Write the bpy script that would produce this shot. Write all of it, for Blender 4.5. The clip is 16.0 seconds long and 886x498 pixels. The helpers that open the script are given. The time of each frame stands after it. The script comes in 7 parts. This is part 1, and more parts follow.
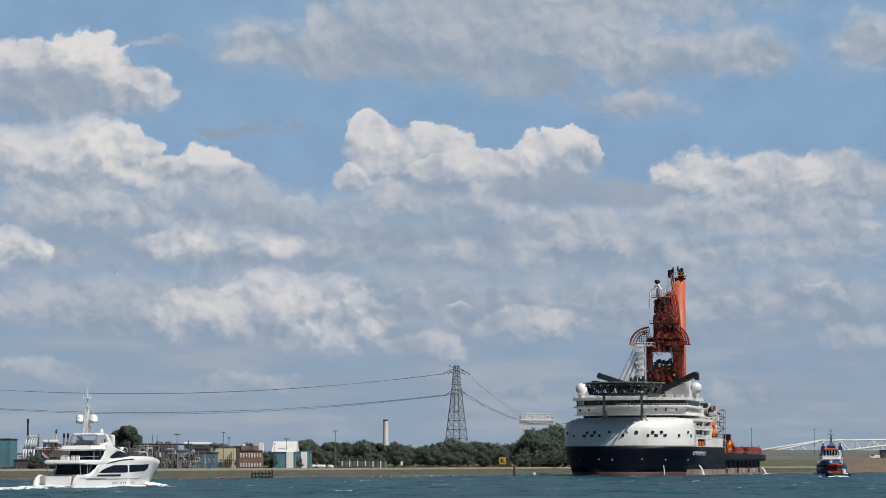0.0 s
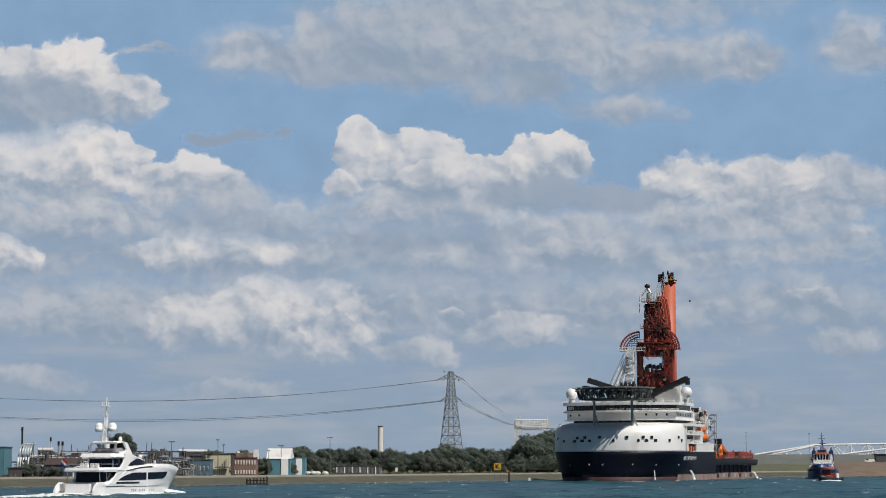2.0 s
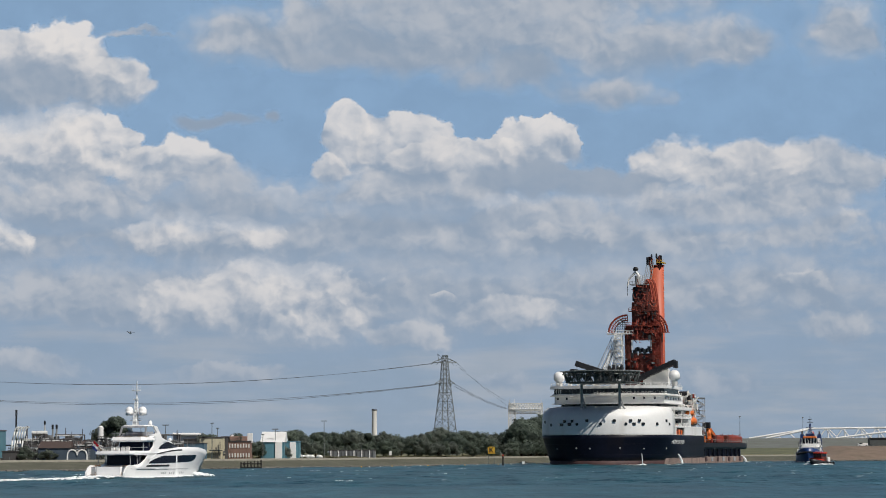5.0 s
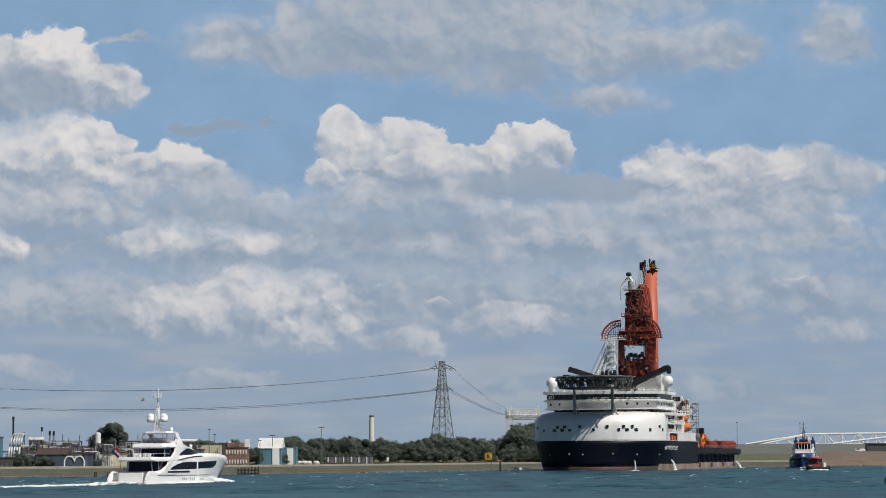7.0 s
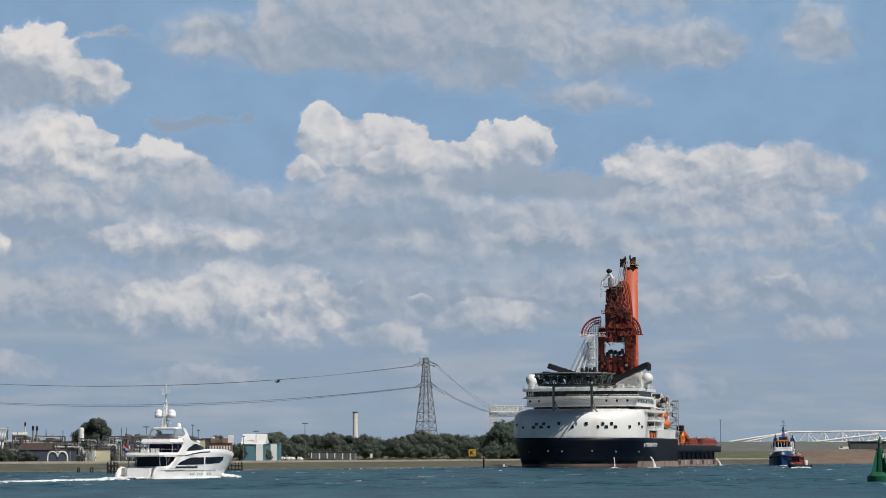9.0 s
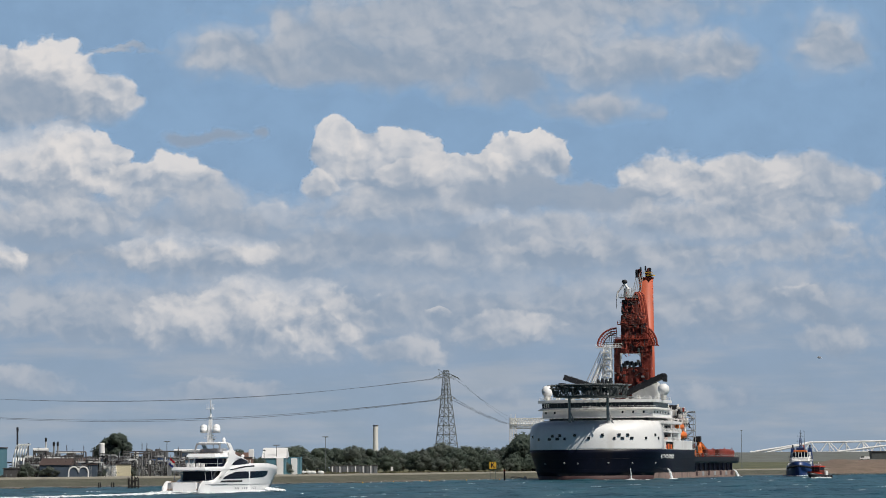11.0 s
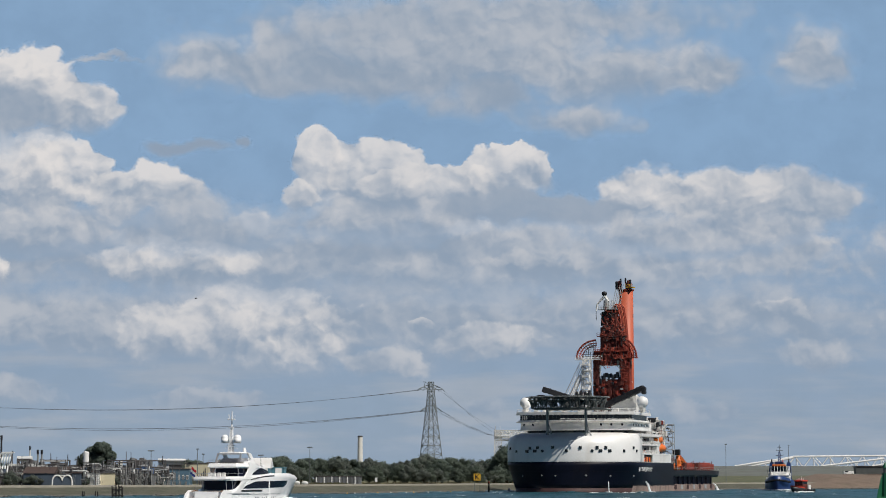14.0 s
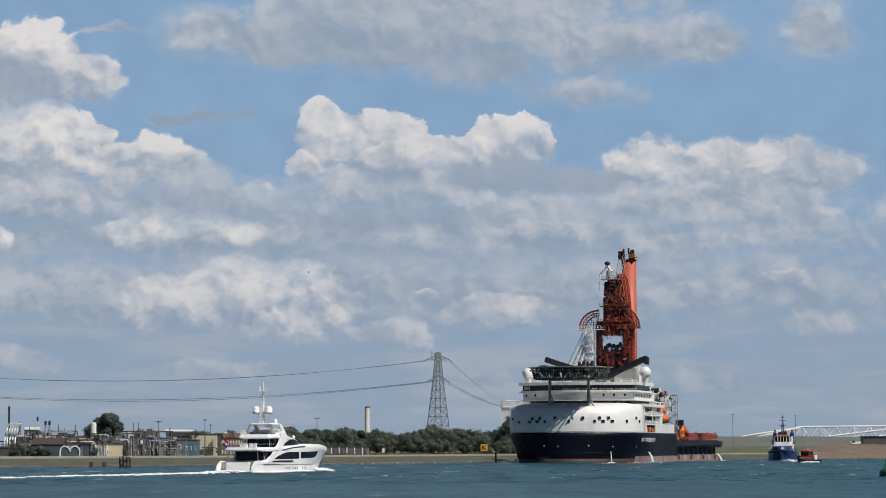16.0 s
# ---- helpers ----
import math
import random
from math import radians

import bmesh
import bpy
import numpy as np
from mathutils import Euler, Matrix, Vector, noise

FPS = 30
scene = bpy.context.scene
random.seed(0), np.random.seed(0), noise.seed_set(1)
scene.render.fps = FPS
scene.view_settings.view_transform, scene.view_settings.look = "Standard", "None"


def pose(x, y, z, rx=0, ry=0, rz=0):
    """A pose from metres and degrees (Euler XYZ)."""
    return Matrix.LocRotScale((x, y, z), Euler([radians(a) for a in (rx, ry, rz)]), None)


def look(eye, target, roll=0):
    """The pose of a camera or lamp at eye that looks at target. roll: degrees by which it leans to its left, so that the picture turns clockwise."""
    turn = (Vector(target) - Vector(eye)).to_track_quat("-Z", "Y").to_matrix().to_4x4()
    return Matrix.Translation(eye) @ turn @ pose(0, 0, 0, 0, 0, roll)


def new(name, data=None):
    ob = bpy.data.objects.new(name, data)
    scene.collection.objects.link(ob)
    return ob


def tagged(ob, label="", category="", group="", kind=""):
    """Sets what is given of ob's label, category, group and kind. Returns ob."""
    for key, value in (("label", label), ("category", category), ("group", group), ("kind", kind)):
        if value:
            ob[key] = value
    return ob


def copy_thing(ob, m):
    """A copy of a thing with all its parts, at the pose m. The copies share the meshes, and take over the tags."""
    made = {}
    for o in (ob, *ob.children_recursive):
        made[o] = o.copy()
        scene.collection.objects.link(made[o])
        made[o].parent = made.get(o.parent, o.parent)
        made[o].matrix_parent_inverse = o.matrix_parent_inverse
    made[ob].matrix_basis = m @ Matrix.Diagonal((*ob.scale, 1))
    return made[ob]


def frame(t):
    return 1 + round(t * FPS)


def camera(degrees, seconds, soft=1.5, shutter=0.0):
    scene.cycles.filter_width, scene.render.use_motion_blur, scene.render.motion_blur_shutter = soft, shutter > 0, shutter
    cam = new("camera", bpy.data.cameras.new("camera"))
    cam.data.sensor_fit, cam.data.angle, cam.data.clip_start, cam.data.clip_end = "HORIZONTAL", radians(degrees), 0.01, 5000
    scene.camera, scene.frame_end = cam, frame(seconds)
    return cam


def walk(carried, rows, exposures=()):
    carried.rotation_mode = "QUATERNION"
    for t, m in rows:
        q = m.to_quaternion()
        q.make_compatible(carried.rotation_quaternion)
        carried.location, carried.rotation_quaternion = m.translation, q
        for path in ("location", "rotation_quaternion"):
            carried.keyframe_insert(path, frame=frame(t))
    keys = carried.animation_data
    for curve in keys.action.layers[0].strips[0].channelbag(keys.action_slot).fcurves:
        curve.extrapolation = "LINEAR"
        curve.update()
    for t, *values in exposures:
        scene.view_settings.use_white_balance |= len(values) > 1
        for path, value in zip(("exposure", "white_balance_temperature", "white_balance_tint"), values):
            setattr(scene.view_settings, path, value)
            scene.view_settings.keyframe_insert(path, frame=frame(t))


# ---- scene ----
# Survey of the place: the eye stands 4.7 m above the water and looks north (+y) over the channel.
# X(a, d) and Z(b, d) turn bearing marks (0.2241 mrad each) and a depth d into metres.
EYE = Vector((0.0, 0.0, 4.7))


def X(a, d):
    return (a - 784.0) * 0.0002241 * d


def Z(b, d):
    return 4.7 + (819.0 - b) * 0.0002233 * d


def camera_path():
    # seconds, azimuth, elevation, lean in degrees
    rows = [(0, 0.000, 4.859, 0.00), (0.5, 0.053, 4.977, 0.09), (1, 0.045, 5.129, 0.19), (1.5, 0.070, 5.081, 0.04), (2, 0.142, 4.996, -0.27), (2.5, 0.218, 5.102, -0.26), (3, 0.092, 5.072, -0.17), (3.5, 0.057, 4.880, 0.01), (4, 0.201, 4.619, -0.19), (6.5, 0.337, 4.677, -0.25), (7, 0.343, 4.759, -0.30), (7.5, 0.499, 4.778, -0.10), (8, 0.610, 4.677, 0.02), (8.2, 0.735, 4.607, -0.06), (10.3, 0.583, 4.893, -0.20), (10.5, 0.495, 4.911, -0.18), (11, 0.265, 4.970, -0.49), (11.5, 0.174, 5.170, -0.31), (12, 0.089, 5.305, -0.20), (12.5, 0.053, 5.627, -0.40), (13, 0.480, 5.796, -0.30), (13.5, 0.618, 5.750, 0.04), (14, 0.583, 5.227, -0.04), (14.5, 0.452, 4.897, -0.09), (15, 0.405, 4.898, 0.04), (15.5, 0.379, 4.766, -0.19), (16, 0.425, 4.562, -0.09)]
    out = []
    for t, az, el, lean in rows:
        a, e = radians(az), radians(el)
        out.append((t, look(EYE, EYE + Vector((math.sin(a) * math.cos(e), math.cos(a) * math.cos(e), math.sin(e))), lean)))
    return out


cam = camera(20.0, 16.0, soft=1.0)
walk(cam, camera_path(), exposures=[(0, -0.2), (16, -0.2)])

# ---- world and sun ----
SUN_AZ, SUN_EL = radians(131), radians(51)          # compass angle from +y towards +x
world = bpy.data.worlds.new("sky")
scene.world = world
world.use_nodes = True
wn = world.node_tree.nodes
sky = wn.new("ShaderNodeTexSky")
sky.sky_type, sky.sun_disc = "NISHITA", False
sky.sun_elevation, sky.sun_rotation = SUN_EL, SUN_AZ
sky.air_density, sky.dust_density, sky.ozone_density = 0.5, 0.3, 1.2
wn["Background"].inputs["Strength"].default_value = 0.05
world.node_tree.links.new(sky.outputs[0], wn["Background"].inputs["Color"])
sun = new("sun", bpy.data.lights.new("sun", "SUN"))
sun.data.energy, sun.data.angle, sun.data.color = 5.0, radians(0.6), (1.0, 0.95, 0.87)
toward = Vector((math.sin(SUN_AZ) * math.cos(SUN_EL), math.cos(SUN_AZ) * math.cos(SUN_EL), math.sin(SUN_EL)))
sun.matrix_world = look(toward * 100, (0, 0, 0))

# ---- materials ----
MATS = {}


def nodes_of(name):
    m = bpy.data.materials.new(name)
    m.use_nodes = True
    nt = m.node_tree
    return m, nt.nodes, nt.links, nt.nodes["Principled BSDF"]


def mat(name, base, rough=0.6, metal=0.0, vary=0.15, scale=1.0, bump=0.0, dirt=None, dirt_amt=0.0, spec=0.5, rand=0.0):
    """Procedural surface: grain at a fine and a broad scale, optional dirt or rust patches and relief."""
    if name in MATS:
        return MATS[name]
    m, N, L, P = nodes_of(name)
    tc = N.new("ShaderNodeTexCoord")
    fine, broad = N.new("ShaderNodeTexNoise"), N.new("ShaderNodeTexNoise")
    for n, s, d in ((fine, 6.0 * scale, 5), (broad, 0.7 * scale, 4)):
        n.inputs["Scale"].default_value, n.inputs["Detail"].default_value = s, d
        L.new(tc.outputs["Object"], n.inputs["Vector"])
    add = N.new("ShaderNodeMath")
    add.operation = "ADD"
    L.new(fine.outputs[0], add.inputs[0])
    L.new(broad.outputs[0], add.inputs[1])
    val = N.new("ShaderNodeMapRange")
    val.inputs["From Min"].default_value, val.inputs["From Max"].default_value = 0.6, 1.4
    val.inputs["To Min"].default_value, val.inputs["To Max"].default_value = 1 - vary, 1 + vary
    L.new(add.outputs[0], val.inputs["Value"])
    hsv = N.new("ShaderNodeHueSaturation")
    hsv.inputs["Color"].default_value = (*base, 1)
    L.new(val.outputs[0], hsv.inputs["Value"])
    last = hsv.outputs[0]
    if rand:
        info, mr = N.new("ShaderNodeObjectInfo"), N.new("ShaderNodeMapRange")
        mr.inputs["To Min"].default_value, mr.inputs["To Max"].default_value = 1 - rand, 1 + rand
        L.new(info.outputs["Random"], mr.inputs["Value"])
        h2 = N.new("ShaderNodeHueSaturation")
        L.new(mr.outputs[0], h2.inputs["Value"])
        L.new(last, h2.inputs["Color"])
        last = h2.outputs[0]
    if dirt:
        st = N.new("ShaderNodeTexNoise")
        st.inputs["Scale"].default_value, st.inputs["Detail"].default_value = 0.35 * scale, 8
        mp = N.new("ShaderNodeMapping")
        mp.inputs["Scale"].default_value = (1.6, 1.6, 0.35)
        L.new(tc.outputs["Object"], mp.inputs["Vector"])
        L.new(mp.outputs[0], st.inputs["Vector"])
        r = N.new("ShaderNodeMapRange")
        r.inputs["From Min"].default_value, r.inputs["From Max"].default_value = 0.52, 0.72
        r.inputs["To Max"].default_value = dirt_amt
        L.new(st.outputs[0], r.inputs["Value"])
        mx = N.new("ShaderNodeMix")
        mx.data_type = "RGBA"
        L.new(r.outputs[0], mx.inputs[0])
        L.new(last, mx.inputs[6])
        mx.inputs[7].default_value = (*dirt, 1)
        last = mx.outputs[2]
    L.new(last, P.inputs["Base Color"])
    P.inputs["Roughness"].default_value, P.inputs["Metallic"].default_value = rough, metal
    P.inputs["Specular IOR Level"].default_value = spec
    if bump:
        b = N.new("ShaderNodeBump")
        b.inputs["Strength"].default_value, b.inputs["Distance"].default_value = bump, 0.2
        L.new(add.outputs[0], b.inputs["Height"])
        L.new(b.outputs[0], P.inputs["Normal"])
    MATS[name] = m
    return m


def leaf_material(name, base):
    """Leaves that let some of the sunlight through."""
    m, N, L, P = nodes_of(name)
    tc, n, info = N.new("ShaderNodeTexCoord"), N.new("ShaderNodeTexNoise"), N.new("ShaderNodeObjectInfo")
    n.inputs["Scale"].default_value, n.inputs["Detail"].default_value = 0.6, 4
    L.new(tc.outputs["Object"], n.inputs["Vector"])
    add, mr, hsv = N.new("ShaderNodeMath"), N.new("ShaderNodeMapRange"), N.new("ShaderNodeHueSaturation")
    L.new(n.outputs[0], add.inputs[0])
    L.new(info.outputs["Random"], add.inputs[1])
    mr.inputs["From Max"].default_value, mr.inputs["To Min"].default_value, mr.inputs["To Max"].default_value = 1.7, 0.95, 1.5
    L.new(add.outputs[0], mr.inputs["Value"])
    hsv.inputs["Color"].default_value = (*base, 1)
    L.new(mr.outputs[0], hsv.inputs["Value"])
    L.new(hsv.outputs[0], P.inputs["Base Color"])
    P.inputs["Roughness"].default_value, P.inputs["Specular IOR Level"].default_value = 0.75, 0.2
    tr, mx = N.new("ShaderNodeBsdfTranslucent"), N.new("ShaderNodeMixShader")
    L.new(hsv.outputs[0], tr.inputs["Color"])
    mx.inputs[0].default_value = 0.58
    L.new(P.outputs[0], mx.inputs[1])
    L.new(tr.outputs[0], mx.inputs[2])
    L.new(mx.outputs[0], N["Material Output"].inputs["Surface"])
    return m


def water_material():
    m, N, L, P = nodes_of("channel water")
    tc = N.new("ShaderNodeTexCoord")
    def noise_at(sx, sy, detail, scale=1.0):
        mp, n = N.new("ShaderNodeMapping"), N.new("ShaderNodeTexNoise")
        mp.inputs["Scale"].default_value = (sx, sy, 1)
        n.inputs["Scale"].default_value, n.inputs["Detail"].default_value = scale, detail
        L.new(tc.outputs["Object"], mp.inputs["Vector"])
        L.new(mp.outputs[0], n.inputs["Vector"])
        return n.outputs[0]
    swell, chop, patch, cap = noise_at(0.12, 0.034, 3), noise_at(0.5, 0.13, 6), noise_at(0.012, 0.006, 4), noise_at(0.20, 0.05, 7)
    s1 = N.new("ShaderNodeMath")
    s1.operation = "MULTIPLY_ADD"
    L.new(chop, s1.inputs[0])
    s1.inputs[1].default_value = 0.5
    L.new(swell, s1.inputs[2])
    ramp = N.new("ShaderNodeValToRGB")
    ramp.color_ramp.elements[0].position, ramp.color_ramp.elements[1].position = 0.58, 0.92
    ramp.color_ramp.elements[0].color, ramp.color_ramp.elements[1].color = (0.006, 0.034, 0.052, 1), (0.029, 0.097, 0.124, 1)
    L.new(s1.outputs[0], ramp.inputs[0])
    tint = N.new("ShaderNodeMix")
    tint.data_type, tint.blend_type = "RGBA", "MULTIPLY"
    tint.inputs[0].default_value = 1.0
    pr = N.new("ShaderNodeValToRGB")
    pr.color_ramp.elements[0].position, pr.color_ramp.elements[1].position = 0.35, 0.65
    pr.color_ramp.elements[0].color, pr.color_ramp.elements[1].color = (0.75, 0.85, 0.9, 1), (1.15, 1.15, 1.1, 1)
    L.new(patch, pr.inputs[0])
    L.new(ramp.outputs[0], tint.inputs[6])
    L.new(pr.outputs[0], tint.inputs[7])
    crest = N.new("ShaderNodeMapRange")
    crest.inputs["From Min"].default_value, crest.inputs["From Max"].default_value = 0.68, 0.75
    L.new(cap, crest.inputs["Value"])
    foam = N.new("ShaderNodeMix")
    foam.data_type = "RGBA"
    L.new(crest.outputs[0], foam.inputs[0])
    L.new(tint.outputs[2], foam.inputs[6])
    foam.inputs[7].default_value = (0.62, 0.66, 0.66, 1)
    L.new(foam.outputs[2], P.inputs["Base Color"])
    P.inputs["Roughness"].default_value, P.inputs["IOR"].default_value = 0.35, 1.33
    P.inputs["Specular IOR Level"].default_value = 0.12
    b = N.new("ShaderNodeBump")
    b.inputs["Strength"].default_value, b.inputs["Distance"].default_value = 1.0, 1.2
    L.new(s1.outputs[0], b.inputs["Height"])
    L.new(b.outputs[0], P.inputs["Normal"])
    return m


# ---- mesh helpers ----
def part(name, bm, material, parent=None, label="", smooth=False):
    """Links a bmesh as one mesh object, under parent where one is given."""
    me = bpy.data.meshes.new(name)
    bmesh.ops.recalc_face_normals(bm, faces=bm.faces)
    bm.to_mesh(me)
    bm.free()
    if smooth:
        for p in me.polygons:
            p.use_smooth = True
    me.materials.append(material)
    ob = new(name, me)
    if parent:
        ob.parent = parent
    if label:
        ob["label"] = label
    return ob


def thing(name, x, y, z, rz, label, category, group="", kind=""):
    e = new(name)
    e.empty_display_size = 0.5
    e.matrix_basis = pose(x, y, z, 0, 0, rz)
    return tagged(e, label, category, group, kind)


def box(bm, cx, cy, cz, sx, sy, sz, bevel=0.0, m=None):
    """A box by its centre and full sizes."""
    r = bmesh.ops.create_cube(bm, size=1.0)
    vs = r["verts"]
    bmesh.ops.scale(bm, vec=(sx, sy, sz), verts=vs)
    if bevel:
        es = list({e for v in vs for e in v.link_edges})
        g = bmesh.ops.bevel(bm, geom=es, offset=bevel, segments=2, profile=0.6, affect="EDGES")
        vs = list({v for f in g["faces"] for v in f.verts} | {v for v in vs if v.is_valid})
    bmesh.ops.translate(bm, vec=(cx, cy, cz), verts=vs)
    if m is not None:
        bmesh.ops.transform(bm, matrix=m, verts=vs)
    return vs


def rod(bm, p, q, r0, r1=None, n=6):
    """A straight round bar from p to q."""
    p, q = Vector(p), Vector(q)
    r1 = r0 if r1 is None else r1
    d = q - p
    turn = d.to_track_quat("Z", "Y").to_matrix().to_4x4()
    bmesh.ops.create_cone(bm, cap_ends=True, segments=n, radius1=r0, radius2=r1, depth=d.length,
                          matrix=Matrix.Translation((p + q) / 2) @ turn)


def ball(bm, c, r, sx=1, sy=1, sz=1, u=16, v=10):
    bmesh.ops.create_uvsphere(bm, u_segments=u, v_segments=v, radius=1.0,
                              matrix=Matrix.Translation(c) @ Matrix.Diagonal((r * sx, r * sy, r * sz, 1)))


def loft(bm, rings, closed=True, caps=True):
    """Skins rings of points; every ring has the same count."""
    made = [[bm.verts.new(p) for p in ring] for ring in rings]
    n = len(rings[0])
    for a, b in zip(made, made[1:]):
        for i in range(n if closed else n - 1):
            j = (i + 1) % n
            bm.faces.new((a[i], a[j], b[j], b[i]))
    if caps and closed:
        bm.faces.new(made[0])
        bm.faces.new(made[-1][::-1])
    return made


def slab(bm, outline, z0, z1):
    """An upright prism over a plan outline."""
    loft(bm, [[(x, y, z0) for x, y in outline], [(x, y, z1) for x, y in outline]])


def tube(bm, pts, r, n=6):
    for p, q in zip(pts, pts[1:]):
        rod(bm, p, q, r, r, n)


def one(fn, *a, **k):
    bm = bmesh.new()
    fn(bm, *a, **k)
    return bm


_unit = bmesh.new()
bmesh.ops.create_icosphere(_unit, subdivisions=1, radius=1.0)
UNIT_V = np.array([v.co[:] for v in _unit.verts])
UNIT_F = np.array([[v.index for v in f.verts] for f in _unit.faces])
_unit.free()


def blobs(name, items, material, parent=None, label="", rough=0.25, seed=1):
    """One mesh of many small uneven lumps; items: centre x, y, z and half sizes."""
    rng = np.random.default_rng(seed)
    items = np.array(items, float)
    n = len(items)
    k = len(UNIT_V)
    v = UNIT_V[None] * (1 + rough * rng.uniform(-1, 1, (n, k, 1)))
    v = v * items[:, None, 3:6] + items[:, None, 0:3]
    f = (UNIT_F[None] + (np.arange(n) * k)[:, None, None]).reshape(-1, 3)
    me = bpy.data.meshes.new(name)
    me.from_pydata(v.reshape(-1, 3).tolist(), [], f.tolist())
    me.materials.append(material)
    ob = new(name, me)
    if parent:
        ob.parent = parent
    if label:
        ob["label"] = label
    return ob


# ---- cloud decks: drifting sheets far behind everything ----
def sky_sheet(name, depth, clouds, seed, haze, label):
    """A vertical sheet of cumulus far off. clouds: (bearing, height mark, half width, height up, fade, light)."""
    m = bpy.data.materials.new(name)
    m.use_nodes = True
    N, L = m.node_tree.nodes, m.node_tree.links
    N.remove(N["Principled BSDF"])
    out = N["Material Output"]

    def math_node(op, a, b=None, c=None, clamp=False):
        n = N.new("ShaderNodeMath")
        n.operation, n.use_clamp = op, clamp
        for i, v in enumerate((a, b, c)):
            if v is None:
                continue
            if isinstance(v, (int, float)):
                n.inputs[i].default_value = v
            else:
                L.new(v, n.inputs[i])
        return n.outputs[0]

    def span(v, a, b, lo=0.0, hi=1.0, smooth=True):
        n = N.new("ShaderNodeMapRange")
        n.interpolation_type = "SMOOTHSTEP" if smooth else "LINEAR"
        L.new(v, n.inputs["Value"])
        for key, x in (("From Min", a), ("From Max", b), ("To Min", lo), ("To Max", hi)):
            if isinstance(x, (int, float)):
                n.inputs[key].default_value = x
            else:
                L.new(x, n.inputs[key])
        return n.outputs[0]

    tc = N.new("ShaderNodeTexCoord")
    p = tc.outputs["Object"]                     # one unit is one bearing mark

    def shifted(src, dx, dy, k):
        mp = N.new("ShaderNodeMapping")
        mp.inputs["Location"].default_value = (dx * k + seed, dy * k, seed)
        mp.inputs["Scale"].default_value = (k, k * 1.15, 1)
        L.new(src, mp.inputs["Vector"])
        return mp.outputs[0]

    def fbm(src, dx, dy, k, detail, rough=0.55, lac=2.1):
        n = N.new("ShaderNodeTexNoise")
        n.inputs["Scale"].default_value, n.inputs["Detail"].default_value = 1.0, detail
        n.inputs["Roughness"].default_value, n.inputs["Lacunarity"].default_value = rough, lac
        L.new(shifted(src, dx, dy, k), n.inputs["Vector"])
        return n

    def puffs(src, dx, dy, k):
        n = N.new("ShaderNodeTexVoronoi")
        n.feature, n.normalize = "SMOOTH_F1", True
        n.inputs["Scale"].default_value, n.inputs["Detail"].default_value = 1.0, 2.0
        n.inputs["Roughness"].default_value, n.inputs["Smoothness"].default_value = 0.55, 0.35
        L.new(shifted(src, dx, dy, k), n.inputs["Vector"])
        return math_node("SUBTRACT", 1.0, n.outputs["Distance"])

    # billowing shift of the outlines at two sizes
    warp = p
    for k, amount in ((1 / 120, 70.0), (1 / 34, 22.0)):
        n = fbm(p, 0, 0, k, 4)
        sub = N.new("ShaderNodeVectorMath")
        sub.operation = "SUBTRACT"
        L.new(n.outputs["Color"], sub.inputs[0])
        sub.inputs[1].default_value = (0.5, 0.5, 0.5)
        sc = N.new("ShaderNodeVectorMath")
        sc.operation = "MULTIPLY_ADD"
        L.new(sub.outputs[0], sc.inputs[0])
        sc.inputs[1].default_value = (amount, amount, 0)
        L.new(warp, sc.inputs[2])
        warp = sc.outputs[0]
    lump = puffs(warp, 0, 0, 1 / 70)
    lump_sun = puffs(warp, -9, -16, 1 / 70)
    fine = puffs(warp, 3, 7, 1 / 27)
    fine_sun = puffs(warp, -1, -1, 1 / 27)
    relief = math_node("MULTIPLY_ADD", math_node("SUBTRACT", fine, fine_sun), 0.30, math_node("SUBTRACT", lump, lump_sun))
    soft_n = fbm(p, 0, 0, 1 / 95, 6, 0.52).outputs[0]
    big_n = fbm(p, 5, 3, 1 / 110, 3, 0.5).outputs[0]
    big_s = fbm(p, -15, -24, 1 / 110, 3, 0.5).outputs[0]
    relief2 = math_node("SUBTRACT", big_n, big_s)
    rough_edge = math_node("ADD", math_node("MULTIPLY", math_node("SUBTRACT", lump, 0.64), 1.4),
                           math_node("MULTIPLY_ADD", math_node("SUBTRACT", soft_n, 0.5), 1.2, math_node("MULTIPLY", math_node("SUBTRACT", fine, 0.64), 0.55)))
    sep = N.new("ShaderNodeSeparateXYZ")
    L.new(warp, sep.inputs[0])
    wx, wy = sep.outputs[0], sep.outputs[1]
    sep2 = N.new("ShaderNodeSeparateXYZ")
    L.new(p, sep2.inputs[0])
    height = sep2.outputs[1]

    veil = N.new("ShaderNodeMix")
    veil.data_type = "RGBA"
    L.new(span(height, 60, 640), veil.inputs[0])
    veil.inputs[6].default_value, veil.inputs[7].default_value = (0.286, 0.370, 0.490, 1), (0.262, 0.410, 0.605, 1)
    streak = N.new("ShaderNodeTexNoise")
    smap = N.new("ShaderNodeMapping")
    smap.inputs["Scale"].default_value, smap.inputs["Location"].default_value = (1 / 260, 1 / 42, 1), (seed, 2.7, seed)
    L.new(p, smap.inputs["Vector"])
    L.new(smap.outputs[0], streak.inputs["Vector"])
    streak.inputs["Scale"].default_value, streak.inputs["Detail"].default_value = 1.0, 6
    pale = N.new("ShaderNodeMix")
    pale.data_type = "RGBA"
    L.new(math_node("MULTIPLY", span(streak.outputs[0], 0.42, 0.72, 0.0, 0.6), span(height, 560, 330)), pale.inputs[0])
    L.new(veil.outputs[2], pale.inputs[6])
    pale.inputs[7].default_value = (0.445, 0.472, 0.525, 1)
    colour = pale.outputs[2]
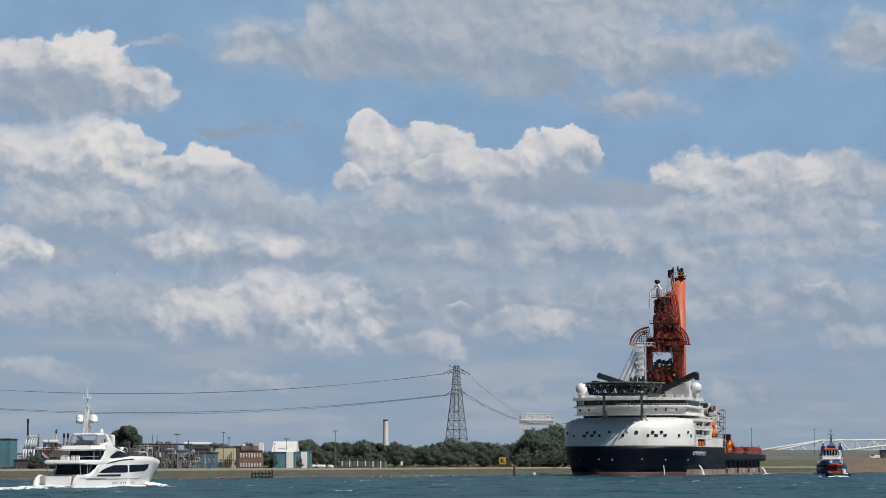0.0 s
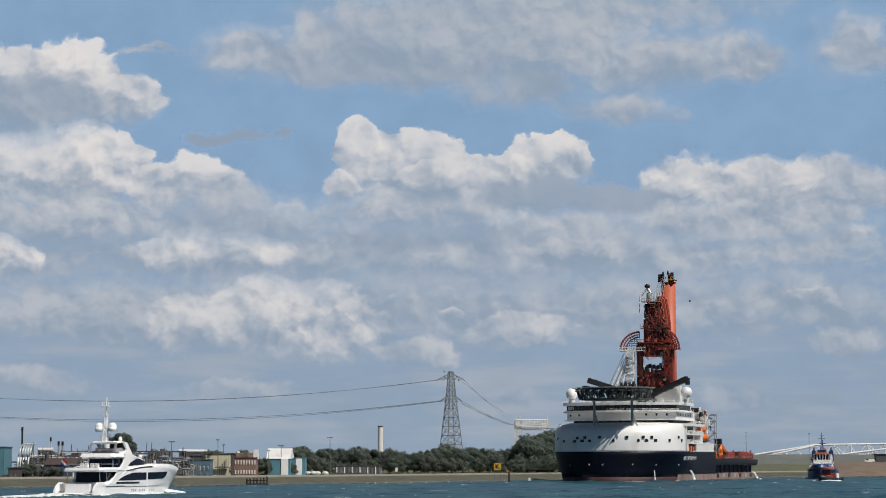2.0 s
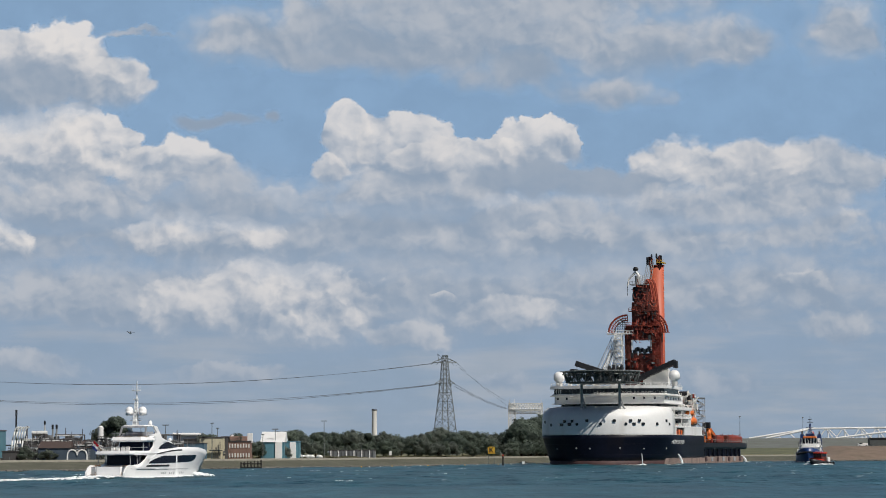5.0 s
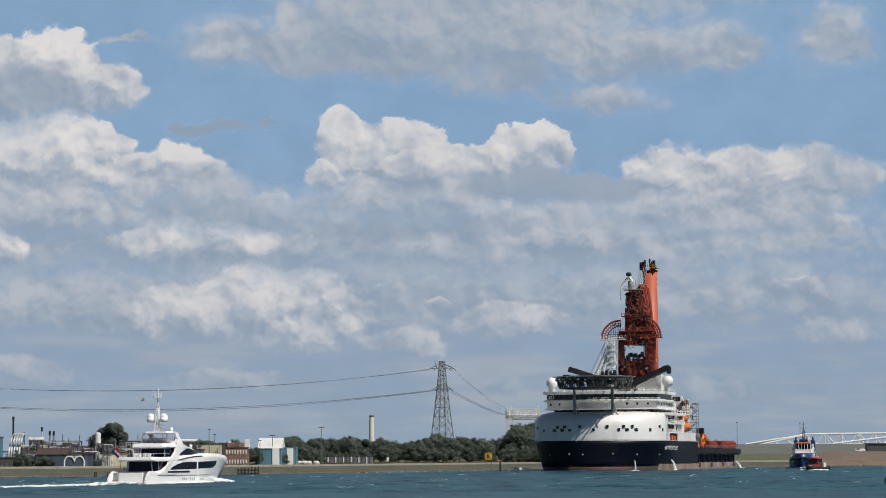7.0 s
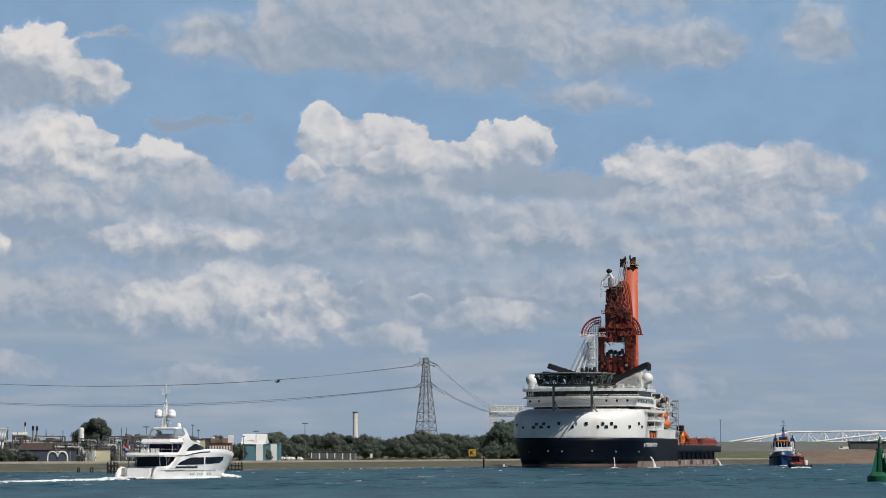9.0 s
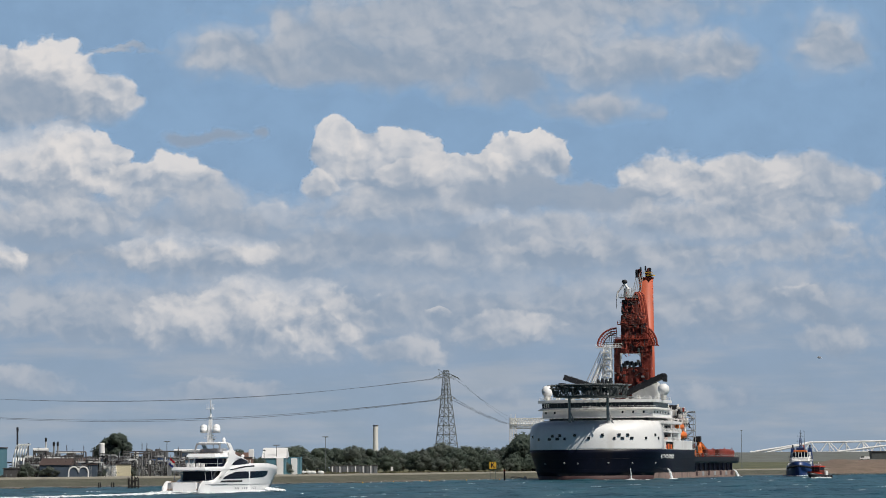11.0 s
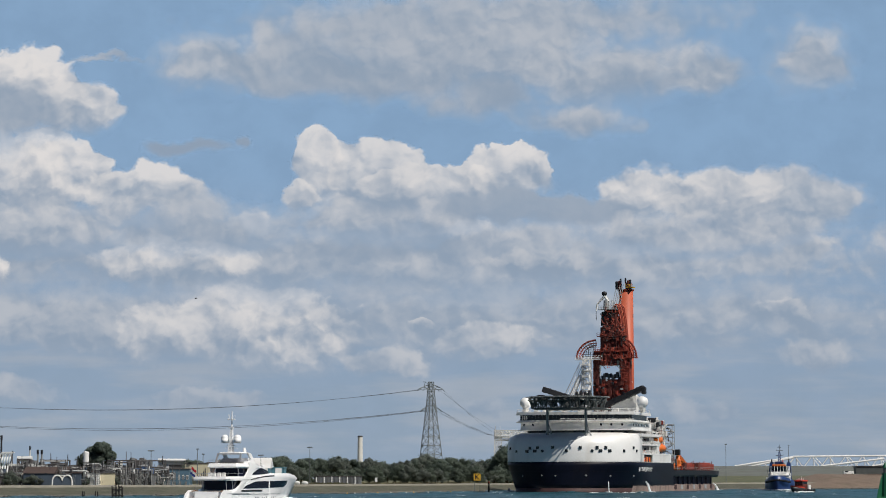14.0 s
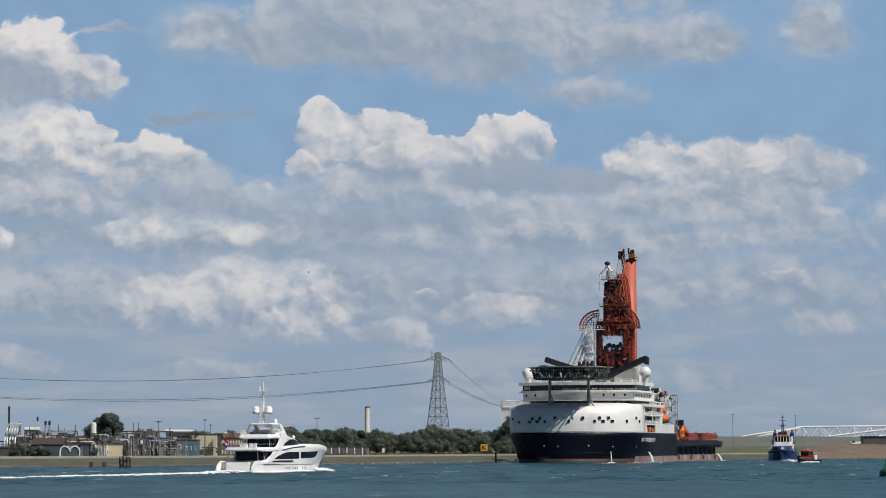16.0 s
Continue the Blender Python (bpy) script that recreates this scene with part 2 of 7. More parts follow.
    alpha = math_node("MULTIPLY", span(soft_n, 0.25, 0.75, haze * 0.85, haze), 1.0)
    for cx, cy, rx, ry, fade, light in clouds:
        x = math_node("MULTIPLY", math_node("SUBTRACT", wx, cx - 784), 1.0 / rx)
        dy = math_node("SUBTRACT", wy, 819 - cy)
        up = math_node("MULTIPLY", math_node("MAXIMUM", dy, 0.0), 1.0 / ry)
        down = math_node("MULTIPLY", math_node("MINIMUM", dy, 0.0), 1.0 / (ry * 0.85))
        r2 = math_node("ADD", math_node("MULTIPLY", x, x), math_node("ADD", math_node("MULTIPLY", up, up), math_node("MULTIPLY", down, down)))
        h = math_node("ADD", up, down)
        dens = math_node("ADD", math_node("SUBTRACT", 1.1, r2), rough_edge)
        edge = span(h, -0.7, 0.45, 1.1, fade)
        a = span(dens, 0.0, edge)
        a = math_node("MULTIPLY", a, span(h, -1.0, -0.1, 0.55, 0.97))
        # the cloud's light and shade are mixed into its glow colour, not cast
        lit = math_node("ADD", math_node("MULTIPLY", h, 0.50), math_node("MULTIPLY_ADD", relief, 1.9, math_node("MULTIPLY", relief2, 1.5)))
        lit = math_node("MULTIPLY", span(lit, -0.50, 0.66), light, clamp=True)
        mx = N.new("ShaderNodeMix")
        mx.data_type = "RGBA"
        L.new(lit, mx.inputs[0])
        mx.inputs[6].default_value, mx.inputs[7].default_value = (0.270, 0.342, 0.442, 1), (0.725, 0.700, 0.690, 1)
        over = N.new("ShaderNodeMix")
        over.data_type = "RGBA"
        L.new(a, over.inputs[0])
        L.new(colour, over.inputs[6])
        L.new(mx.outputs[2], over.inputs[7])
        colour = over.outputs[2]
        alpha = math_node("SUBTRACT", math_node("ADD", alpha, a), math_node("MULTIPLY", alpha, a))
    em, tr, mixs = N.new("ShaderNodeEmission"), N.new("ShaderNodeBsdfTransparent"), N.new("ShaderNodeMixShader")
    L.new(colour, em.inputs["Color"])
    em.inputs["Strength"].default_value = 1.152
    L.new(alpha, mixs.inputs[0])
    L.new(tr.outputs[0], mixs.inputs[1])
    L.new(em.outputs[0], mixs.inputs[2])
    L.new(mixs.outputs[0], out.inputs["Surface"])
    # sheet: local x along the bearing, local y up, one unit per mark
    bm = bmesh.new()
    vs = [bm.verts.new(v) for v in ((-1500, -20, 0), (1500, -20, 0), (1500, 1300, 0), (-1500, 1300, 0))]
    bm.faces.new(vs)
    ob = part(name, bm, m)
    ob.scale = (depth * 0.0002241,) * 3
    return tagged(ob, label, "clouds", "", "structure"), depth


def sheet_pose(depth, marks):
    return pose(marks * depth * 0.0002241, depth, 4.7, 90, 0, 0)


HIGH = [
    (950, 0, 520, 70, 1.15, 0.36), (480, 85, 150, 75, 1.15, 0.5), (620, 65, 150, 75, 1.1, 0.42), (700, 115, 220, 46, 1.1, 0.22), (820, 75, 240, 105, 1.1, 0.30), (950, 150, 140, 50, 1.1, 0.3),
    (1000, 70, 260, 110, 1.15, 0.38), (1200, 95, 230, 85, 1.15, 0.45), (1330, 95, 110, 65, 1.15, 0.48), (1120, 180, 140, 36, 1.1, 0.42), (1540, 70, 90, 90, 1.1, 0.5), (275, 62, 80, 7, 1.2, 0.35),
    (60, 155, 170, 100, 0.3, 0.95), (140, 130, 100, 82, 0.28, 1.0), (225, 165, 90, 62, 0.4, 0.85), (80, 165, 130, 62, 1.0, 0.22)]
MIDDLE = [
    (420, 228, 90, 20, 0.9, 0.0), (520, 218, 22, 18, 0.9, 0.0),
    (1490, 340, 150, 75, 0.6, 0.6), (1260, 322, 110, 70, 0.5, 1.0), (1370, 330, 120, 62, 0.6, 0.8),
    (60, 300, 140, 95, 0.3, 0.9), (190, 290, 95, 85, 0.25, 1.0), (330, 320, 110, 66, 0.28, 0.95), (140, 375, 230, 70, 1.0, 0.60), (450, 372, 170, 62, 1.1, 0.42), (760, 360, 190, 66, 1.0, 0.62),
    (755, 292, 92, 86, 0.22, 0.9), (655, 280, 48, 78, 0.22, 1.0), (622, 318, 34, 34, 0.35, 0.85), (850, 310, 120, 58, 0.22, 0.85), (990, 290, 88, 66, 0.2, 1.0), (1040, 345, 190, 40, 0.6, 0.12), (1330, 385, 230, 50, 1.0, 0.58)]
LOW = [
    (784, 430, 1100, 110, 0.95, 0.52), (240, 400, 330, 80, 0.9, 0.28), (530, 380, 60, 42, 0.5, 0.9), (760, 410, 170, 30, 0.8, 0.15), (1290, 400, 90, 24, 0.6, 0.75),
    (1450, 400, 150, 26, 0.8, 0.6), (890, 390, 60, 30, 0.4, 0.85), (1040, 440, 130, 20, 0.8, 0.5), (350, 450, 120, 58, 0.5, 0.85), (430, 450, 100, 58, 0.4, 0.9), (20, 455, 70, 62, 0.35, 1.0)]
FAR = [
    (784, 540, 1100, 90, 0.95, 0.42), (220, 560, 200, 56, 0.9, 0.42), (80, 548, 100, 42, 0.9, 0.4), (530, 570, 180, 92, 0.35, 1.0), (390, 570, 125, 72, 0.5, 0.8), (950, 580, 100, 40, 0.6, 0.65), (760, 615, 80, 32, 0.8, 0.5),
    (822, 548, 24, 12, 0.5, 0.6), (1450, 530, 55, 24, 0.7, 0.6), (1220, 505, 100, 30, 0.9, 0.35), (1520, 595, 80, 32, 0.9, 0.4), (60, 665, 120, 28, 0.9, 0.35),
    (440, 685, 100, 24, 0.9, 0.3), (920, 690, 50, 22, 0.9, 0.3), (1300, 700, 90, 26, 0.9, 0.3)]
sheets = [
    (sky_sheet("cloud_backdrop_far", 4700, FAR, 3.0, 0.9, "pale low cumulus in haze near the horizon"), (0.0, -26)),
    (sky_sheet("cloud_backdrop_low", 4600, LOW, 11.0, 0.0, "grey and white cloud bank in flat rows"), (0.0, -38)),
    (sky_sheet("cloud_backdrop_middle", 4500, MIDDLE, 23.0, 0.0, "tall sunlit white cumulus heads with grey bases"), (0.0, -52)),
    (sky_sheet("cloud_backdrop_high", 4400, HIGH, 31.0, 0.0, "broad grey-white clouds high over the channel"), (0.0, -58))]

# ---- water, ground, banks ----
SHORE = [(-900, 420), (-300, 560), (-130, 653), (-119, 674), (-77, 708), (-33, 788), (24, 929), (48, 995), (140, 1095), (210, 1150), (420, 1260), (1500, 1900)]


def shore_y(x):
    for (x0, y0), (x1, y1) in zip(SHORE, SHORE[1:]):
        if x <= x1:
            return y0 + (y1 - y0) * (x - x0) / (x1 - x0)
    return SHORE[-1][1]


def sheet_mesh(name, xs, profile, material, jitter=0.0):
    """Ground strip along the shore; profile: metres inland and height."""
    bm = bmesh.new()
    grid = []
    for x in xs:
        col = []
        for off, z in profile:
            j = noise.noise(Vector((x * 0.05, off * 0.05, 3.1))) * jitter
            col.append(bm.verts.new((x, shore_y(x) + off + j * 3, z + j * (0.15 if z > -1 else 0))))
        grid.append(col)
    for a, b in zip(grid, grid[1:]):
        for i in range(len(profile) - 1):
            bm.faces.new((a[i], b[i], b[i + 1], a[i + 1]))
    return part(name, bm, material, smooth=True)


def bank_z(x, y):
    """Height of the land at a place."""
    off = y - shore_y(x)
    prof = PROFILE
    for (a, z0), (b, z1) in zip(prof, prof[1:]):
        if off <= b:
            return z0 + (z1 - z0) * (off - a) / (b - a)
    return prof[-1][1]


PROFILE = [(-30, -3.0), (0, 0.0), (8, 0.8), (22, 1.5), (38, 2.35), (44, 2.4), (60, 2.6), (120, 2.9), (300, 3.4), (3600, 4.0)]
MAT_GRASS = mat("bank grass and dry reeds", (0.105, 0.105, 0.055), 0.95, vary=0.35, scale=0.25, bump=0.5, dirt=(0.23, 0.19, 0.12), dirt_amt=0.7)
MAT_STONE = mat("stone revetment", (0.086, 0.086, 0.062), 0.9, vary=0.45, scale=0.25, bump=0.8, dirt=(0.055, 0.062, 0.036), dirt_amt=0.9)
MAT_PATH = mat("pale concrete path", (0.36, 0.34, 0.30), 0.9, vary=0.2, scale=0.4)
xs_all = sorted(set(list(np.arange(-900, 1500, 20.0)) + list(np.arange(-150, 260, 4.0))))
tagged(sheet_mesh("ground", xs_all, PROFILE[4:], MAT_GRASS, 1.0), "flat grassy land behind the channel bank", "ground", kind="structure")
tagged(sheet_mesh("bank", xs_all, PROFILE[:5], MAT_STONE, 1.0), "stone and grass covered sloping channel bank", "bank", kind="structure")
tagged(sheet_mesh("path", xs_all, [(40.0, 2.43), (47.0, 2.52)], MAT_PATH), "pale concrete path on top of the bank", "path", kind="structure")


def wave_height(x, y):
    """Wind chop as a sum of short waves running across the channel."""
    rng = np.random.default_rng(12)
    z = np.zeros_like(x)
    for k in range(26):
        length = rng.uniform(5.0, 22.0)
        a = rng.normal(0.9, 0.45)
        ph = rng.uniform(0, 6.283)
        s = np.sin(6.283 / length * (x * np.cos(a) + y * np.sin(a)) + ph)
        z += (0.0052 * length ** 0.8) * (1.4 * np.maximum(s, -0.35) ** 1 - 0.2)
    return z


def build_water():
    xs = np.concatenate([np.linspace(-4900, -190, 12), np.arange(-180, 240, 1.25), np.linspace(250, 4900, 12)])
    ys = np.concatenate([np.linspace(-4900, 330, 8), np.arange(345, 1130, 2.6), np.linspace(1140, 4900, 6)])
    gx, gy = np.meshgrid(xs, ys)
    fade = np.clip((gx + 185) / 20, 0, 1) * np.clip((245 - gx) / 20, 0, 1) * np.clip((gy - 338) / 15, 0, 1) * np.clip((1135 - gy) / 30, 0, 1)
    gz = wave_height(gx, gy) * fade - 0.12
    nx, ny = len(xs), len(ys)
    idx = np.arange(nx * ny).reshape(ny, nx)
    faces = np.stack([idx[:-1, :-1], idx[:-1, 1:], idx[1:, 1:], idx[1:, :-1]], -1).reshape(-1, 4)
    me = bpy.data.meshes.new("water")
    me.from_pydata(np.stack([gx, gy, gz], -1).reshape(-1, 3).tolist(), [], faces.tolist())
    me.polygons.foreach_set("use_smooth", np.ones(len(faces), bool))
    me.materials.append(water_material())
    tagged(new("water", me), "choppy blue-green channel water with small white crests", "water", kind="structure")


build_water()
MAT_COPE = mat("weathered concrete coping", (0.20, 0.19, 0.16), 0.9, vary=0.25, scale=0.5)
tagged(sheet_mesh("coping", xs_all, [(37.0, 2.1), (37.2, 2.95), (38.4, 2.95), (38.8, 2.3)], MAT_COPE), "low concrete coping along the bank top", "coping", kind="structure")
bm = bmesh.new()
bmesh.ops.create_grid(bm, x_segments=2, y_segments=2, size=4900, matrix=Matrix.Translation((0, 0, -4)))
tagged(part("channel_bed", bm, MAT_STONE), "muddy stony bed under the channel water", "ground", kind="structure")


# ---- the offshore construction ship ----
NAVY = mat("navy hull paint", (0.0032, 0.0048, 0.013), 0.45, vary=0.4, scale=0.3, dirt=(0.015, 0.011, 0.011), dirt_amt=0.6, bump=0.05, spec=0.18)
FOUL = mat("faded pink antifouling", (0.26, 0.19, 0.165), 0.8, vary=0.35, scale=0.4, dirt=(0.09, 0.07, 0.06), dirt_amt=0.8)
BOOT = mat("dark red boot top", (0.05, 0.022, 0.022), 0.7, vary=0.4, scale=0.4, dirt=(0.16, 0.11, 0.09), dirt_amt=0.5)
WHITE = mat("white ship paint", (0.78, 0.78, 0.77), 0.38, vary=0.06, scale=0.3, dirt=(0.50, 0.46, 0.40), dirt_amt=0.35)
CREAMW = mat("weathered white paint", (0.66, 0.65, 0.62), 0.5, vary=0.12, scale=0.5, dirt=(0.36, 0.30, 0.24), dirt_amt=0.5)
PINKRED = mat("faded red primer", (0.42, 0.085, 0.05), 0.6, vary=0.3, scale=0.8)
GLASS = mat("dark tinted glass", (0.012, 0.017, 0.024), 0.12, vary=0.2, scale=1.0)
# near-black for doors, and for openings with their inner shade in the colour
DARK = mat("dark opening", (0.02, 0.021, 0.024), 0.8, vary=0.3)
ORANGE = mat("orange mast paint", (0.50, 0.112, 0.058), 0.55, vary=0.14, scale=0.3, dirt=(0.30, 0.07, 0.035), dirt_amt=0.6)
RUSTRED = mat("oxide red steel", (0.24, 0.034, 0.018), 0.65, vary=0.4, scale=0.5, dirt=(0.07, 0.018, 0.014), dirt_amt=0.7)
DKRED = mat("dark oxide red panel", (0.105, 0.022, 0.015), 0.7, vary=0.4, scale=0.5)
STEEL = mat("grey galvanised steel", (0.30, 0.31, 0.31), 0.55, 0.3, vary=0.25, scale=0.6)
DKSTEEL = mat("dark grey steel truss", (0.075, 0.085, 0.085), 0.6, 0.2, vary=0.35, scale=0.6)
BLACK = mat("black steel", (0.012, 0.013, 0.016), 0.5, vary=0.3)
YELLOW = mat("yellow safety paint", (0.65, 0.38, 0.03), 0.55, vary=0.15)
LIFE = mat("lifeboat orange", (0.72, 0.17, 0.03), 0.45, vary=0.1)
FOAM = mat("white foam", (0.82, 0.85, 0.86), 0.9, vary=0.15, scale=2.0, bump=0.6)
GREYSIDE = mat("shaded house wall and fitting grey", (0.30, 0.31, 0.32), 0.6, vary=0.2, scale=0.6)
LETTER = mat("white lettering paint", (0.7, 0.7, 0.69), 0.6, vary=0.05)


def bow_len(z):
    return 44.0 - 20.0 * min(max(z, 0.0) / 10.0, 1.0)


def half_breadth(y, z):
    """Half width of the ship y metres behind the stem, at height z."""
    lb = bow_len(z)
    t = min(max(y / lb, 0.0), 1.0)
    return 23.0 * max(1 - (1 - t) ** 2.3, 0.0) ** 0.5


def stem_y(x, z):
    """How far behind the stem the hull's face lies at the lateral place x."""
    q = min(abs(x) / 23.0, 0.999)
    return bow_len(z) * (1 - (1 - q * q) ** (1 / 2.3))


def hull_ring(z, end, inset=0.0, n=28, wide=1.0, side=1.0):
    """Plan outline of the hull at a height, from starboard aft round the bow to port aft."""
    ring = []
    for i in range(-n, n + 1):
        s = i / n
        ang = s * math.pi / 2
        x = math.sin(ang) * 23.0 * wide
        y = stem_y(x / wide, z)
        k = 1 - side * inset / 23.0
        ring.append((x * k, y + inset * math.cos(ang), z))
    return [(ring[0][0], end, z)] + ring + [(ring[-1][0], end, z)]


def build_ship():
    ship = thing("construction_ship", 0, 0, 0, 0, "offshore construction ship, navy hull, white bow, orange mast, under way", "ship")
    rnd = random.Random(4)
    part("lower_hull", one(loft, [hull_ring(z, 80.0) for z in (1.5, 3, 5, 7, 9, 10.4)]), NAVY, ship, "navy blue painted hull with scuffs", True)
    part("boot_top", one(loft, [hull_ring(z, 80.0) for z in (-3.0, 0.0, 1.5)]), BOOT, ship, "dull red band at the waterline", True)
    # white forecastle shell, rounded over the top
    rings = [hull_ring(10.4, 27.0)] + [hull_ring(10.4 + dz, 27.0, i, side=0.3) for dz, i in ((0.4, 0), (2.6, 0.0), (4.6, 0.12), (6.0, 0.4), (7.2, 0.95), (8.2, 1.9), (8.9, 3.2), (9.35, 4.8), (9.65, 7.5), (9.8, 11.0))]
    part("bow_shell", one(loft, rings), WHITE, ship, "smooth white rounded bow shell", True)
    # dark windows and mooring ports in the bow
    ports = [(-19.4, 14.9), (-16.2, 13.9), (-11.6, 13.9), (-10.4, 15.0), (-8.5, 14.0), (-7.5, 15.1), (-5.7, 14.0), (-2.0, 15.2), (2.8, 14.1), (7.4, 15.2),
             (11.1, 14.1), (12.6, 15.2), (13.6, 14.1), (15.2, 15.2), (16.3, 14.1), (20.1, 14.1), (22.2, 15.2), (22.7, 14.1)]
    for i, (x, z) in enumerate(ports):
        y = stem_y(x, z)
        slope = math.atan2(stem_y(x + 0.2, z) - stem_y(x - 0.2, z), 0.4)
        bm = bmesh.new()
        w = 1.35 if i in (2, 4, 12, 14) else 0.95
        box(bm, 0, 0, 0, w, 0.5, 0.95, 0.25 if i in (6, 8, 10, 12, 14) else 0.06)
        bmesh.ops.transform(bm, matrix=Matrix.Translation((x, y, z)) @ Matrix.Rotation(slope, 4, "Z"), verts=bm.verts)
        part("bow_window", bm, GLASS, ship)
    # draught lights in the navy side, anchor pockets
    for x, z in ((-14, 5.6), (-6, 5.8), (-1, 5.7), (9, 5.8), (16, 5.6), (21.5, 5.6)):
        bm = bmesh.new()
        ball(bm, (x, stem_y(x, z) - 0.1, z), 0.32, u=8, v=6)
        part("hull_light", bm, STEEL, ship)
    # row of slanted white painted bars along the port bow
    for i in range(12):
        y = 22.8 + i * 1.75
        z = 8.0 - 0.012 * i
        x = half_breadth(y, z)
        slope = math.atan2(half_breadth(y + 0.4, z) - half_breadth(y - 0.4, z), 0.8)
        for k, (dy, wy, hz) in enumerate(((0.0, 0.45, 1.55 if i in (0, 5) else 1.3), (0.55, 0.6, 0.4))):
            bm = bmesh.new()
            box(bm, 0, 0, 0, 0.12, wy, hz)
            bmesh.ops.transform(bm, matrix=Matrix.Translation((x + 0.03, y + dy, z + (0.42 if k and i % 3 else 0.0))) @ Matrix.Rotation(-slope, 4, "Z") @ Matrix.Rotation(0.18, 4, "X"), verts=bm.verts)
            part("white_mark", bm, LETTER, ship)
    # weld seams and plate edges of the bow
    for z in (3.6, 7.2):
        bm = bmesh.new()
        tube(bm, [(x * 1.001, y - 0.01, zz) for x, y, zz in hull_ring(z, 80.0)], 0.035, 4)
        part("plate_seam", bm, NAVY, ship)
    part("paint_edge", one(loft, [hull_ring(10.34, 80.0, -0.02), hull_ring(10.48, 80.0, -0.02)]), CREAMW, ship)
    # superstructure decks, with a bowed front
    def front(w, y0, bulge, y1, n=16):
        pts = []
        for i in range(n + 1):
            s = -1 + 2 * i / n
            pts.append((s * w, y0 + bulge * s * s))
        return pts + [(w, y1), (-w, y1)]
    # dark grey puts the shadow strip under the cabin deck into the colour
    part("window_deck", one(slab, front(19.6, 16.5, 4, 50), 19.0, 21.6), DKSTEEL, ship, "recessed deck front, grey darkened for the shade it lies in")
    part("cabin_deck", one(slab, front(21.6, 14, 4, 50), 21.6, 24.4), WHITE, ship)
    part("bridge", one(slab, front(22.3, 13.4, 4, 44), 24.4, 24.9), WHITE, ship)
    part("bridge_glass", one(slab, front(21.7, 13.9, 4, 42), 24.9, 26.7), GLASS, ship, "continuous dark bridge window band")
    part("bridge_roof", one(slab, front(22.9, 12.8, 4, 44), 26.7, 27.7), WHITE, ship)
    part("deck_edge", one(slab, front(22.5, 13.2, 4, 50), 21.35, 21.65), WHITE, ship)
    for i in range(30):                       # mullions of the bridge band
        s = -0.96 + 1.92 * i / 29
        part("mullion", one(box, s * 21.7, 13.86 + 4 * s * s, 25.8, 0.10, 0.14, 1.8), DKSTEEL, ship)
    for i in range(22):
        s = -0.93 + 1.86 * i / 21
        if -0.62 < s < 0.34 or i % 2:
            continue
        part("cabin_window", one(box, s * 21.6, 13.98 + 4 * s * s, 23.3, 0.75, 0.15, 0.8, 0.06), GLASS, ship)
    for i in range(9):
        s = -0.95 + 1.9 * i / 8
        part("deck_window", one(box, s * 19.6, 16.45 + 4 * s * s, 20.6, 1.1, 0.15, 0.9, 0.06), GLASS, ship)
    # port and starboard cabin sides
    for sx in (1, -1):
        for k in range(6):
            part("side_window", one(box, sx * 21.62, 20.5 + k * 4.4, 23.3, 0.12, 0.9, 0.8), GLASS, ship)
    part("gallery_edge", one(slab, front(22.9, 12.7, 4, 46), 24.15, 24.45), CREAMW, ship, "narrow gallery under the bridge windows")
    bm = bmesh.new()
    pts = [(s * 22.7, 12.9 + 4 * s * s) for s in np.linspace(-0.2, 1, 22)]
    for z in (24.9, 25.35):
        tube(bm, [(x, y, z) for x, y in pts], 0.045, 4)
    for x, y in pts:
        rod(bm, (x, y, 24.4), (x, y, 25.4), 0.05, n=4)
    part("gallery_rail", bm, WHITE, ship)
    for k in range(5):                        # pale bars painted as the lit bits of the starboard bridge windows
        part("lit_window_bar", one(box, -20.6 + 0.9 * k * (1 if k < 3 else 4.2), 17.2 - 0.9 * k * 0.3, 25.8, 0.5, 0.1, 1.3), CREAMW, ship)
    # rail on the bridge roof
    bm = bmesh.new()
    pts = [(s * 22.6, 13.2 + 4 * s * s) for s in np.linspace(-1, 1, 25)] + [(22.6, 30), (22.6, 43)]
    for z in (28.1, 28.7):
        tube(bm, [(x, y, z) for x, y in pts], 0.05, 4)
    for x, y in pts:
        rod(bm, (x, y, 27.7), (x, y, 28.75), 0.06, n=4)
    part("roof_rail", bm, WHITE, ship, "thin white pipe railing")
    for k in range(9):                        # small roof fittings
        x = rnd.uniform(-20, 20)
        part("roof_fitting", one(box, x, 20 + rnd.uniform(0, 12), 28.3, rnd.uniform(0.6, 1.6), 1.0, rnd.uniform(0.8, 1.8), 0.1), CREAMW, ship)
    house = ("window_deck", "cabin_deck", "bridge", "bridge_glass", "bridge_roof", "deck_edge", "mullion", "cabin_window", "deck_window", "side_window", "gallery_edge", "gallery_rail", "lit_window_bar", "roof_rail", "roof_fitting")
    for ob in ship.children:                  # the deckhouse stands 7 m aft of the stem curve
        if ob.name.split(".")[0] in house:
            ob.location.y, ob.scale.x = 7.0, 0.915
    # white radomes on pedestals
    for x, y in ((-20.3, 34.0), (21.6, 34.0)):
        dome = part("radome", one(ball, (x, y, 31.2), 2.05, u=24, v=16), WHITE, ship, "white satellite dome", True)
        bm = bmesh.new()
        rod(bm, (x, y, 27.6), (x, y, 29.5), 0.9, 1.1, 10)
        for k in range(4):
            a = k * math.pi / 2 + 0.4
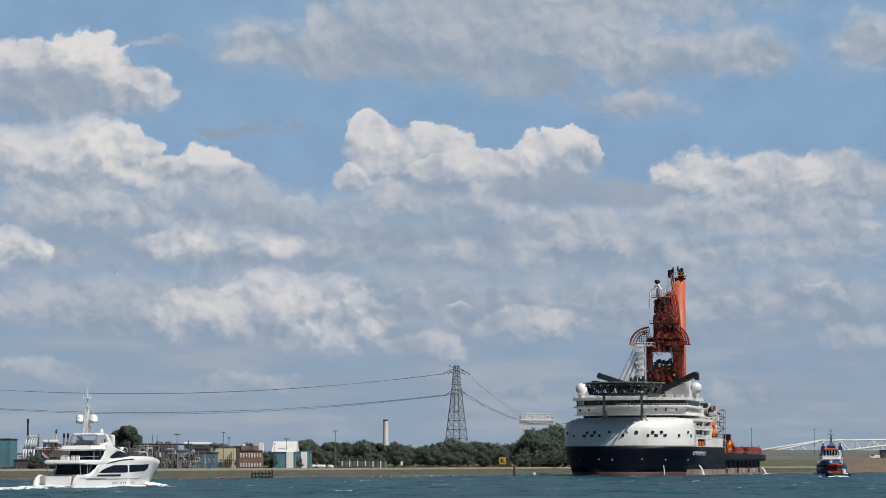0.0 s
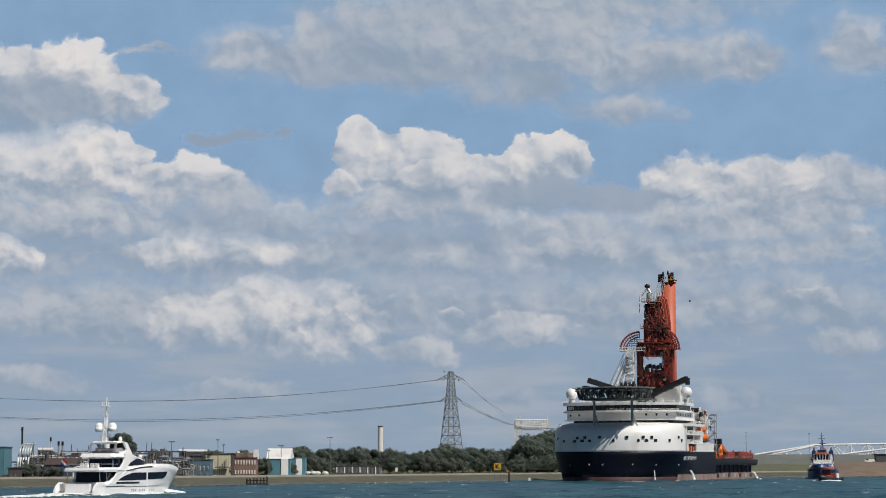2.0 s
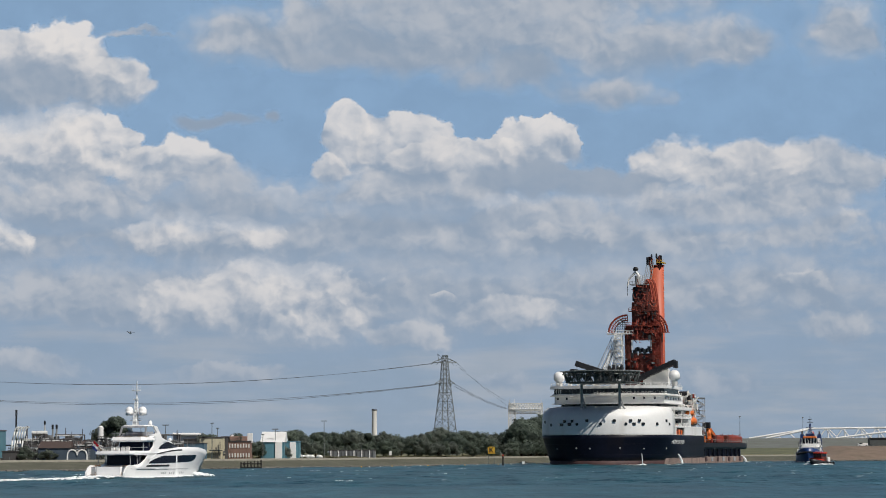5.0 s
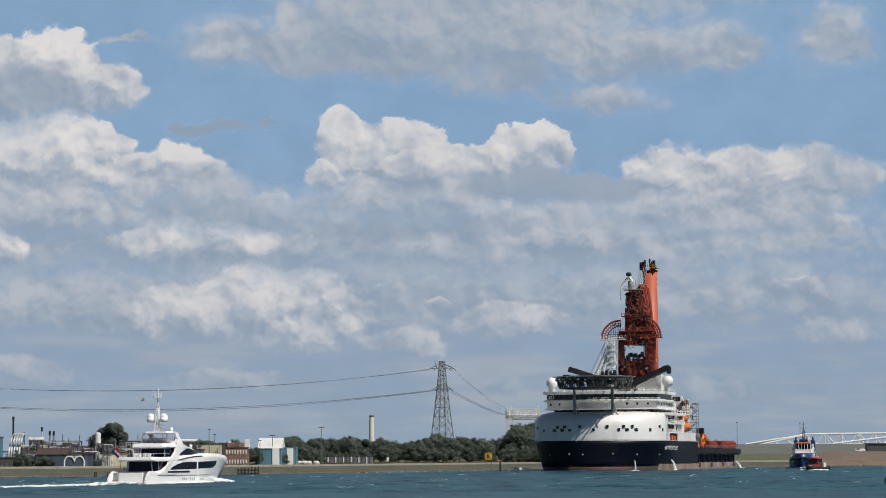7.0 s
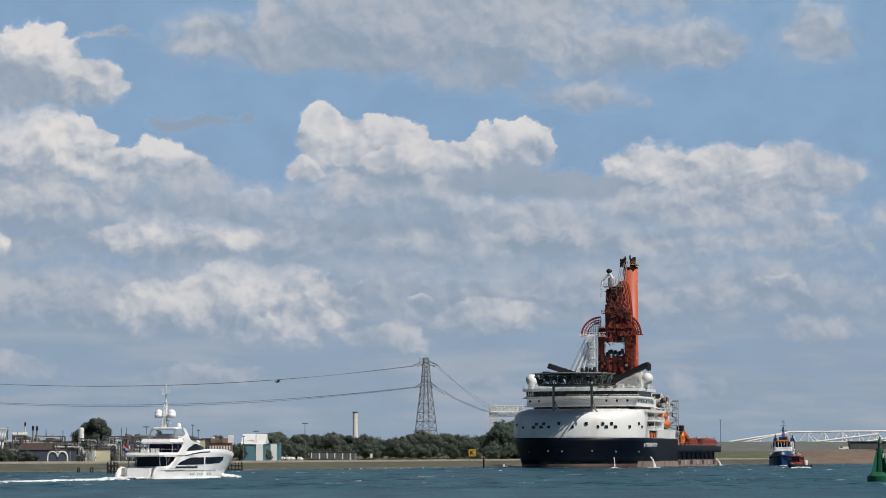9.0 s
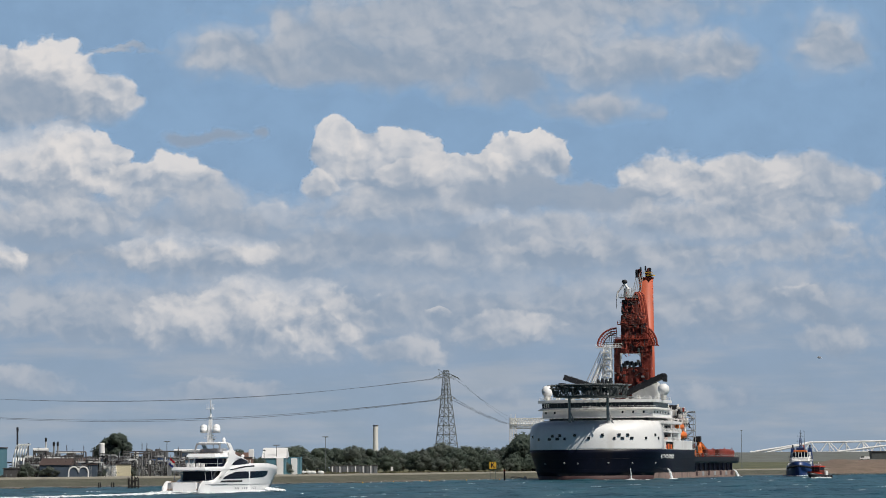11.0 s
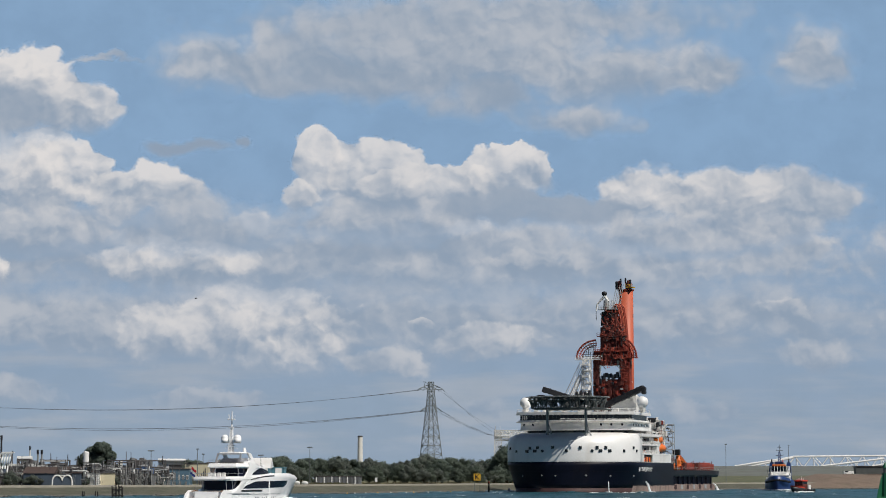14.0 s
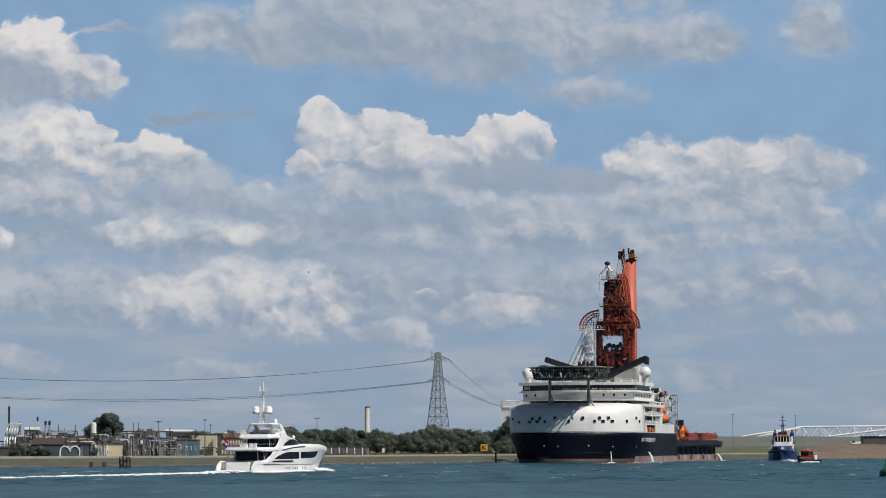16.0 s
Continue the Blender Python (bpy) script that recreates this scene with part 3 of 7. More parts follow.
            rod(bm, (x + 1.4 * math.cos(a), y + 1.4 * math.sin(a), 27.6), (x + 0.8 * math.cos(a), y + 0.8 * math.sin(a), 29.7), 0.12, n=5)
        part("pedestal", bm, CREAMW, dome)
    # helideck with its lattice and props
    deck = one(slab, [(2.6 + 13.2 * math.cos(a), 3.0 + 11.8 * math.sin(a)) for a in (math.pi / 8 + i * math.pi / 4 for i in range(8))], 31.9, 32.35)
    heli = part("helideck", deck, DKSTEEL, ship, "dark octagonal helicopter deck on a lattice")
    bm = bmesh.new()
    ring = [(2.6 + 13.2 * math.cos(a), 3.0 + 11.8 * math.sin(a)) for a in (i * math.pi / 12 for i in range(24))]
    low = [(2.6 + 12.2 * math.cos(a), 3.4 + 10.6 * math.sin(a)) for a in (i * math.pi / 12 for i in range(24))]
    for i in range(24):
        j = (i + 1) % 24
        a, b, c, d = (*ring[i], 31.9), (*ring[j], 31.9), (*low[i], 28.3), (*low[j], 28.3)
        for p, q in ((a, b), (c, d), (a, c), (b, c)):
            rod(bm, p, q, 0.2, n=5)
    for k in range(-4, 5):
        rod(bm, (2.6 + k * 2.8, -7, 30.9), (2.6 + k * 2.8, 13, 30.9), 0.3, n=4)
        rod(bm, (2.6 + k * 2.6, -5, 28.3), (2.6 + k * 2.6, 24, 28.3), 0.28, n=4)
        rod(bm, (2.6 + k * 2.8, -4, 31.5), (3.8 + k * 2.6, -4, 28.3), 0.2, n=4)
        rod(bm, (2.6 + k * 2.8, 8, 31.5), (1.4 + k * 2.6, 8, 28.3), 0.2, n=4)
    part("deck_lattice", bm, DKSTEEL, heli)
    bm = bmesh.new()
    for i in range(24):                       # safety net frames slanting outwards
        x, y = ring[i]
        ox, oy = (x - 2.6) * 0.09, (y - 3) * 0.09
        rod(bm, (x, y, 31.8), (x + ox, y + oy, 32.1), 0.07, n=4)
        x2, y2 = ring[(i + 1) % 24]
        rod(bm, (x + ox, y + oy, 32.1), (x2 + (x2 - 2.6) * 0.09, y2 + (y2 - 3) * 0.09, 32.1), 0.08, n=4)
    part("safety_net", bm, STEEL, heli)
    bm = bmesh.new()
    slab(bm, [(2.6 + 11.6 * math.cos(i * math.pi / 12), 3.6 + 9.8 * math.sin(i * math.pi / 12)) for i in range(24)], 28.0, 28.5)
    part("deck_underframe", bm, DKSTEEL, heli)
    for k in range(7):
        part("lattice_gear", one(box, -7.6 + k * 3.3, -4.0 + 0.9 * abs(k - 3), 29.6 + 0.5 * (k % 2), 1.2 + 0.5 * (k % 3), 1.2, 1.5, 0.1), (DKSTEEL, STEEL, BLACK)[k % 3], heli)
    for x in (-4.9, 8.5):
        bm = bmesh.new()
        rod(bm, (x, 4.6, 17.5), (x, 4.6, 28.4), 0.45, n=10)
        rod(bm, (x, 11.0, 20.0), (x, 4.6, 24.0), 0.2, n=6)
        rod(bm, (x + 2.9, 5.6, 17.6), (x, 4.6, 21.6), 0.24, n=6)
        rod(bm, (x - 1.6, 5.6, 17.6), (x, 4.6, 20.0), 0.2, n=6)
        part("helideck_leg", bm, STEEL, ship)
    # low foredeck plate and grey bulwark step between bow shell and decks
    part("foredeck", one(slab, front(17.5, 11.5, 5, 30), 19.6, 20.4), CREAMW, ship)
    # ---- port and starboard side aft of the bow shell: open promenade decks ----
    # grey wall colour carries the shade between the open decks
    part("side_core", one(box, 0, 52.5, 15.2, 38.6, 51, 9.6), GREYSIDE, ship, "house wall inside the open decks, greyed for its shade")
    for sx in (1, -1):
        for z, y0, y1, th in ((13.2, 26.5, 76, 0.45), (16.4, 26.5, 57, 0.5), (19.75, 26.5, 58, 1.0)):
            part("side_deck", one(box, sx * 20.9, (y0 + y1) / 2, z, 4.3, y1 - y0, th, 0.06), WHITE, ship)
        part("side_wall", one(box, sx * 22.8, 60.0, 11.8, 0.4, 32, 2.8), WHITE, ship)
        part("side_wall", one(box, sx * 22.8, 28.2, 12.0, 0.4, 3.4, 3.0), WHITE, ship)
        part("side_wall", one(box, sx * 21.9, 56.2, 18.0, 2.0, 3.0, 3.4, 0.1), WHITE, ship, "white end wall of the open deck")
        part("side_wall", one(box, sx * 21.9, 54.0, 14.8, 2.0, 4.0, 3.0, 0.1), WHITE, ship)
        for y in (27.4, 40.5):
            part("deck_post", one(box, sx * 22.7, y, 16.5, 0.3, 0.5, 6.4), WHITE, ship)
        for z0, z1 in ((13.4, 14.5), (16.6, 17.7)):
            bm = bmesh.new()
            for k in range(5):
                rod(bm, (sx * 22.85, 27.5, z0 + (z1 - z0) * k / 4), (sx * 22.85, 56, z0 + (z1 - z0) * k / 4), 0.07, n=4)
            for k in range(12):
                rod(bm, (sx * 22.85, 28 + 2.5 * k, z0 - 0.2), (sx * 22.85, 28 + 2.5 * k, z1), 0.08, n=4)
            part("deck_rail", bm, WHITE, ship)
        for z in (14.9, 18.1):
            for k in range(4):
                part("deck_door" if k == 1 else "side_port", one(box, sx * 19.4, 31 + k * 5.6, z, 0.3, 1.6 if k == 1 else 2.6, 2.0 if k == 1 else 0.9, 0.05), DARK, ship)
        for k in range(5):
            part("deck_locker", one(box, sx * 20.6, 30 + k * 5.3, 13.9, 1.2, 1.9, 1.2 + 0.3 * (k % 2), 0.1), (CREAMW, STEEL, LIFE)[k % 3], ship)
        # near-black backing paints the shade inside the bay
        part("rescue_bay", one(box, sx * 22.0, 36, 11.8, 1.2, 12.4, 2.5), DARK, ship, "near-black backing of the opening in the ship side")
        for k in range(5):
            part("rescue_gear", one(box, sx * 22.5, 31.5 + k * 2.2, 11.2 + 0.3 * (k % 2), 0.7, 1.5, 1.3 + 0.4 * (k % 3), 0.2), (LIFE, RUSTRED)[k % 2], ship)
        for y, z in ((58.5, 18.4), (63.5, 15.5)):
            bm = bmesh.new()
            loft(bm, [[(sx * 21.9 + 1.5 * q * math.cos(a), y + f * 4.2, z + 1.55 * q * math.sin(a) * (0.8 if math.sin(a) < 0 else 1.0)) for a in (i * math.pi / 7 for i in range(14))]
                      for f, q in ((-1, 0.1), (-0.9, 0.55), (-0.65, 0.88), (-0.2, 1), (0.3, 1), (0.7, 0.85), (0.93, 0.5), (1, 0.1))])
            boat = part("lifeboat", bm, LIFE, ship, "orange enclosed lifeboat", True)
            part("lifeboat_keel", one(box, sx * 21.9, y, z - 1.45, 1.0, 5.2, 0.4, 0.15), DKSTEEL, boat)
            part("lifeboat_hatch", one(box, sx * 21.9, y - 1.0, z + 1.5, 1.3, 1.8, 0.6, 0.15), LIFE, boat)
            for dy in (-3.2, 3.2):
                bm = bmesh.new()
                tube(bm, [(sx * 19.6, y + dy, z + 0.5), (sx * 20.6, y + dy, z + 2.6), (sx * 22.2, y + dy, z + 2.8), (sx * 22.4, y + dy, z + 1.4)], 0.2, 6)
                part("davit", bm, WHITE, ship)
    # access towers and the pale machinery at the break of the deck
    for cx, cy, z0, h, w, m in ((19.5, 70, 13.0, 25.2, 4.0, CREAMW), (21.2, 80, 10.4, 24.4, 3.6, STEEL), (16.5, 64, 13, 25.8, 3.6, CREAMW), (-18, 72, 13, 26, 4.0, CREAMW)):
        bm = bmesh.new()
        for ix in (-1, 1):
            for iy in (-1, 1):
                rod(bm, (cx + ix * w / 2, cy + iy * w / 2, z0), (cx + ix * w / 2, cy + iy * w / 2, h), 0.11, n=4)
        z, up = z0 + 0.4, 1
        while z < h:
            for ix in (-1, 1):
                rod(bm, (cx - w / 2, cy + ix * w / 2, z), (cx + w / 2, cy + ix * w / 2, z), 0.12, n=4)
                rod(bm, (cx + ix * w / 2, cy - w / 2, z), (cx + ix * w / 2, cy + w / 2, z), 0.12, n=4)
                rod(bm, (cx - up * w / 2, cy + ix * w / 2, z), (cx + up * w / 2, cy + ix * w / 2, min(z + 2.2, h)), 0.12, n=4)
            box(bm, cx, cy, z, w, w, 0.12)
            z, up = z + 2.2, -up
        part("access_tower", bm, m, ship, "lattice access tower with stairs")
    for k, (x, y, z, sx, sz) in enumerate(((17.2, 62, 21.5, 2.6, 3.0), (18.6, 64, 23.6, 2.2, 2.2), (16.8, 66, 24.6, 3.2, 1.4), (19.8, 66, 20.6, 1.8, 2.4), (20.6, 69, 22.6, 1.6, 3.6), (18.0, 68, 17.6, 3.4, 2.6), (20.4, 72, 18.6, 2.0, 2.0),
                                            (19.0, 74, 15.4, 3.0, 2.2), (21.0, 75, 21.0, 1.4, 2.0), (17.4, 72, 21.2, 2.0, 1.6), (20.8, 66, 24.8, 1.2, 1.6), (21.4, 70, 15.0, 1.6, 1.8))):
        part("deck_machine", one(box, x, y, z, sx, 2.0, sz, 0.2), (CREAMW, CREAMW, STEEL, DKSTEEL)[k % 4], ship)
    for k in range(14):
        x, y, z = 17.0 + rnd.uniform(0, 4.6), 63 + rnd.uniform(0, 14), rnd.uniform(14.5, 24)
        part("machine_pipe", one(rod, (x, y, z), (x + rnd.uniform(-2, 2), y + 1, z + rnd.uniform(0.6, 2.4)), rnd.uniform(0.1, 0.28), None, 6), (CREAMW, WHITE, DKSTEEL, STEEL)[k % 4], ship)
    for k in range(40):
        x, y, z = 16.0 + rnd.uniform(0, 5.4), 61 + rnd.uniform(0, 17), 13.6 + 12.0 * rnd.random() ** 0.7
        q = rnd.uniform(0.4, 1.3)
        bm = bmesh.new()
        if k % 3 == 0:
            tube(bm, [(x - q, y, z), (x, y, z + 0.9 * q), (x + q, y, z + 0.6 * q), (x + q, y, z - q)], 0.16, 6)
        else:
            box(bm, x, y, z, q, 1.0, q * rnd.uniform(0.6, 1.7), 0.1)
        part("machine_fitting", bm, (CREAMW, WHITE, DKSTEEL, CREAMW, RUSTRED, STEEL, BLACK)[k % 7], ship)
    reel = part("pipe_reel", one(rod, (16.6, 66.6, 25.0), (19.8, 66.2, 25.0), 1.5, 1.5, 16), BLACK, ship, "black hose reel between pale flanges")
    for x in (16.5, 19.9):
        part("reel_flange", one(rod, (x - 0.12, 66.4, 25.0), (x + 0.12, 66.4, 25.0), 1.8, 1.8, 18), CREAMW, reel)
    for k, (cz, r) in enumerate(((24.4, 1.5), (22.0, 1.1))):
        bm = bmesh.new()
        for i in range(14):
            a0, a1 = i * math.pi / 10 - 0.5, (i + 1) * math.pi / 10 - 0.5
            rod(bm, (18.4 + r * math.cos(a0), 70, cz + r * math.sin(a0)), (18.4 + r * math.cos(a1), 70, cz + r * math.sin(a1)), 0.22, n=5)
        part("pipe_chute", bm, CREAMW, ship)
    # ---- low after hull ----
    aft = [[(x * k, y, z) for x, y in ((-22.8, 80), (22.8, 80), (22.8, 165), (21.5, 177), (-21.5, 177), (-22.8, 165))] for z, k in ((5.4, 0.97), (6.2, 1.0), (7.8, 1.0))]
    part("after_deck", one(loft, aft), BLACK, ship, "black overhanging after deck edge")
    mid = [[(x, y, z) for x, y in ((-21.6, 80), (21.6, 80), (21.6, 160), (20.0, 169), (-20.0, 169), (-21.6, 160))] for z in (2.6, 5.4)]
    part("after_hull", one(loft, mid), NAVY, ship, "dark recessed after hull")
    aft2 = [[(x, y, z) for x, y in ((-22.4, 78), (22.4, 78), (22.4, 163), (20.5, 172), (-20.5, 172), (-22.4, 163))] for z in (-3, 0.5, 2.7)]
    part("after_bottom", one(loft, aft2), FOUL, ship, "faded pink fouled bottom paint")
    for k in range(9):
        part("hull_frame", one(box, 22.2, 84 + k * 9, 4.1, 0.7, 1.2, 3.0, 0.1), NAVY, ship)
    part("deck_cargo", one(box, 10, 140, 9.2, 22, 60, 2.6, 0.5), RUSTRED, ship, "oxide red deck cargo")
    part("deck_cargo", one(box, 15, 165, 10.2, 8, 12, 1.6, 0.4), RUSTRED, ship, "red deck equipment")
    for k in range(10):
        part("deck_crate", one(box, 14 + rnd.uniform(-4, 7), 105 + 6.5 * k, 9.0 + rnd.uniform(0, 0.6), 3, 3.4, 2.4, 0.2), (RUSTRED, DKRED, DKSTEEL)[k % 3], ship)
    for k in range(12):
        y = 98 + 6.3 * k
        part("cargo_frame", one(rod, (20.5, y, 7.8), (20.5 - 0.6 * (k % 2), y + 3.0, 10.8 + 0.3 * (k % 3)), 0.22, 0.18, 5), (RUSTRED, DKRED)[k % 2], ship)
    for k in range(8):
        part("deck_block", one(box, 19.5 + rnd.uniform(-1, 2), 80.5 + 1.7 * k, 9.0 + rnd.uniform(0, 2.6), 1.6, 1.4, rnd.uniform(1.5, 3.0), 0.15), (BLACK, LIFE, DKRED, DKSTEEL)[k % 4], ship)
    for k in range(7):
        part("side_hatch", one(box, 22.5, 86 + 11.5 * k, 1.7, 0.25, 3.6, 1.6, 0.1), (BOOT, GREYSIDE)[k % 2], ship)
    bm = bmesh.new()
    loft(bm, [[(21.0 + q * math.cos(a) * 1.7, 98 + q * math.sin(a) * 1.7, z) for a in (i * math.pi / 6 for i in range(12))] for z, q in ((7.8, 0.75), (9.4, 0.8), (10.6, 0.62), (13.2, 0.5))])
    crane = part("deck_crane", bm, LIFE, ship, "orange deck crane with black cab", True)
    part("crane_cab", one(box, 20.6, 97, 14.4, 2.8, 2.4, 2.2, 0.3), BLACK, crane)
    part("crane_jib", one(lattice, (21, 100, 12.5), (18.5, 128, 9.2), 1.4, 0.8, 12, 0.16), LIFE, crane)
    for k in range(6):
        part("crane_gear", one(box, 20.0 + 0.5 * k, 95.5 + 1.1 * (k % 4), 8.6 + 0.75 * (k * 2 % 5), 0.9, 1.2, 1.0 + 0.3 * (k % 3), 0.15), (LIFE, RUSTRED, LIFE, DKSTEEL)[k % 4], crane)
    part("crane_ram", one(rod, (21, 99.5, 9.5), (19.8, 112, 10.9), 0.35, 0.25, 8), LIFE, crane)
    # worn pale band along the waterline of the port side
    band = []
    for k in range(24):
        y = 21 + 59.0 * k / 23
        top = 2.3 + 0.35 * noise.noise(Vector((y * 0.3, 0, 0)))
        band.append([(half_breadth(y, z) + o, y, z) for z, o in ((-0.5, 0.05), (top, 0.05), (top, -0.3), (-0.5, -0.3))])
    part("worn_band", one(loft, band), FOUL, ship, "worn pale waterline band")
    bm = bmesh.new()
    for y in np.arange(82, 176, 4.0):
        rod(bm, (22.4, y, 7.8), (22.4, y, 9.0), 0.06, n=4)
    for z in (8.4, 9.0):
        rod(bm, (22.4, 82, z), (22.4, 175, z), 0.05, n=4)
    part("after_rail", bm, STEEL, ship)
    build_tower(ship, rnd)
    # cooling water streams from the hull
    for x, y, z0, run, r in ((15.2, None, 3.8, 1.2, 0.16), (23.0, 32.0, 3.6, 1.6, 0.36), (22.4, 160.0, 2.8, 2.0, 0.36)):
        bm = bmesh.new()
        if y is None:
            y = stem_y(x, 3.0)
        side = 1.0 if x > 20 else 0.45
        pts = []
        for k in range(9):
            s = k / 8
            pts.append((x + side * run * s, y - (1 - side) * run * s - 0.3, z0 * (1 - s * s)))
        for i in range(8):
            rod(bm, pts[i], pts[i + 1], r * (0.6 + 0.09 * i), r * (0.7 + 0.09 * i), 6)
        for k in range(14):
            a = rnd.uniform(0, 6.28)
            q = rnd.uniform(0.2, 1.6)
            ball(bm, (pts[-1][0] + q * math.cos(a), pts[-1][1] + q * math.sin(a), 0.1), rnd.uniform(0.2, 0.5), 1.5, 1.5, 0.6, 6, 4)
        part("discharge_water", bm, FOAM, ship, "white stream of discharged water")
    # thin broken foam line along the waterline
    items = []
    for k in range(150):
        x, r = rnd.uniform(-21, 23), rnd.uniform(0.15, 0.45)
        items.append((x, stem_y(x, 0) - rnd.uniform(0.2, 2.2), 0.02, r * 2.2, r * 0.9, r * 0.35))
    for k in range(220):
        r = rnd.uniform(0.15, 0.5)
        items.append((23 + rnd.uniform(0.1, 2.5), rnd.uniform(20, 180), 0.02, r, r * 2.5, r * 0.35))
    blobs("waterline_foam", items, FOAM, ship)
    return ship


def lattice(bm, base, top, w0, w1, bays, r, z_axis=None):
    """A square lattice mast between two points."""
    base, top = Vector(base), Vector(top)
    turn = (top - base).to_track_quat("Z", "Y").to_matrix()
    prev = None
    for k in range(bays + 1):
        s = k / bays
        w = w0 + (w1 - w0) * s
        c = base.lerp(top, s)
        ring = [c + turn @ Vector((ix * w / 2, iy * w / 2, 0)) for ix, iy in ((-1, -1), (1, -1), (1, 1), (-1, 1))]
        for i in range(4):
            rod(bm, ring[i], ring[(i + 1) % 4], r * 0.7, n=4)
            if prev:
                rod(bm, prev[i], ring[i], r, n=4)
                rod(bm, prev[i], ring[(i + 1) % 4], r * 0.6, n=4)
                rod(bm, prev[(i + 1) % 4], ring[i], r * 0.6, n=4)
        prev = ring


def arc(c, r0, r1, a0, a1, y, n=10):
    """Points on an upright arc about c = (x, z)."""
    return [(c[0] + r0 * math.cos(a0 + (a1 - a0) * i / n), y, c[1] + r1 * math.sin(a0 + (a1 - a0) * i / n)) for i in range(n + 1)]


def build_tower(ship, rnd):
    """Orange main mast with the red pipe-lay tower and its platforms."""
    cx, cy = 6.9, 75.0
    col = part("mast_column", one(rod, (cx, cy, 8), (cx, cy, 73.4), 2.85, 2.6, 32), ORANGE, ship, "tall smooth orange steel column", True)
    part("mast_collar", one(rod, (cx, cy, 73.2), (cx, cy, 73.6), 2.9, 2.9, 24), RUSTRED, col)
    part("mast_collar", one(box, cx + 1.9, cy - 1.0, 74.3, 2.8, 4.0, 0.3), YELLOW, col, "yellow side platform")
    for i in range(16):
        x = cx - 3.0 + 5.2 * rnd.random()
        h = rnd.uniform(1.2, 3.0) if i < 9 else rnd.uniform(2.6, 4.6) * (1 - abs(x - cx) * 0.12)
        part("mast_sheave", one(box, x, cy - 1.4 + rnd.uniform(-0.8, 0.8), 73.6 + h / 2, rnd.uniform(0.4, 1.0), 1.6, h, 0.15), (RUSTRED, BLACK, DKRED, ORANGE)[i % 4], col)
    for x, z in ((cx - 2.7, 75.6), (cx - 1.4, 76.6), (cx + 0.4, 76.9)):
        part("sheave_wheel", one(rod, (x - 0.15, cy - 2.4, z), (x + 0.15, cy - 2.4, z), 0.9, 0.9, 14), BLACK, col)
    bm = bmesh.new()
    for k in range(6):
        rod(bm, (cx + 0.4 + 0.55 * k, cy - 3.2, 74.6), (cx + 0.4 + 0.55 * k, cy - 3.2, 75.3), 0.04, n=4)
    rod(bm, (cx + 0.2, cy - 3.2, 75.3), (cx + 3.3, cy - 3.2, 75.3), 0.05, n=4)
    part("collar_rail", bm, YELLOW, col)
    for z in (20, 31, 42, 53, 62, 70):
        part("column_weld", one(rod, (cx, cy, z), (cx, cy, z + 0.2), 2.88 - 0.004 * z, 2.88 - 0.004 * z, 32), ORANGE, col)
    for k in range(3):                      # pale painted bars low on the column
        part("column_mark", one(box, cx + 1.2 + 0.55 * k, cy - 2.62 + 0.28 * k, 40.0, 0.42, 0.12, 1.1 if k else 1.6), LETTER, col)
    # portal of two clad legs round an open bay
    ty = 70.0
    for x, w, m in ((-2.7, 1.9, DKRED), (8.4, 3.0, RUSTRED)):
        part("portal_leg", one(box, x, ty - 1.0, 38.5, w, 3.0, 23, 0.15), m, ship, "oxide red clad portal leg")
        part("leg_frame", one(lattice, (x, ty - 2.2, 27), (x, ty - 2.2, 50), w * 0.9, w, 13, 0.10), (DKRED, RUSTRED)[x > 0], ship)
    part("portal_beam", one(box, 2.8, ty, 48.4, 12.6, 6.0, 5.4, 0.2), DKRED, ship, "dark oxide red cross beam")
    part("portal_block", one(box, 2.6, ty - 0.5, 33.6, 9.0, 3.0, 14.2, 0.2), DKRED, ship, "dark oxide red machinery block")
    for k in range(7):
        part("beam_rib", one(box, -2.6 + 1.8 * k, ty - 3.1, 48.4, 0.25, 0.3, 5.2), RUSTRED, ship)
    part("bay_frame", one(box, 2.5, ty - 3.1, 45.5, 7.4, 0.3, 0.3), WHITE, ship, "white edge of the open bay")
    part("bay_frame", one(box, -1.0, ty - 3.1, 43.6, 0.4, 0.3, 3.6), WHITE, ship)
    part("bay_frame", one(box, 6.2, ty - 3.1, 43.4, 0.3, 0.3, 4.0), WHITE, ship)
    for k in range(9):
        part("bay_winch", one(box, -0.6 + k * 0.8, ty - 1.6, 41.2 + (k * 7 % 5) * 0.25, 0.75 + 0.2 * (k % 3), 1.2, 1.6 + 0.5 * (k % 2), 0.2), (BLACK, DKSTEEL)[k % 2], ship)
    for k in range(90):                     # machinery on the face of the block
        x, z = rnd.uniform(-3.2, 9.2), rnd.uniform(27.5, 40.5)
        q = rnd.uniform(0.3, 1.1)
        bm = bmesh.new()
        if k % 3:
            box(bm, x, ty - 3.0 - rnd.uniform(0, 1), z, q, 0.9, q * rnd.uniform(0.6, 2.2), 0.08)
        else:
            rod(bm, (x, ty - 3.3, z), (x + rnd.uniform(-2, 2), ty - 3.3, z + rnd.uniform(-1.6, 1.6)), 0.14, n=5)
        part("tower_gear", bm, (DKRED, RUSTRED, DKRED, BLACK, RUSTRED, DKSTEEL, DKRED, GREYSIDE)[k % 8], ship)
    # waist of gear above the portal
    part("waist_core", one(box, 2.2, ty - 0.4, 54.6, 6.8, 3.6, 10.0, 0.3), DKRED, ship, "dark oxide red waist")
    part("waist_core", one(box, 6.6, ty + 0.8, 52.8, 3.6, 4.0, 5.5, 0.3), RUSTRED, ship)
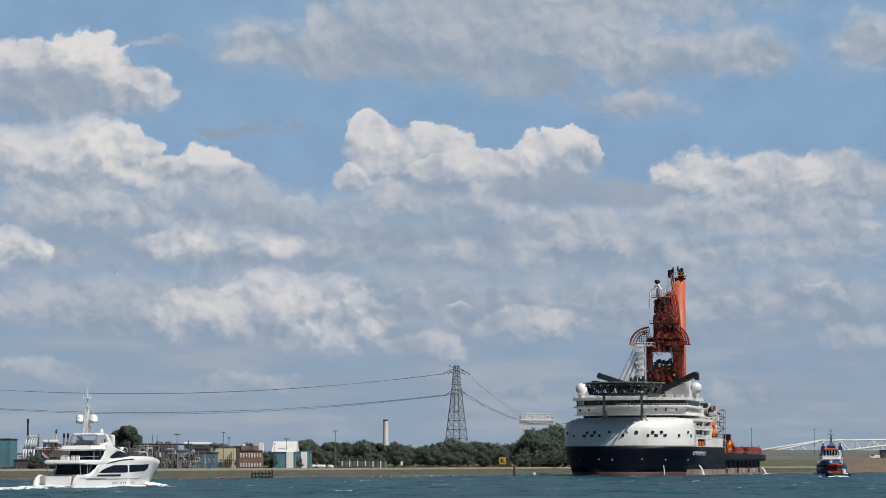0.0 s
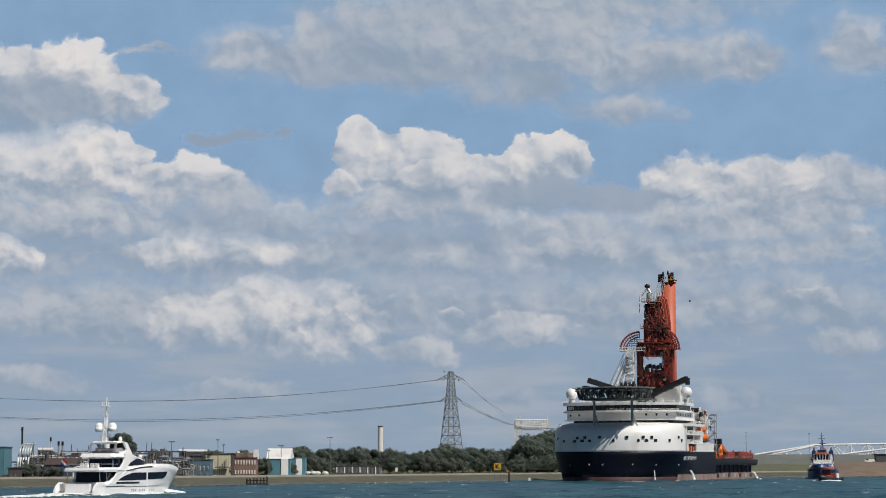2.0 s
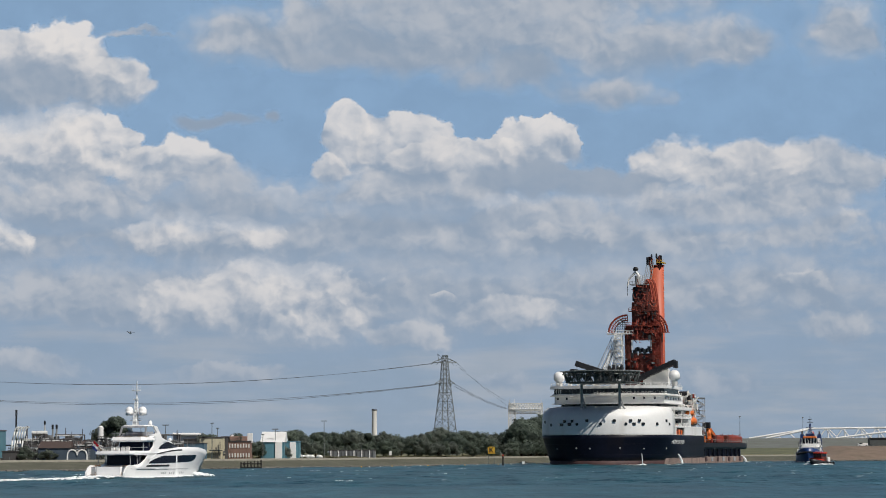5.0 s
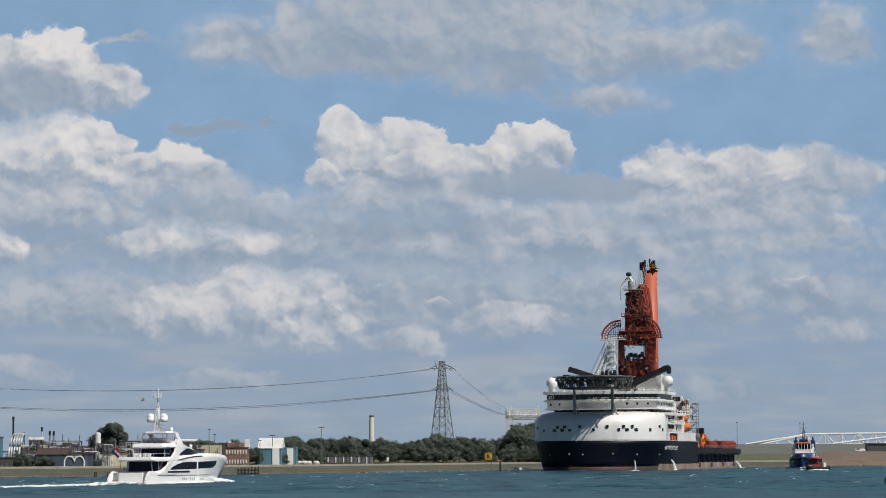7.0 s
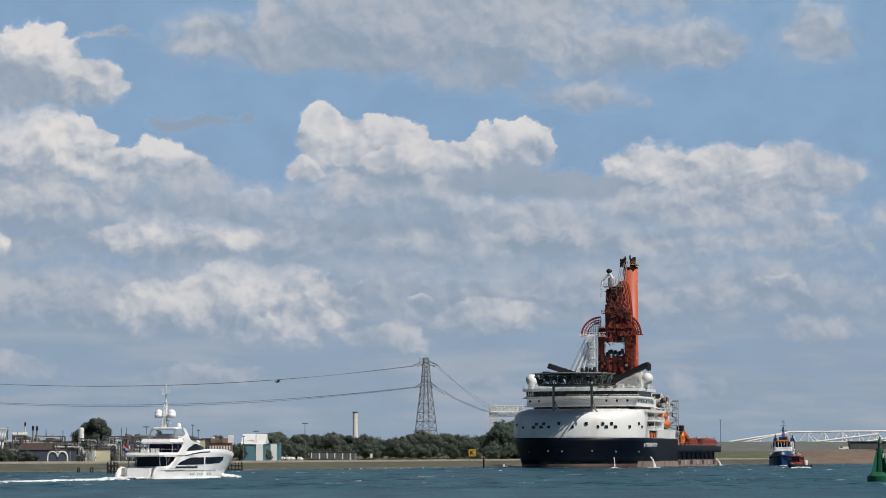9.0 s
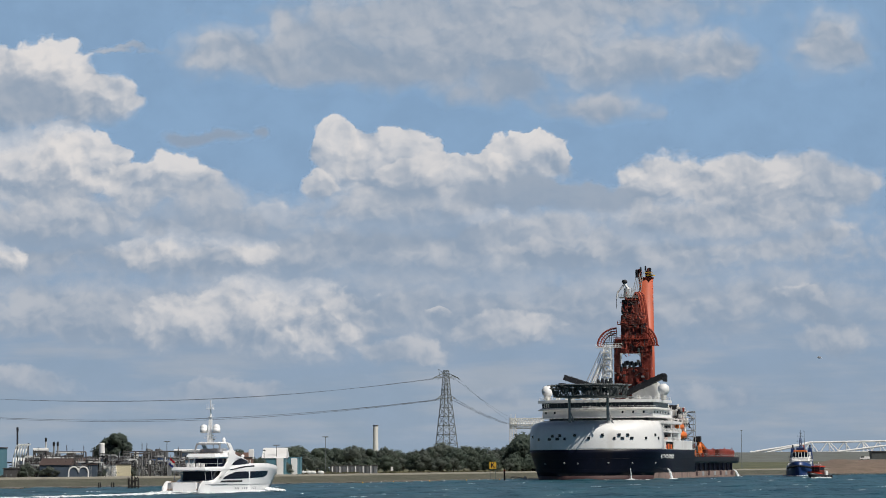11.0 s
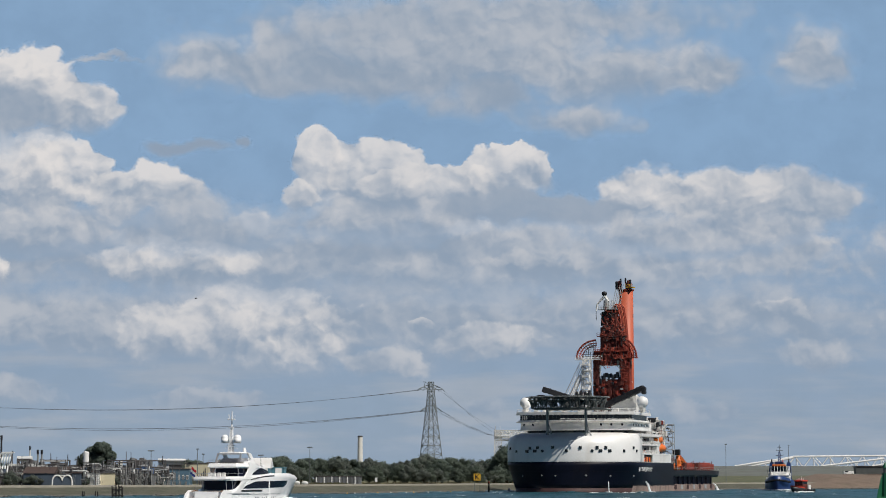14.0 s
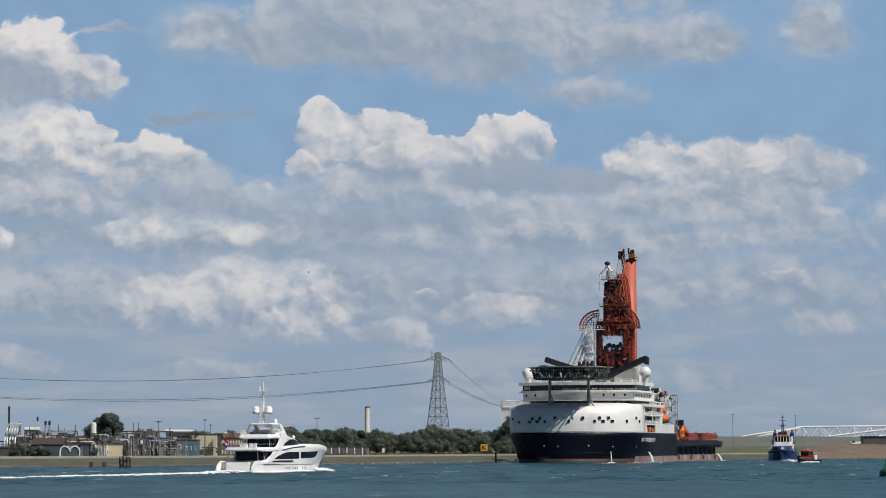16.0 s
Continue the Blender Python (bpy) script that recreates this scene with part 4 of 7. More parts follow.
    for k in range(170):
        z = 45.8 + 15.0 * rnd.random() ** 1.5
        w = 7.6 - 0.24 * (z - 46)
        x = 3.2 + rnd.uniform(-0.72, 1.1) * w * 0.9
        bm = bmesh.new()
        q = rnd.uniform(0.3, 0.95)
        kind = k % 4
        if kind == 0:
            box(bm, x, ty - 3.2 + rnd.uniform(-1, 2), z, q, q, q * rnd.uniform(0.7, 2.0), 0.1)
        elif kind == 1:
            rod(bm, (x, ty - 3.6, z), (x + rnd.uniform(-2.2, 2.2), ty - 3.2, z + rnd.uniform(-1.8, 1.8)), 0.13, n=5)
        elif kind == 2:
            rod(bm, (x, ty - 3.8, z), (x, ty - 3.8, z + rnd.uniform(0.8, 2.6)), 0.16, n=5)
        else:
            rod(bm, (x - 0.25, ty - 3.4, z), (x + 0.25, ty - 3.4, z), q * 0.6, None, 10)
        part("tower_gear", bm, (DKRED, RUSTRED, DKRED, PINKRED, RUSTRED, DKSTEEL, DKRED)[k % 7], ship)
    # curved hose arms on both sides, with spokes
    for c, r0, r1, a0, a1 in (((-2.6, 48.4), 7.2, 6.4, math.pi, math.pi / 2), ((5.6, 48.4), 6.8, 7.4, 0.0, 1.35)):
        for off, m in ((0.0, RUSTRED), (1.0, PINKRED), (1.9, DKRED)):
            bm = bmesh.new()
            tube(bm, arc(c, r0 - off, r1 - off, a0, a1, ty - 3.0 + 0.5 * off), 0.36 if off == 0 else 0.2, 7)
            part("hose_arm", bm, m, ship, "curved red hose arm", True)
        bm = bmesh.new()
        for p, q in zip(arc(c, r0, r1, a0, a1, ty - 2.8), arc(c, r0 - 2.0, r1 - 2.0, a0, a1, ty - 2.4)):
            rod(bm, p, q, 0.12, n=4)
        part("arm_spokes", bm, RUSTRED, ship)
    bm = bmesh.new()
    for k in range(9):
        z = 48.2 + 0.8 * k
        rod(bm, (-8.8 + 0.5 * k, ty - 2, z), (-3.2, ty - 2, z), 0.1, n=4)
    for k in range(7):
        rod(bm, (-8.6 + 0.9 * k, ty - 2, 48.2), (-8.2 + 0.9 * k, ty - 2, 49.6 + 0.8 * k), 0.1, n=4)
    part("arm_cage", bm, DKSTEEL, ship, "grey cage inside the hose arm")
    # working platforms with rails
    for x0, x1, z, m in ((-10.2, -0.4, 47.9, WHITE), (4.0, 12.6, 48.3, RUSTRED), (-3.0, 9.6, 50.8, RUSTRED), (-2.0, 8.6, 56.2, DKRED), (-1.4, 5.4, 66.0, STEEL)):
        bm = bmesh.new()
        box(bm, (x0 + x1) / 2, ty - 2.4, z, x1 - x0, 3.6, 0.3)
        n = int((x1 - x0) / 1.1)
        for i in range(n + 1):
            x = x0 + (x1 - x0) * i / n
            rod(bm, (x, ty - 4.1, z), (x, ty - 4.1, z + 1.2), 0.07, n=4)
        for dz in (0.6, 1.2):
            rod(bm, (x0, ty - 4.1, z + dz), (x1, ty - 4.1, z + dz), 0.06, n=4)
        part("tower_platform", bm, m, ship, "railed working platform")
    for k in range(60):
        z = rnd.uniform(44, 66)
        w = 6.8 - 0.2 * (z - 44)
        x = 3.6 + rnd.uniform(-1, 1) * w
        bm = bmesh.new()
        rod(bm, (x, ty - 4.2, z), (x + rnd.uniform(-1.5, 1.5), ty - 4.0, z + rnd.uniform(0.5, 2.6)), rnd.uniform(0.06, 0.13), n=4)
        rod(bm, (x, ty - 4.2, z), (x + rnd.uniform(0.5, 2.2), ty - 4.0, z + rnd.uniform(-0.3, 0.3)), 0.08, n=4)
        part("tower_brace", bm, (RUSTRED, DKRED, PINKRED, DKSTEEL)[k % 4], ship)
    # dark upper tensioner and the red loops beside it
    for x, z, w, h, m in ((2.6, 60.0, 5.6, 5.0, DKRED), (3.4, 63.6, 3.0, 4.6, DKRED), (1.6, 58.5, 4.4, 4.0, DKRED), (1.4, 61.6, 5.0, 3.2, BLACK), (0.9, 63.8, 3.6, 3.0, BLACK), (2.8, 60.4, 3.6, 2.0, BLACK), (1.6, 65.4, 2.8, 1.8, DKRED)):
        part("tensioner", one(box, x, ty, z, w, 3.6, h, 0.5), m, ship, "black upper tensioner" if m is BLACK else "")
    for k in range(26):
        x, z = rnd.uniform(-1.4, 5.2), rnd.uniform(57, 66.5)
        part("tensioner_gear", one(box, x, ty - 2.0, z, rnd.uniform(0.3, 0.9), 0.8, rnd.uniform(0.3, 1.2), 0.08), (BLACK, DKRED, BLACK, RUSTRED)[k % 4], ship)
    for k in range(5):
        bm = bmesh.new()
        pts = [(3.0 + 0.35 * k, ty - 1.6 + 0.5 * k, 64.0), (3.6 + 0.4 * k, ty - 1.6 + 0.5 * k, 66.8 + 0.2 * k), (4.6 + 0.42 * k, ty - 1.6 + 0.5 * k, 68.0), (5.5 + 0.45 * k, ty - 1.6 + 0.5 * k, 66.6),
               (6.3 + 0.42 * k, ty - 1.6 + 0.5 * k, 62.4), (6.9 + 0.4 * k, ty - 1.6 + 0.5 * k, 57.0), (7.2 + 0.4 * k, ty - 1.6 + 0.5 * k, 51.5)]
        tube(bm, pts, 0.24, 6)
        part("hose_loop", bm, (PINKRED, RUSTRED, ORANGE, RUSTRED, PINKRED)[k], ship, "looped red hose")
    part("loop_frame", one(lattice, (7.4, ty + 1.5, 50), (5.4, ty + 1, 67), 3.4, 1.6, 9, 0.2), RUSTRED, ship)
    part("loop_frame", one(lattice, (4.4, ty - 1.5, 50), (4.6, ty - 1, 62), 1.4, 1.0, 9, 0.12), PINKRED, ship)
    # tip crane: grey pedestal, white bent arm, black head
    part("tip_base", one(rod, (0.9, ty - 1, 66.2), (0.8, ty - 1, 69.4), 1.2, 0.9, 12), STEEL, ship, "grey crane pedestal")
    part("tip_head", one(ball, (0.2, ty - 1, 71.9), 0.95, 1.15, 1, 0.85, 12, 8), BLACK, ship, "black crane head")
    part("tip_arm", one(rod, (1.6, ty - 1, 69.0), (0.2, ty - 1, 71.2), 0.55, 0.45, 8), WHITE, ship, "white tip arm")
    part("tip_arm", one(rod, (0.2, ty - 1, 70.9), (-2.4, ty - 1, 68.2), 0.45, 0.32, 8), WHITE, ship, "white tip arm")
    part("tip_arm", one(rod, (-2.4, ty - 1, 68.4), (-2.9, ty - 1, 65.6), 0.34, 0.22, 8), WHITE, ship, "white tip arm")
    part("tip_hook", one(rod, (-2.9, ty - 1, 62.2), (-2.9, ty - 1, 65.6), 0.1, 0.1, 4), BLACK, ship)
    for k in range(5):
        part("tip_aerial", one(rod, (1.6 + 0.5 * k, ty - 1, 67.5), (1.8 + 0.5 * k, ty - 1, 70.2 - 0.3 * k), 0.16, 0.1, 5), (STEEL, WHITE)[k % 2], ship)
    for k in range(5):
        part("stay_wire", one(rod, (2.6 + k * 0.75, ty, 66.0), (cx - 2.9 + k * 0.6, cy - 2.2, 75.6), 0.12, 0.12, 5), STEEL, ship)
    # white stair tower and the raking pipe ramp
    part("stair_tower", one(lattice, (-6.2, 66, 27.6), (-5.8, 66, 48), 3.2, 2.6, 9, 0.17), WHITE, ship, "white lattice stair tower")
    for k in range(9):
        part("stair_landing", one(box, -6.1 + 0.04 * k + 0.7 * (k % 2), 65, 29 + 2.1 * k, 2.6, 2.4, 0.4), WHITE, ship)
        part("stair_flight", one(rod, (-7.3 + 2.4 * (k % 2), 64.4, 29 + 2.1 * k), (-4.9 - 2.4 * (k % 2), 64.4, 31.1 + 2.1 * k), 0.22, None, 5), WHITE, ship)
    for k in range(6):
        part("pipe_ramp", one(rod, (-16.0 + k * 1.2, 62, 29), (-8.2 + k * 0.35, 66, 47 - k * 0.6), 0.17, 0.15, 6), (STEEL, WHITE)[k % 2], ship)
    part("pipe_ramp_brace", one(lattice, (-13.5, 62, 28), (-8, 66, 42), 2.0, 1.0, 9, 0.11), WHITE, ship)
    # dark boom ends and deck machinery behind the helideck
    for p, q, w in (((-17.8, 48, 36.6), (-7.0, 50, 33.0), 2.4), ((4.6, 50, 30.6), (19.6, 46, 36.6), 2.3)):
        d = Vector(q) - Vector(p)
        turn = Matrix.Translation((Vector(p) + Vector(q)) / 2) @ d.to_track_quat("Z", "Y").to_matrix().to_4x4()
        bm = bmesh.new()
        box(bm, 0, 0, 0, w, w * 0.8, d.length, 0.2)
        for k in range(6):
            box(bm, 0, 0, -d.length * 0.42 + k * d.length * 0.16, w * 1.08, w * 0.9, 0.3)
        bmesh.ops.transform(bm, matrix=turn, verts=bm.verts)
        part("boom", bm, BLACK, ship, "black folded crane boom")
    part("boom_head", one(box, 19.6, 46, 35.6, 1.4, 2.4, 2.6, 0.3), BLACK, ship)
    part("boom_rest", one(box, -18.4, 48, 33.4, 2.4, 3, 2.2, 0.3), BLACK, ship)
    bm = bmesh.new()
    loft(bm, [[(7, y, 27.5), (16.2, y, 27.5), (16.2, y, 34.0), (15.4, y, 34.4), (7, y, 30.2)] for y in (49, 53)])
    part("tower_fairing", bm, CREAMW, ship, "pale grey slanting fairing")
    for k in range(14):
        part("deck_machine", one(box, rnd.uniform(-9, 3), rnd.uniform(40, 56), 30.5 + rnd.uniform(0, 3.6), rnd.uniform(1, 2.2), 2, rnd.uniform(1.4, 3.0), 0.2), (BLACK, DKSTEEL, DKSTEEL, STEEL)[k % 4], ship)
    for k in range(4):
        part("deck_reel", one(rod, (-4.5 + k * 1.5, 44, 34.2 + 0.4 * (k % 2)), (-3.9 + k * 1.5, 44, 34.2 + 0.4 * (k % 2)), 1.3, None, 14), BLACK, ship)


ship = build_ship()


# ---- the motor yacht ----
GEL = mat("glossy white gelcoat", (0.88, 0.88, 0.88), 0.22, vary=0.03, scale=0.3)
YGLASS = mat("black tinted yacht glass", (0.008, 0.010, 0.022), 0.15, vary=0.2, spec=0.22)
TEAK = mat("teak deck", (0.26, 0.15, 0.08), 0.7, vary=0.25, scale=1.5)
YGREY = mat("silver grey trim", (0.35, 0.36, 0.38), 0.4, 0.3, vary=0.1)


def build_yacht():
    y = thing("motor_yacht", 0, 0, 0, 0, "white three-deck motor yacht with twin domes, under way", "yacht")
    LEN = 39.5

    def half(s, z):
        """Half beam at the fraction s of the length from the transom, at height z."""
        flare = 0.74 + 0.26 * min(max(z / 5.5, 0), 1) ** 0.7
        if s < 0.55:
            return 4.3 * (0.93 + 0.07 * min(1, z / 2.5))
        t = (s - 0.55) / 0.45
        fine = 1 - t ** (1.6 + 0.7 * min(max(z, 0) / 6.0, 1))
        return max(4.3 * fine * (1 - t * (1 - flare)), 0.04)

    def sheer(s):
        pts = ((0.0, 2.15), (0.09, 2.2), (0.16, 2.75), (0.22, 3.7), (0.29, 4.6), (0.37, 5.25), (0.5, 5.75), (0.65, 6.05), (0.8, 5.95), (0.92, 5.5), (1.0, 4.95))
        for (s0, z0), (s1, z1) in zip(pts, pts[1:]):
            if s <= s1:
                f = (s - s0) / (s1 - s0)
                return z0 + (z1 - z0) * f
        return pts[-1][1]

    def patch(name, s0, s1, low, high, material, label=""):
        """A panel that follows the hull side, 4 cm proud, on both sides of the yacht."""
        for sx in (1, -1):
            rings = []
            for i in range(13):
                f = i / 12
                s = s0 + (s1 - s0) * f
                z0, z1 = low(f), high(f)
                ring = []
                for z, off in ((z0, 0.05), (z1, 0.05), (z1, -0.2), (z0, -0.2)):
                    rake = 7.2 * max(0, (s - 0.45) / 0.55) ** 2 * (max(z, 0) / 6.0)
                    ring.append((sx * (half(s, z) + off), s * LEN + rake, z))
                rings.append(ring)
            part(name, one(loft, rings), material, y, label)

    rings = []
    for k in range(121):
        s = k / 120
        top = sheer(s)
        pts = []
        for f in (0, 0.15, 0.35, 0.6, 0.85, 1.0):
            z = -0.8 + f * (top + 0.8)
            rake = 7.2 * max(0, (s - 0.45) / 0.55) ** 2 * (max(z, 0) / 6.0)
            pts.append((half(s, z), s * LEN + rake, z))
        rings.append(pts + [(-x, yy, z) for x, yy, z in reversed(pts)])
    part("hull", one(loft, rings), GEL, y, "glossy white flared hull", True)
    part("rub_strake", one(box, 4.3, 6, 1.75, 0.10, 11, 0.08), YGREY, y)
    for k, c in enumerate((0.38, 0.40, 0.42, 0.47, 0.495, 0.52, 0.58, 0.61, 0.64)):      # hull portlights
        patch("portlight", c, c + 0.009, lambda f: 0.6, lambda f: 1.05, YGREY)
    patch("side_window", 0.225, 0.535, lambda f: 2.75 + 0.12 * f, lambda f: 2.85 + 1.45 * min(1, f * 1.9) ** 0.65, YGLASS, "dark arched side window")
    patch("side_window", 0.55, 0.80, lambda f: 2.9 + 0.2 * f + 0.5 * max(0, f - 0.85) / 0.15, lambda f: 4.32 + 0.1 * f, YGLASS, "dark side window")
    patch("window_bar", 0.535, 0.55, lambda f: 2.2, lambda f: 4.4, GEL)
    patch("side_rail_slot", 0.20, 0.46, lambda f: 2.12 + 0.03 * f, lambda f: 2.48 + 0.03 * f, DARK)
    patch("bulwark_grille", 0.315, 0.60, lambda f: 4.55 + 0.75 * math.sin(f * 1.57), lambda f: 4.75 + 0.80 * math.sin(f * 1.57), DARK)
    patch("spray_rail", 0.10, 0.72, lambda f: 1.55, lambda f: 1.68, YGREY)
    # transom: garage door, stairs on both sides, swim platform
    part("swim_platform", one(box, 0, -0.8, 0.35, 7.8, 1.9, 0.3, 0.1), GEL, y)
    part("transom_door", one(box, 0, -0.06, 1.35, 5.2, 0.12, 1.7, 0.05), GEL, y, "closed white transom door")
    for sx in (1, -1):
        for k in range(6):
            part("stair_step", one(box, sx * 3.3, -0.2 + 0.4 * k, 0.75 + 0.33 * k, 1.1, 0.42, 0.1), TEAK, y)
        part("stair_wing", one(loft, [[(sx * (3.9 + w), -1.9, 0.0), (sx * (3.9 + w), 2.5, 0.0), (sx * (3.9 + w), 3.5, 2.3), (sx * (3.9 + w), 0.4, 2.5), (sx * (3.9 + w), -0.8, 1.9), (sx * (3.9 + w), -1.6, 1.0)] for w in (0.0, 0.42)]), GEL, y)
        # flat grey panel that paints the shade of the stairwell
        part("stair_shade", one(box, sx * 3.35, -0.02, 1.3, 0.75, 0.1, 1.7), YGREY, y, "grey panel for the shaded stairwell beside the transom")

    def deck_plan(w, y0, y1, nose, back=0.6, n=10):
        pts = [(-w + back, y0), (w - back, y0), (w, y0 + back * 1.5)]
        for i in range(n + 1):
            a = i / n * math.pi / 2
            pts.append((w * math.cos(a), y1 - nose + nose * math.sin(a)))
        pts += [(-x, yy) for x, yy in reversed(pts[2:-1])]
        return pts

    def tier(name, w, y0, y1, nose, z0, z1, material, shrink=0.0, label=""):
        a, b = deck_plan(w, y0, y1, nose), deck_plan(w - shrink, y0 + shrink, y1 - shrink * 3, nose)
        return part(name, one(loft, [[(px_, py_, z0) for px_, py_ in a], [(px_, py_, z1) for px_, py_ in b]]), material, y, label)

    tier("main_saloon", 3.6, 5.0, 22, 6, 2.2, 4.6, YGLASS, 0.1, "dark tinted saloon glass")
    tier("main_deck", 4.15, 0.6, 20, 5, 2.05, 2.2, TEAK)
    tier("upper_deck", 4.3, 1.9, 20.0, 4.0, 4.45, 4.75, GEL, 0.0, "white overhanging upper deck")
    tier("upper_deck_rim", 4.35, 1.6, 20.0, 4.0, 4.75, 5.3, GEL, 0.2)
    tier("sky_lounge", 3.35, 10.0, 24.0, 6, 5.3, 7.2, YGLASS, 0.15, "dark tinted lounge glass")
    tier("sun_deck", 3.7, 7.9, 16.0, 3.0, 7.05, 7.35, GEL, 0.0, "white overhanging sun deck")
    tier("sun_deck_rim", 3.95, 7.4, 15.5, 3.0, 7.35, 8.05, GEL, 0.35)
    # long smooth wheelhouse fairing that runs down to the foredeck
    def roof_z(yy):
        return 8.4 - 0.135 * max(0, yy - 12) - 1.7 * max(0, (yy - 22.5) / 4.8) ** 2
    def house_w(yy):
        return 3.9 - 2.4 * max(0, (yy - 17.5) / 10.5) ** 2
    rings = []
    for k in range(29):
        yy = 12.8 + 14.8 * k / 28
        w, zt = house_w(yy), roof_z(yy)
        half_ring = [(w, 4.4), (w, 5.3), (w * 0.985, 5.3 + (zt - 5.3) * 0.55), (w * 0.95, zt - 0.35), (w * 0.86, zt - 0.08), (w * 0.4, zt + 0.12)]
        rings.append([(px_, yy, pz_) for px_, pz_ in half_ring] + [(-px_, yy, pz_) for px_, pz_ in reversed(half_ring)])
    part("wheelhouse", one(loft, rings), GEL, y, "white streamlined wheelhouse", True)
    for sx in (1, -1):
        rings = []
        for k in range(15):
            f = k / 14
            yy = 14.0 + 11.0 * f
            z0 = 5.6 + 0.35 * f
            z1 = max(z0 + 0.05, min(5.65 + 1.75 * min(1, f * 1.9) ** 0.6, roof_z(yy) - 0.45))
            w = house_w(yy) + 0.04
            rings.append([(sx * w, yy, z0), (sx * w * 0.995, yy, z1), (sx * (w - 0.3), yy, z1), (sx * (w - 0.3), yy, z0)])
        part("wheelhouse_window", one(loft, rings), YGLASS, y, "dark arched wheelhouse window")
    tier("sun_deck_floor", 3.2, 8.4, 14.5, 4, 8.0, 8.1, TEAK, 0.0)
    # side fairings that sweep down from deck to deck
    for sx in (1, -1):
        def fair(name, pts, x0, x1, label=""):
            ring0 = [(sx * x0, py_, pz_) for py_, pz_ in pts]
            ring1 = [(sx * x1, py_, pz_) for py_, pz_ in pts]
            part(name, one(loft, [ring0, ring1]), GEL, y, label)
        fair("side_wing", [(5.2, 2.1), (7.6, 2.1), (10.5, 4.2), (13.0, 4.9), (13.0, 5.3), (10.2, 5.3), (8.6, 4.5), (7.0, 3.2)], 4.02, 4.30, "white swept side wing")
        fair("side_wing", [(8.8, 2.4), (10.0, 2.4), (11.8, 3.9), (13.4, 4.6), (12.2, 4.6), (10.6, 3.9)], 4.0, 4.32, "white swept side wing")
        fair("side_wing", [(9.4, 4.9), (12.4, 4.9), (14.2, 6.2), (16.0, 7.0), (18, 7.3), (15.5, 7.9), (12.5, 8.25), (12.6, 7.4), (12.0, 6.4), (10.8, 5.5)], 3.6, 3.98, "white swept side wing")
        fair("side_wing", [(11.5, 8.0), (17.6, 7.7), (16.6, 8.7), (15.0, 10.2), (13.4, 10.35), (15.0, 8.9), (14.2, 8.6), (11.5, 8.5)], 2.75, 3.1, "white swept top wing")
        for yy in (2.4, 5.4):
            part("deck_pillar", one(rod, (sx * 3.6, yy, 2.1), (sx * 3.4, yy, 4.5), 0.09, 0.09, 6), YGREY, y)
        part("deck_pillar", one(rod, (sx * 3.2, 8.6, 5.3), (sx * 3.2, 8.6, 7.1), 0.09, 0.09, 6), YGREY, y)
    bm = bmesh.new()
    for z, w, y0, y1 in ((5.95, 3.9, 2.2, 9.4), (8.75, 3.4, 8.0, 13)):
        tube(bm, [(w, y1, z), (w, y0, z), (-w, y0, z), (-w, y1, z)], 0.05, 5)
        for i in range(13):
            x = -w + 2 * w * i / 12
            rod(bm, (x, y0, z - 0.7), (x, y0, z), 0.03, n=4)
    part("stern_rail", bm, YGREY, y, "polished stern rail")
    for x in (-1.6, -0.6, 0.6, 1.6):
        part("deck_chair", one(box, x, 5.0, 5.7, 0.7, 0.6, 0.8, 0.1), WHITE, y)
    part("deck_table", one(box, 0, 6.2, 5.95, 2.6, 1.0, 0.1, 0.04), TEAK, y)
    # hard top on raked arches, with tinted screens
    tier("hard_top", 2.95, 10.9, 17.2, 4, 10.15, 10.45, GEL, 0.15, "white hard top")
    rings = [[(x, 10.9 - 0.9 * (10.2 - z) / 2.1, z) for x, z in ((-3.0, 8.2), (-2.7, 8.2), (-2.45, 9.9), (2.45, 9.9), (2.7, 8.2), (3.0, 8.2), (2.8, 10.2), (-2.8, 10.2))]]
    rings.append([(x, yy + 0.25, z) for x, yy, z in rings[0]])
    part("top_frame", one(loft, rings), YGREY, y, "grey hoop under the hard top")
    tier("side_screen", 2.72, 11.6, 17.0, 4, 8.3, 9.1, YGREY, 0.1, "grey tinted screen")
    # mast, domes, radar bars
    mast = part("mast", one(lattice, (0, 11.5, 10.4), (0, 12.0, 15.5), 0.8, 0.4, 6, 0.075), GEL, y, "white raked lattice mast")
    part("mast_pole", one(rod, (0, 12, 15.4), (0, 12.1, 19.2), 0.2, 0.08, 6), GEL, mast)
    part("mast_fairing", one(loft, [[(-0.35, 11.2, 10.4), (0.35, 11.2, 10.4), (0.35, 12.6, 10.4), (-0.35, 12.6, 10.4)], [(-0.16, 11.6, 12.6), (0.16, 11.6, 12.6), (0.16, 12.2, 12.6), (-0.16, 12.2, 12.6)]]), GEL, mast)
    for z, w in ((11.3, 2.6), (11.8, 1.9), (12.4, 3.2), (15.6, 1.1), (17.3, 1.7)):
        part("mast_spreader", one(box, 0, 11.8, z, w, 0.35, 0.16, 0.04), GEL, mast)
    for x in (-0.8, 0.8, -0.5, 0.5):
        part("aerial", one(rod, (x, 11.9, 17.3), (x, 11.9, 18.3), 0.04, 0.03, 4), GEL, mast)
    for x in (-1.45, 1.45):
        bm = bmesh.new()
        ball(bm, (x, 11.8, 13.3), 0.82, 1, 1, 1.0, u=18, v=12)
        rod(bm, (x, 11.8, 12.35), (x, 11.8, 13.3), 0.78, 0.82, 18)
        part("satellite_dome", bm, GEL, mast, "white satellite dome", True)
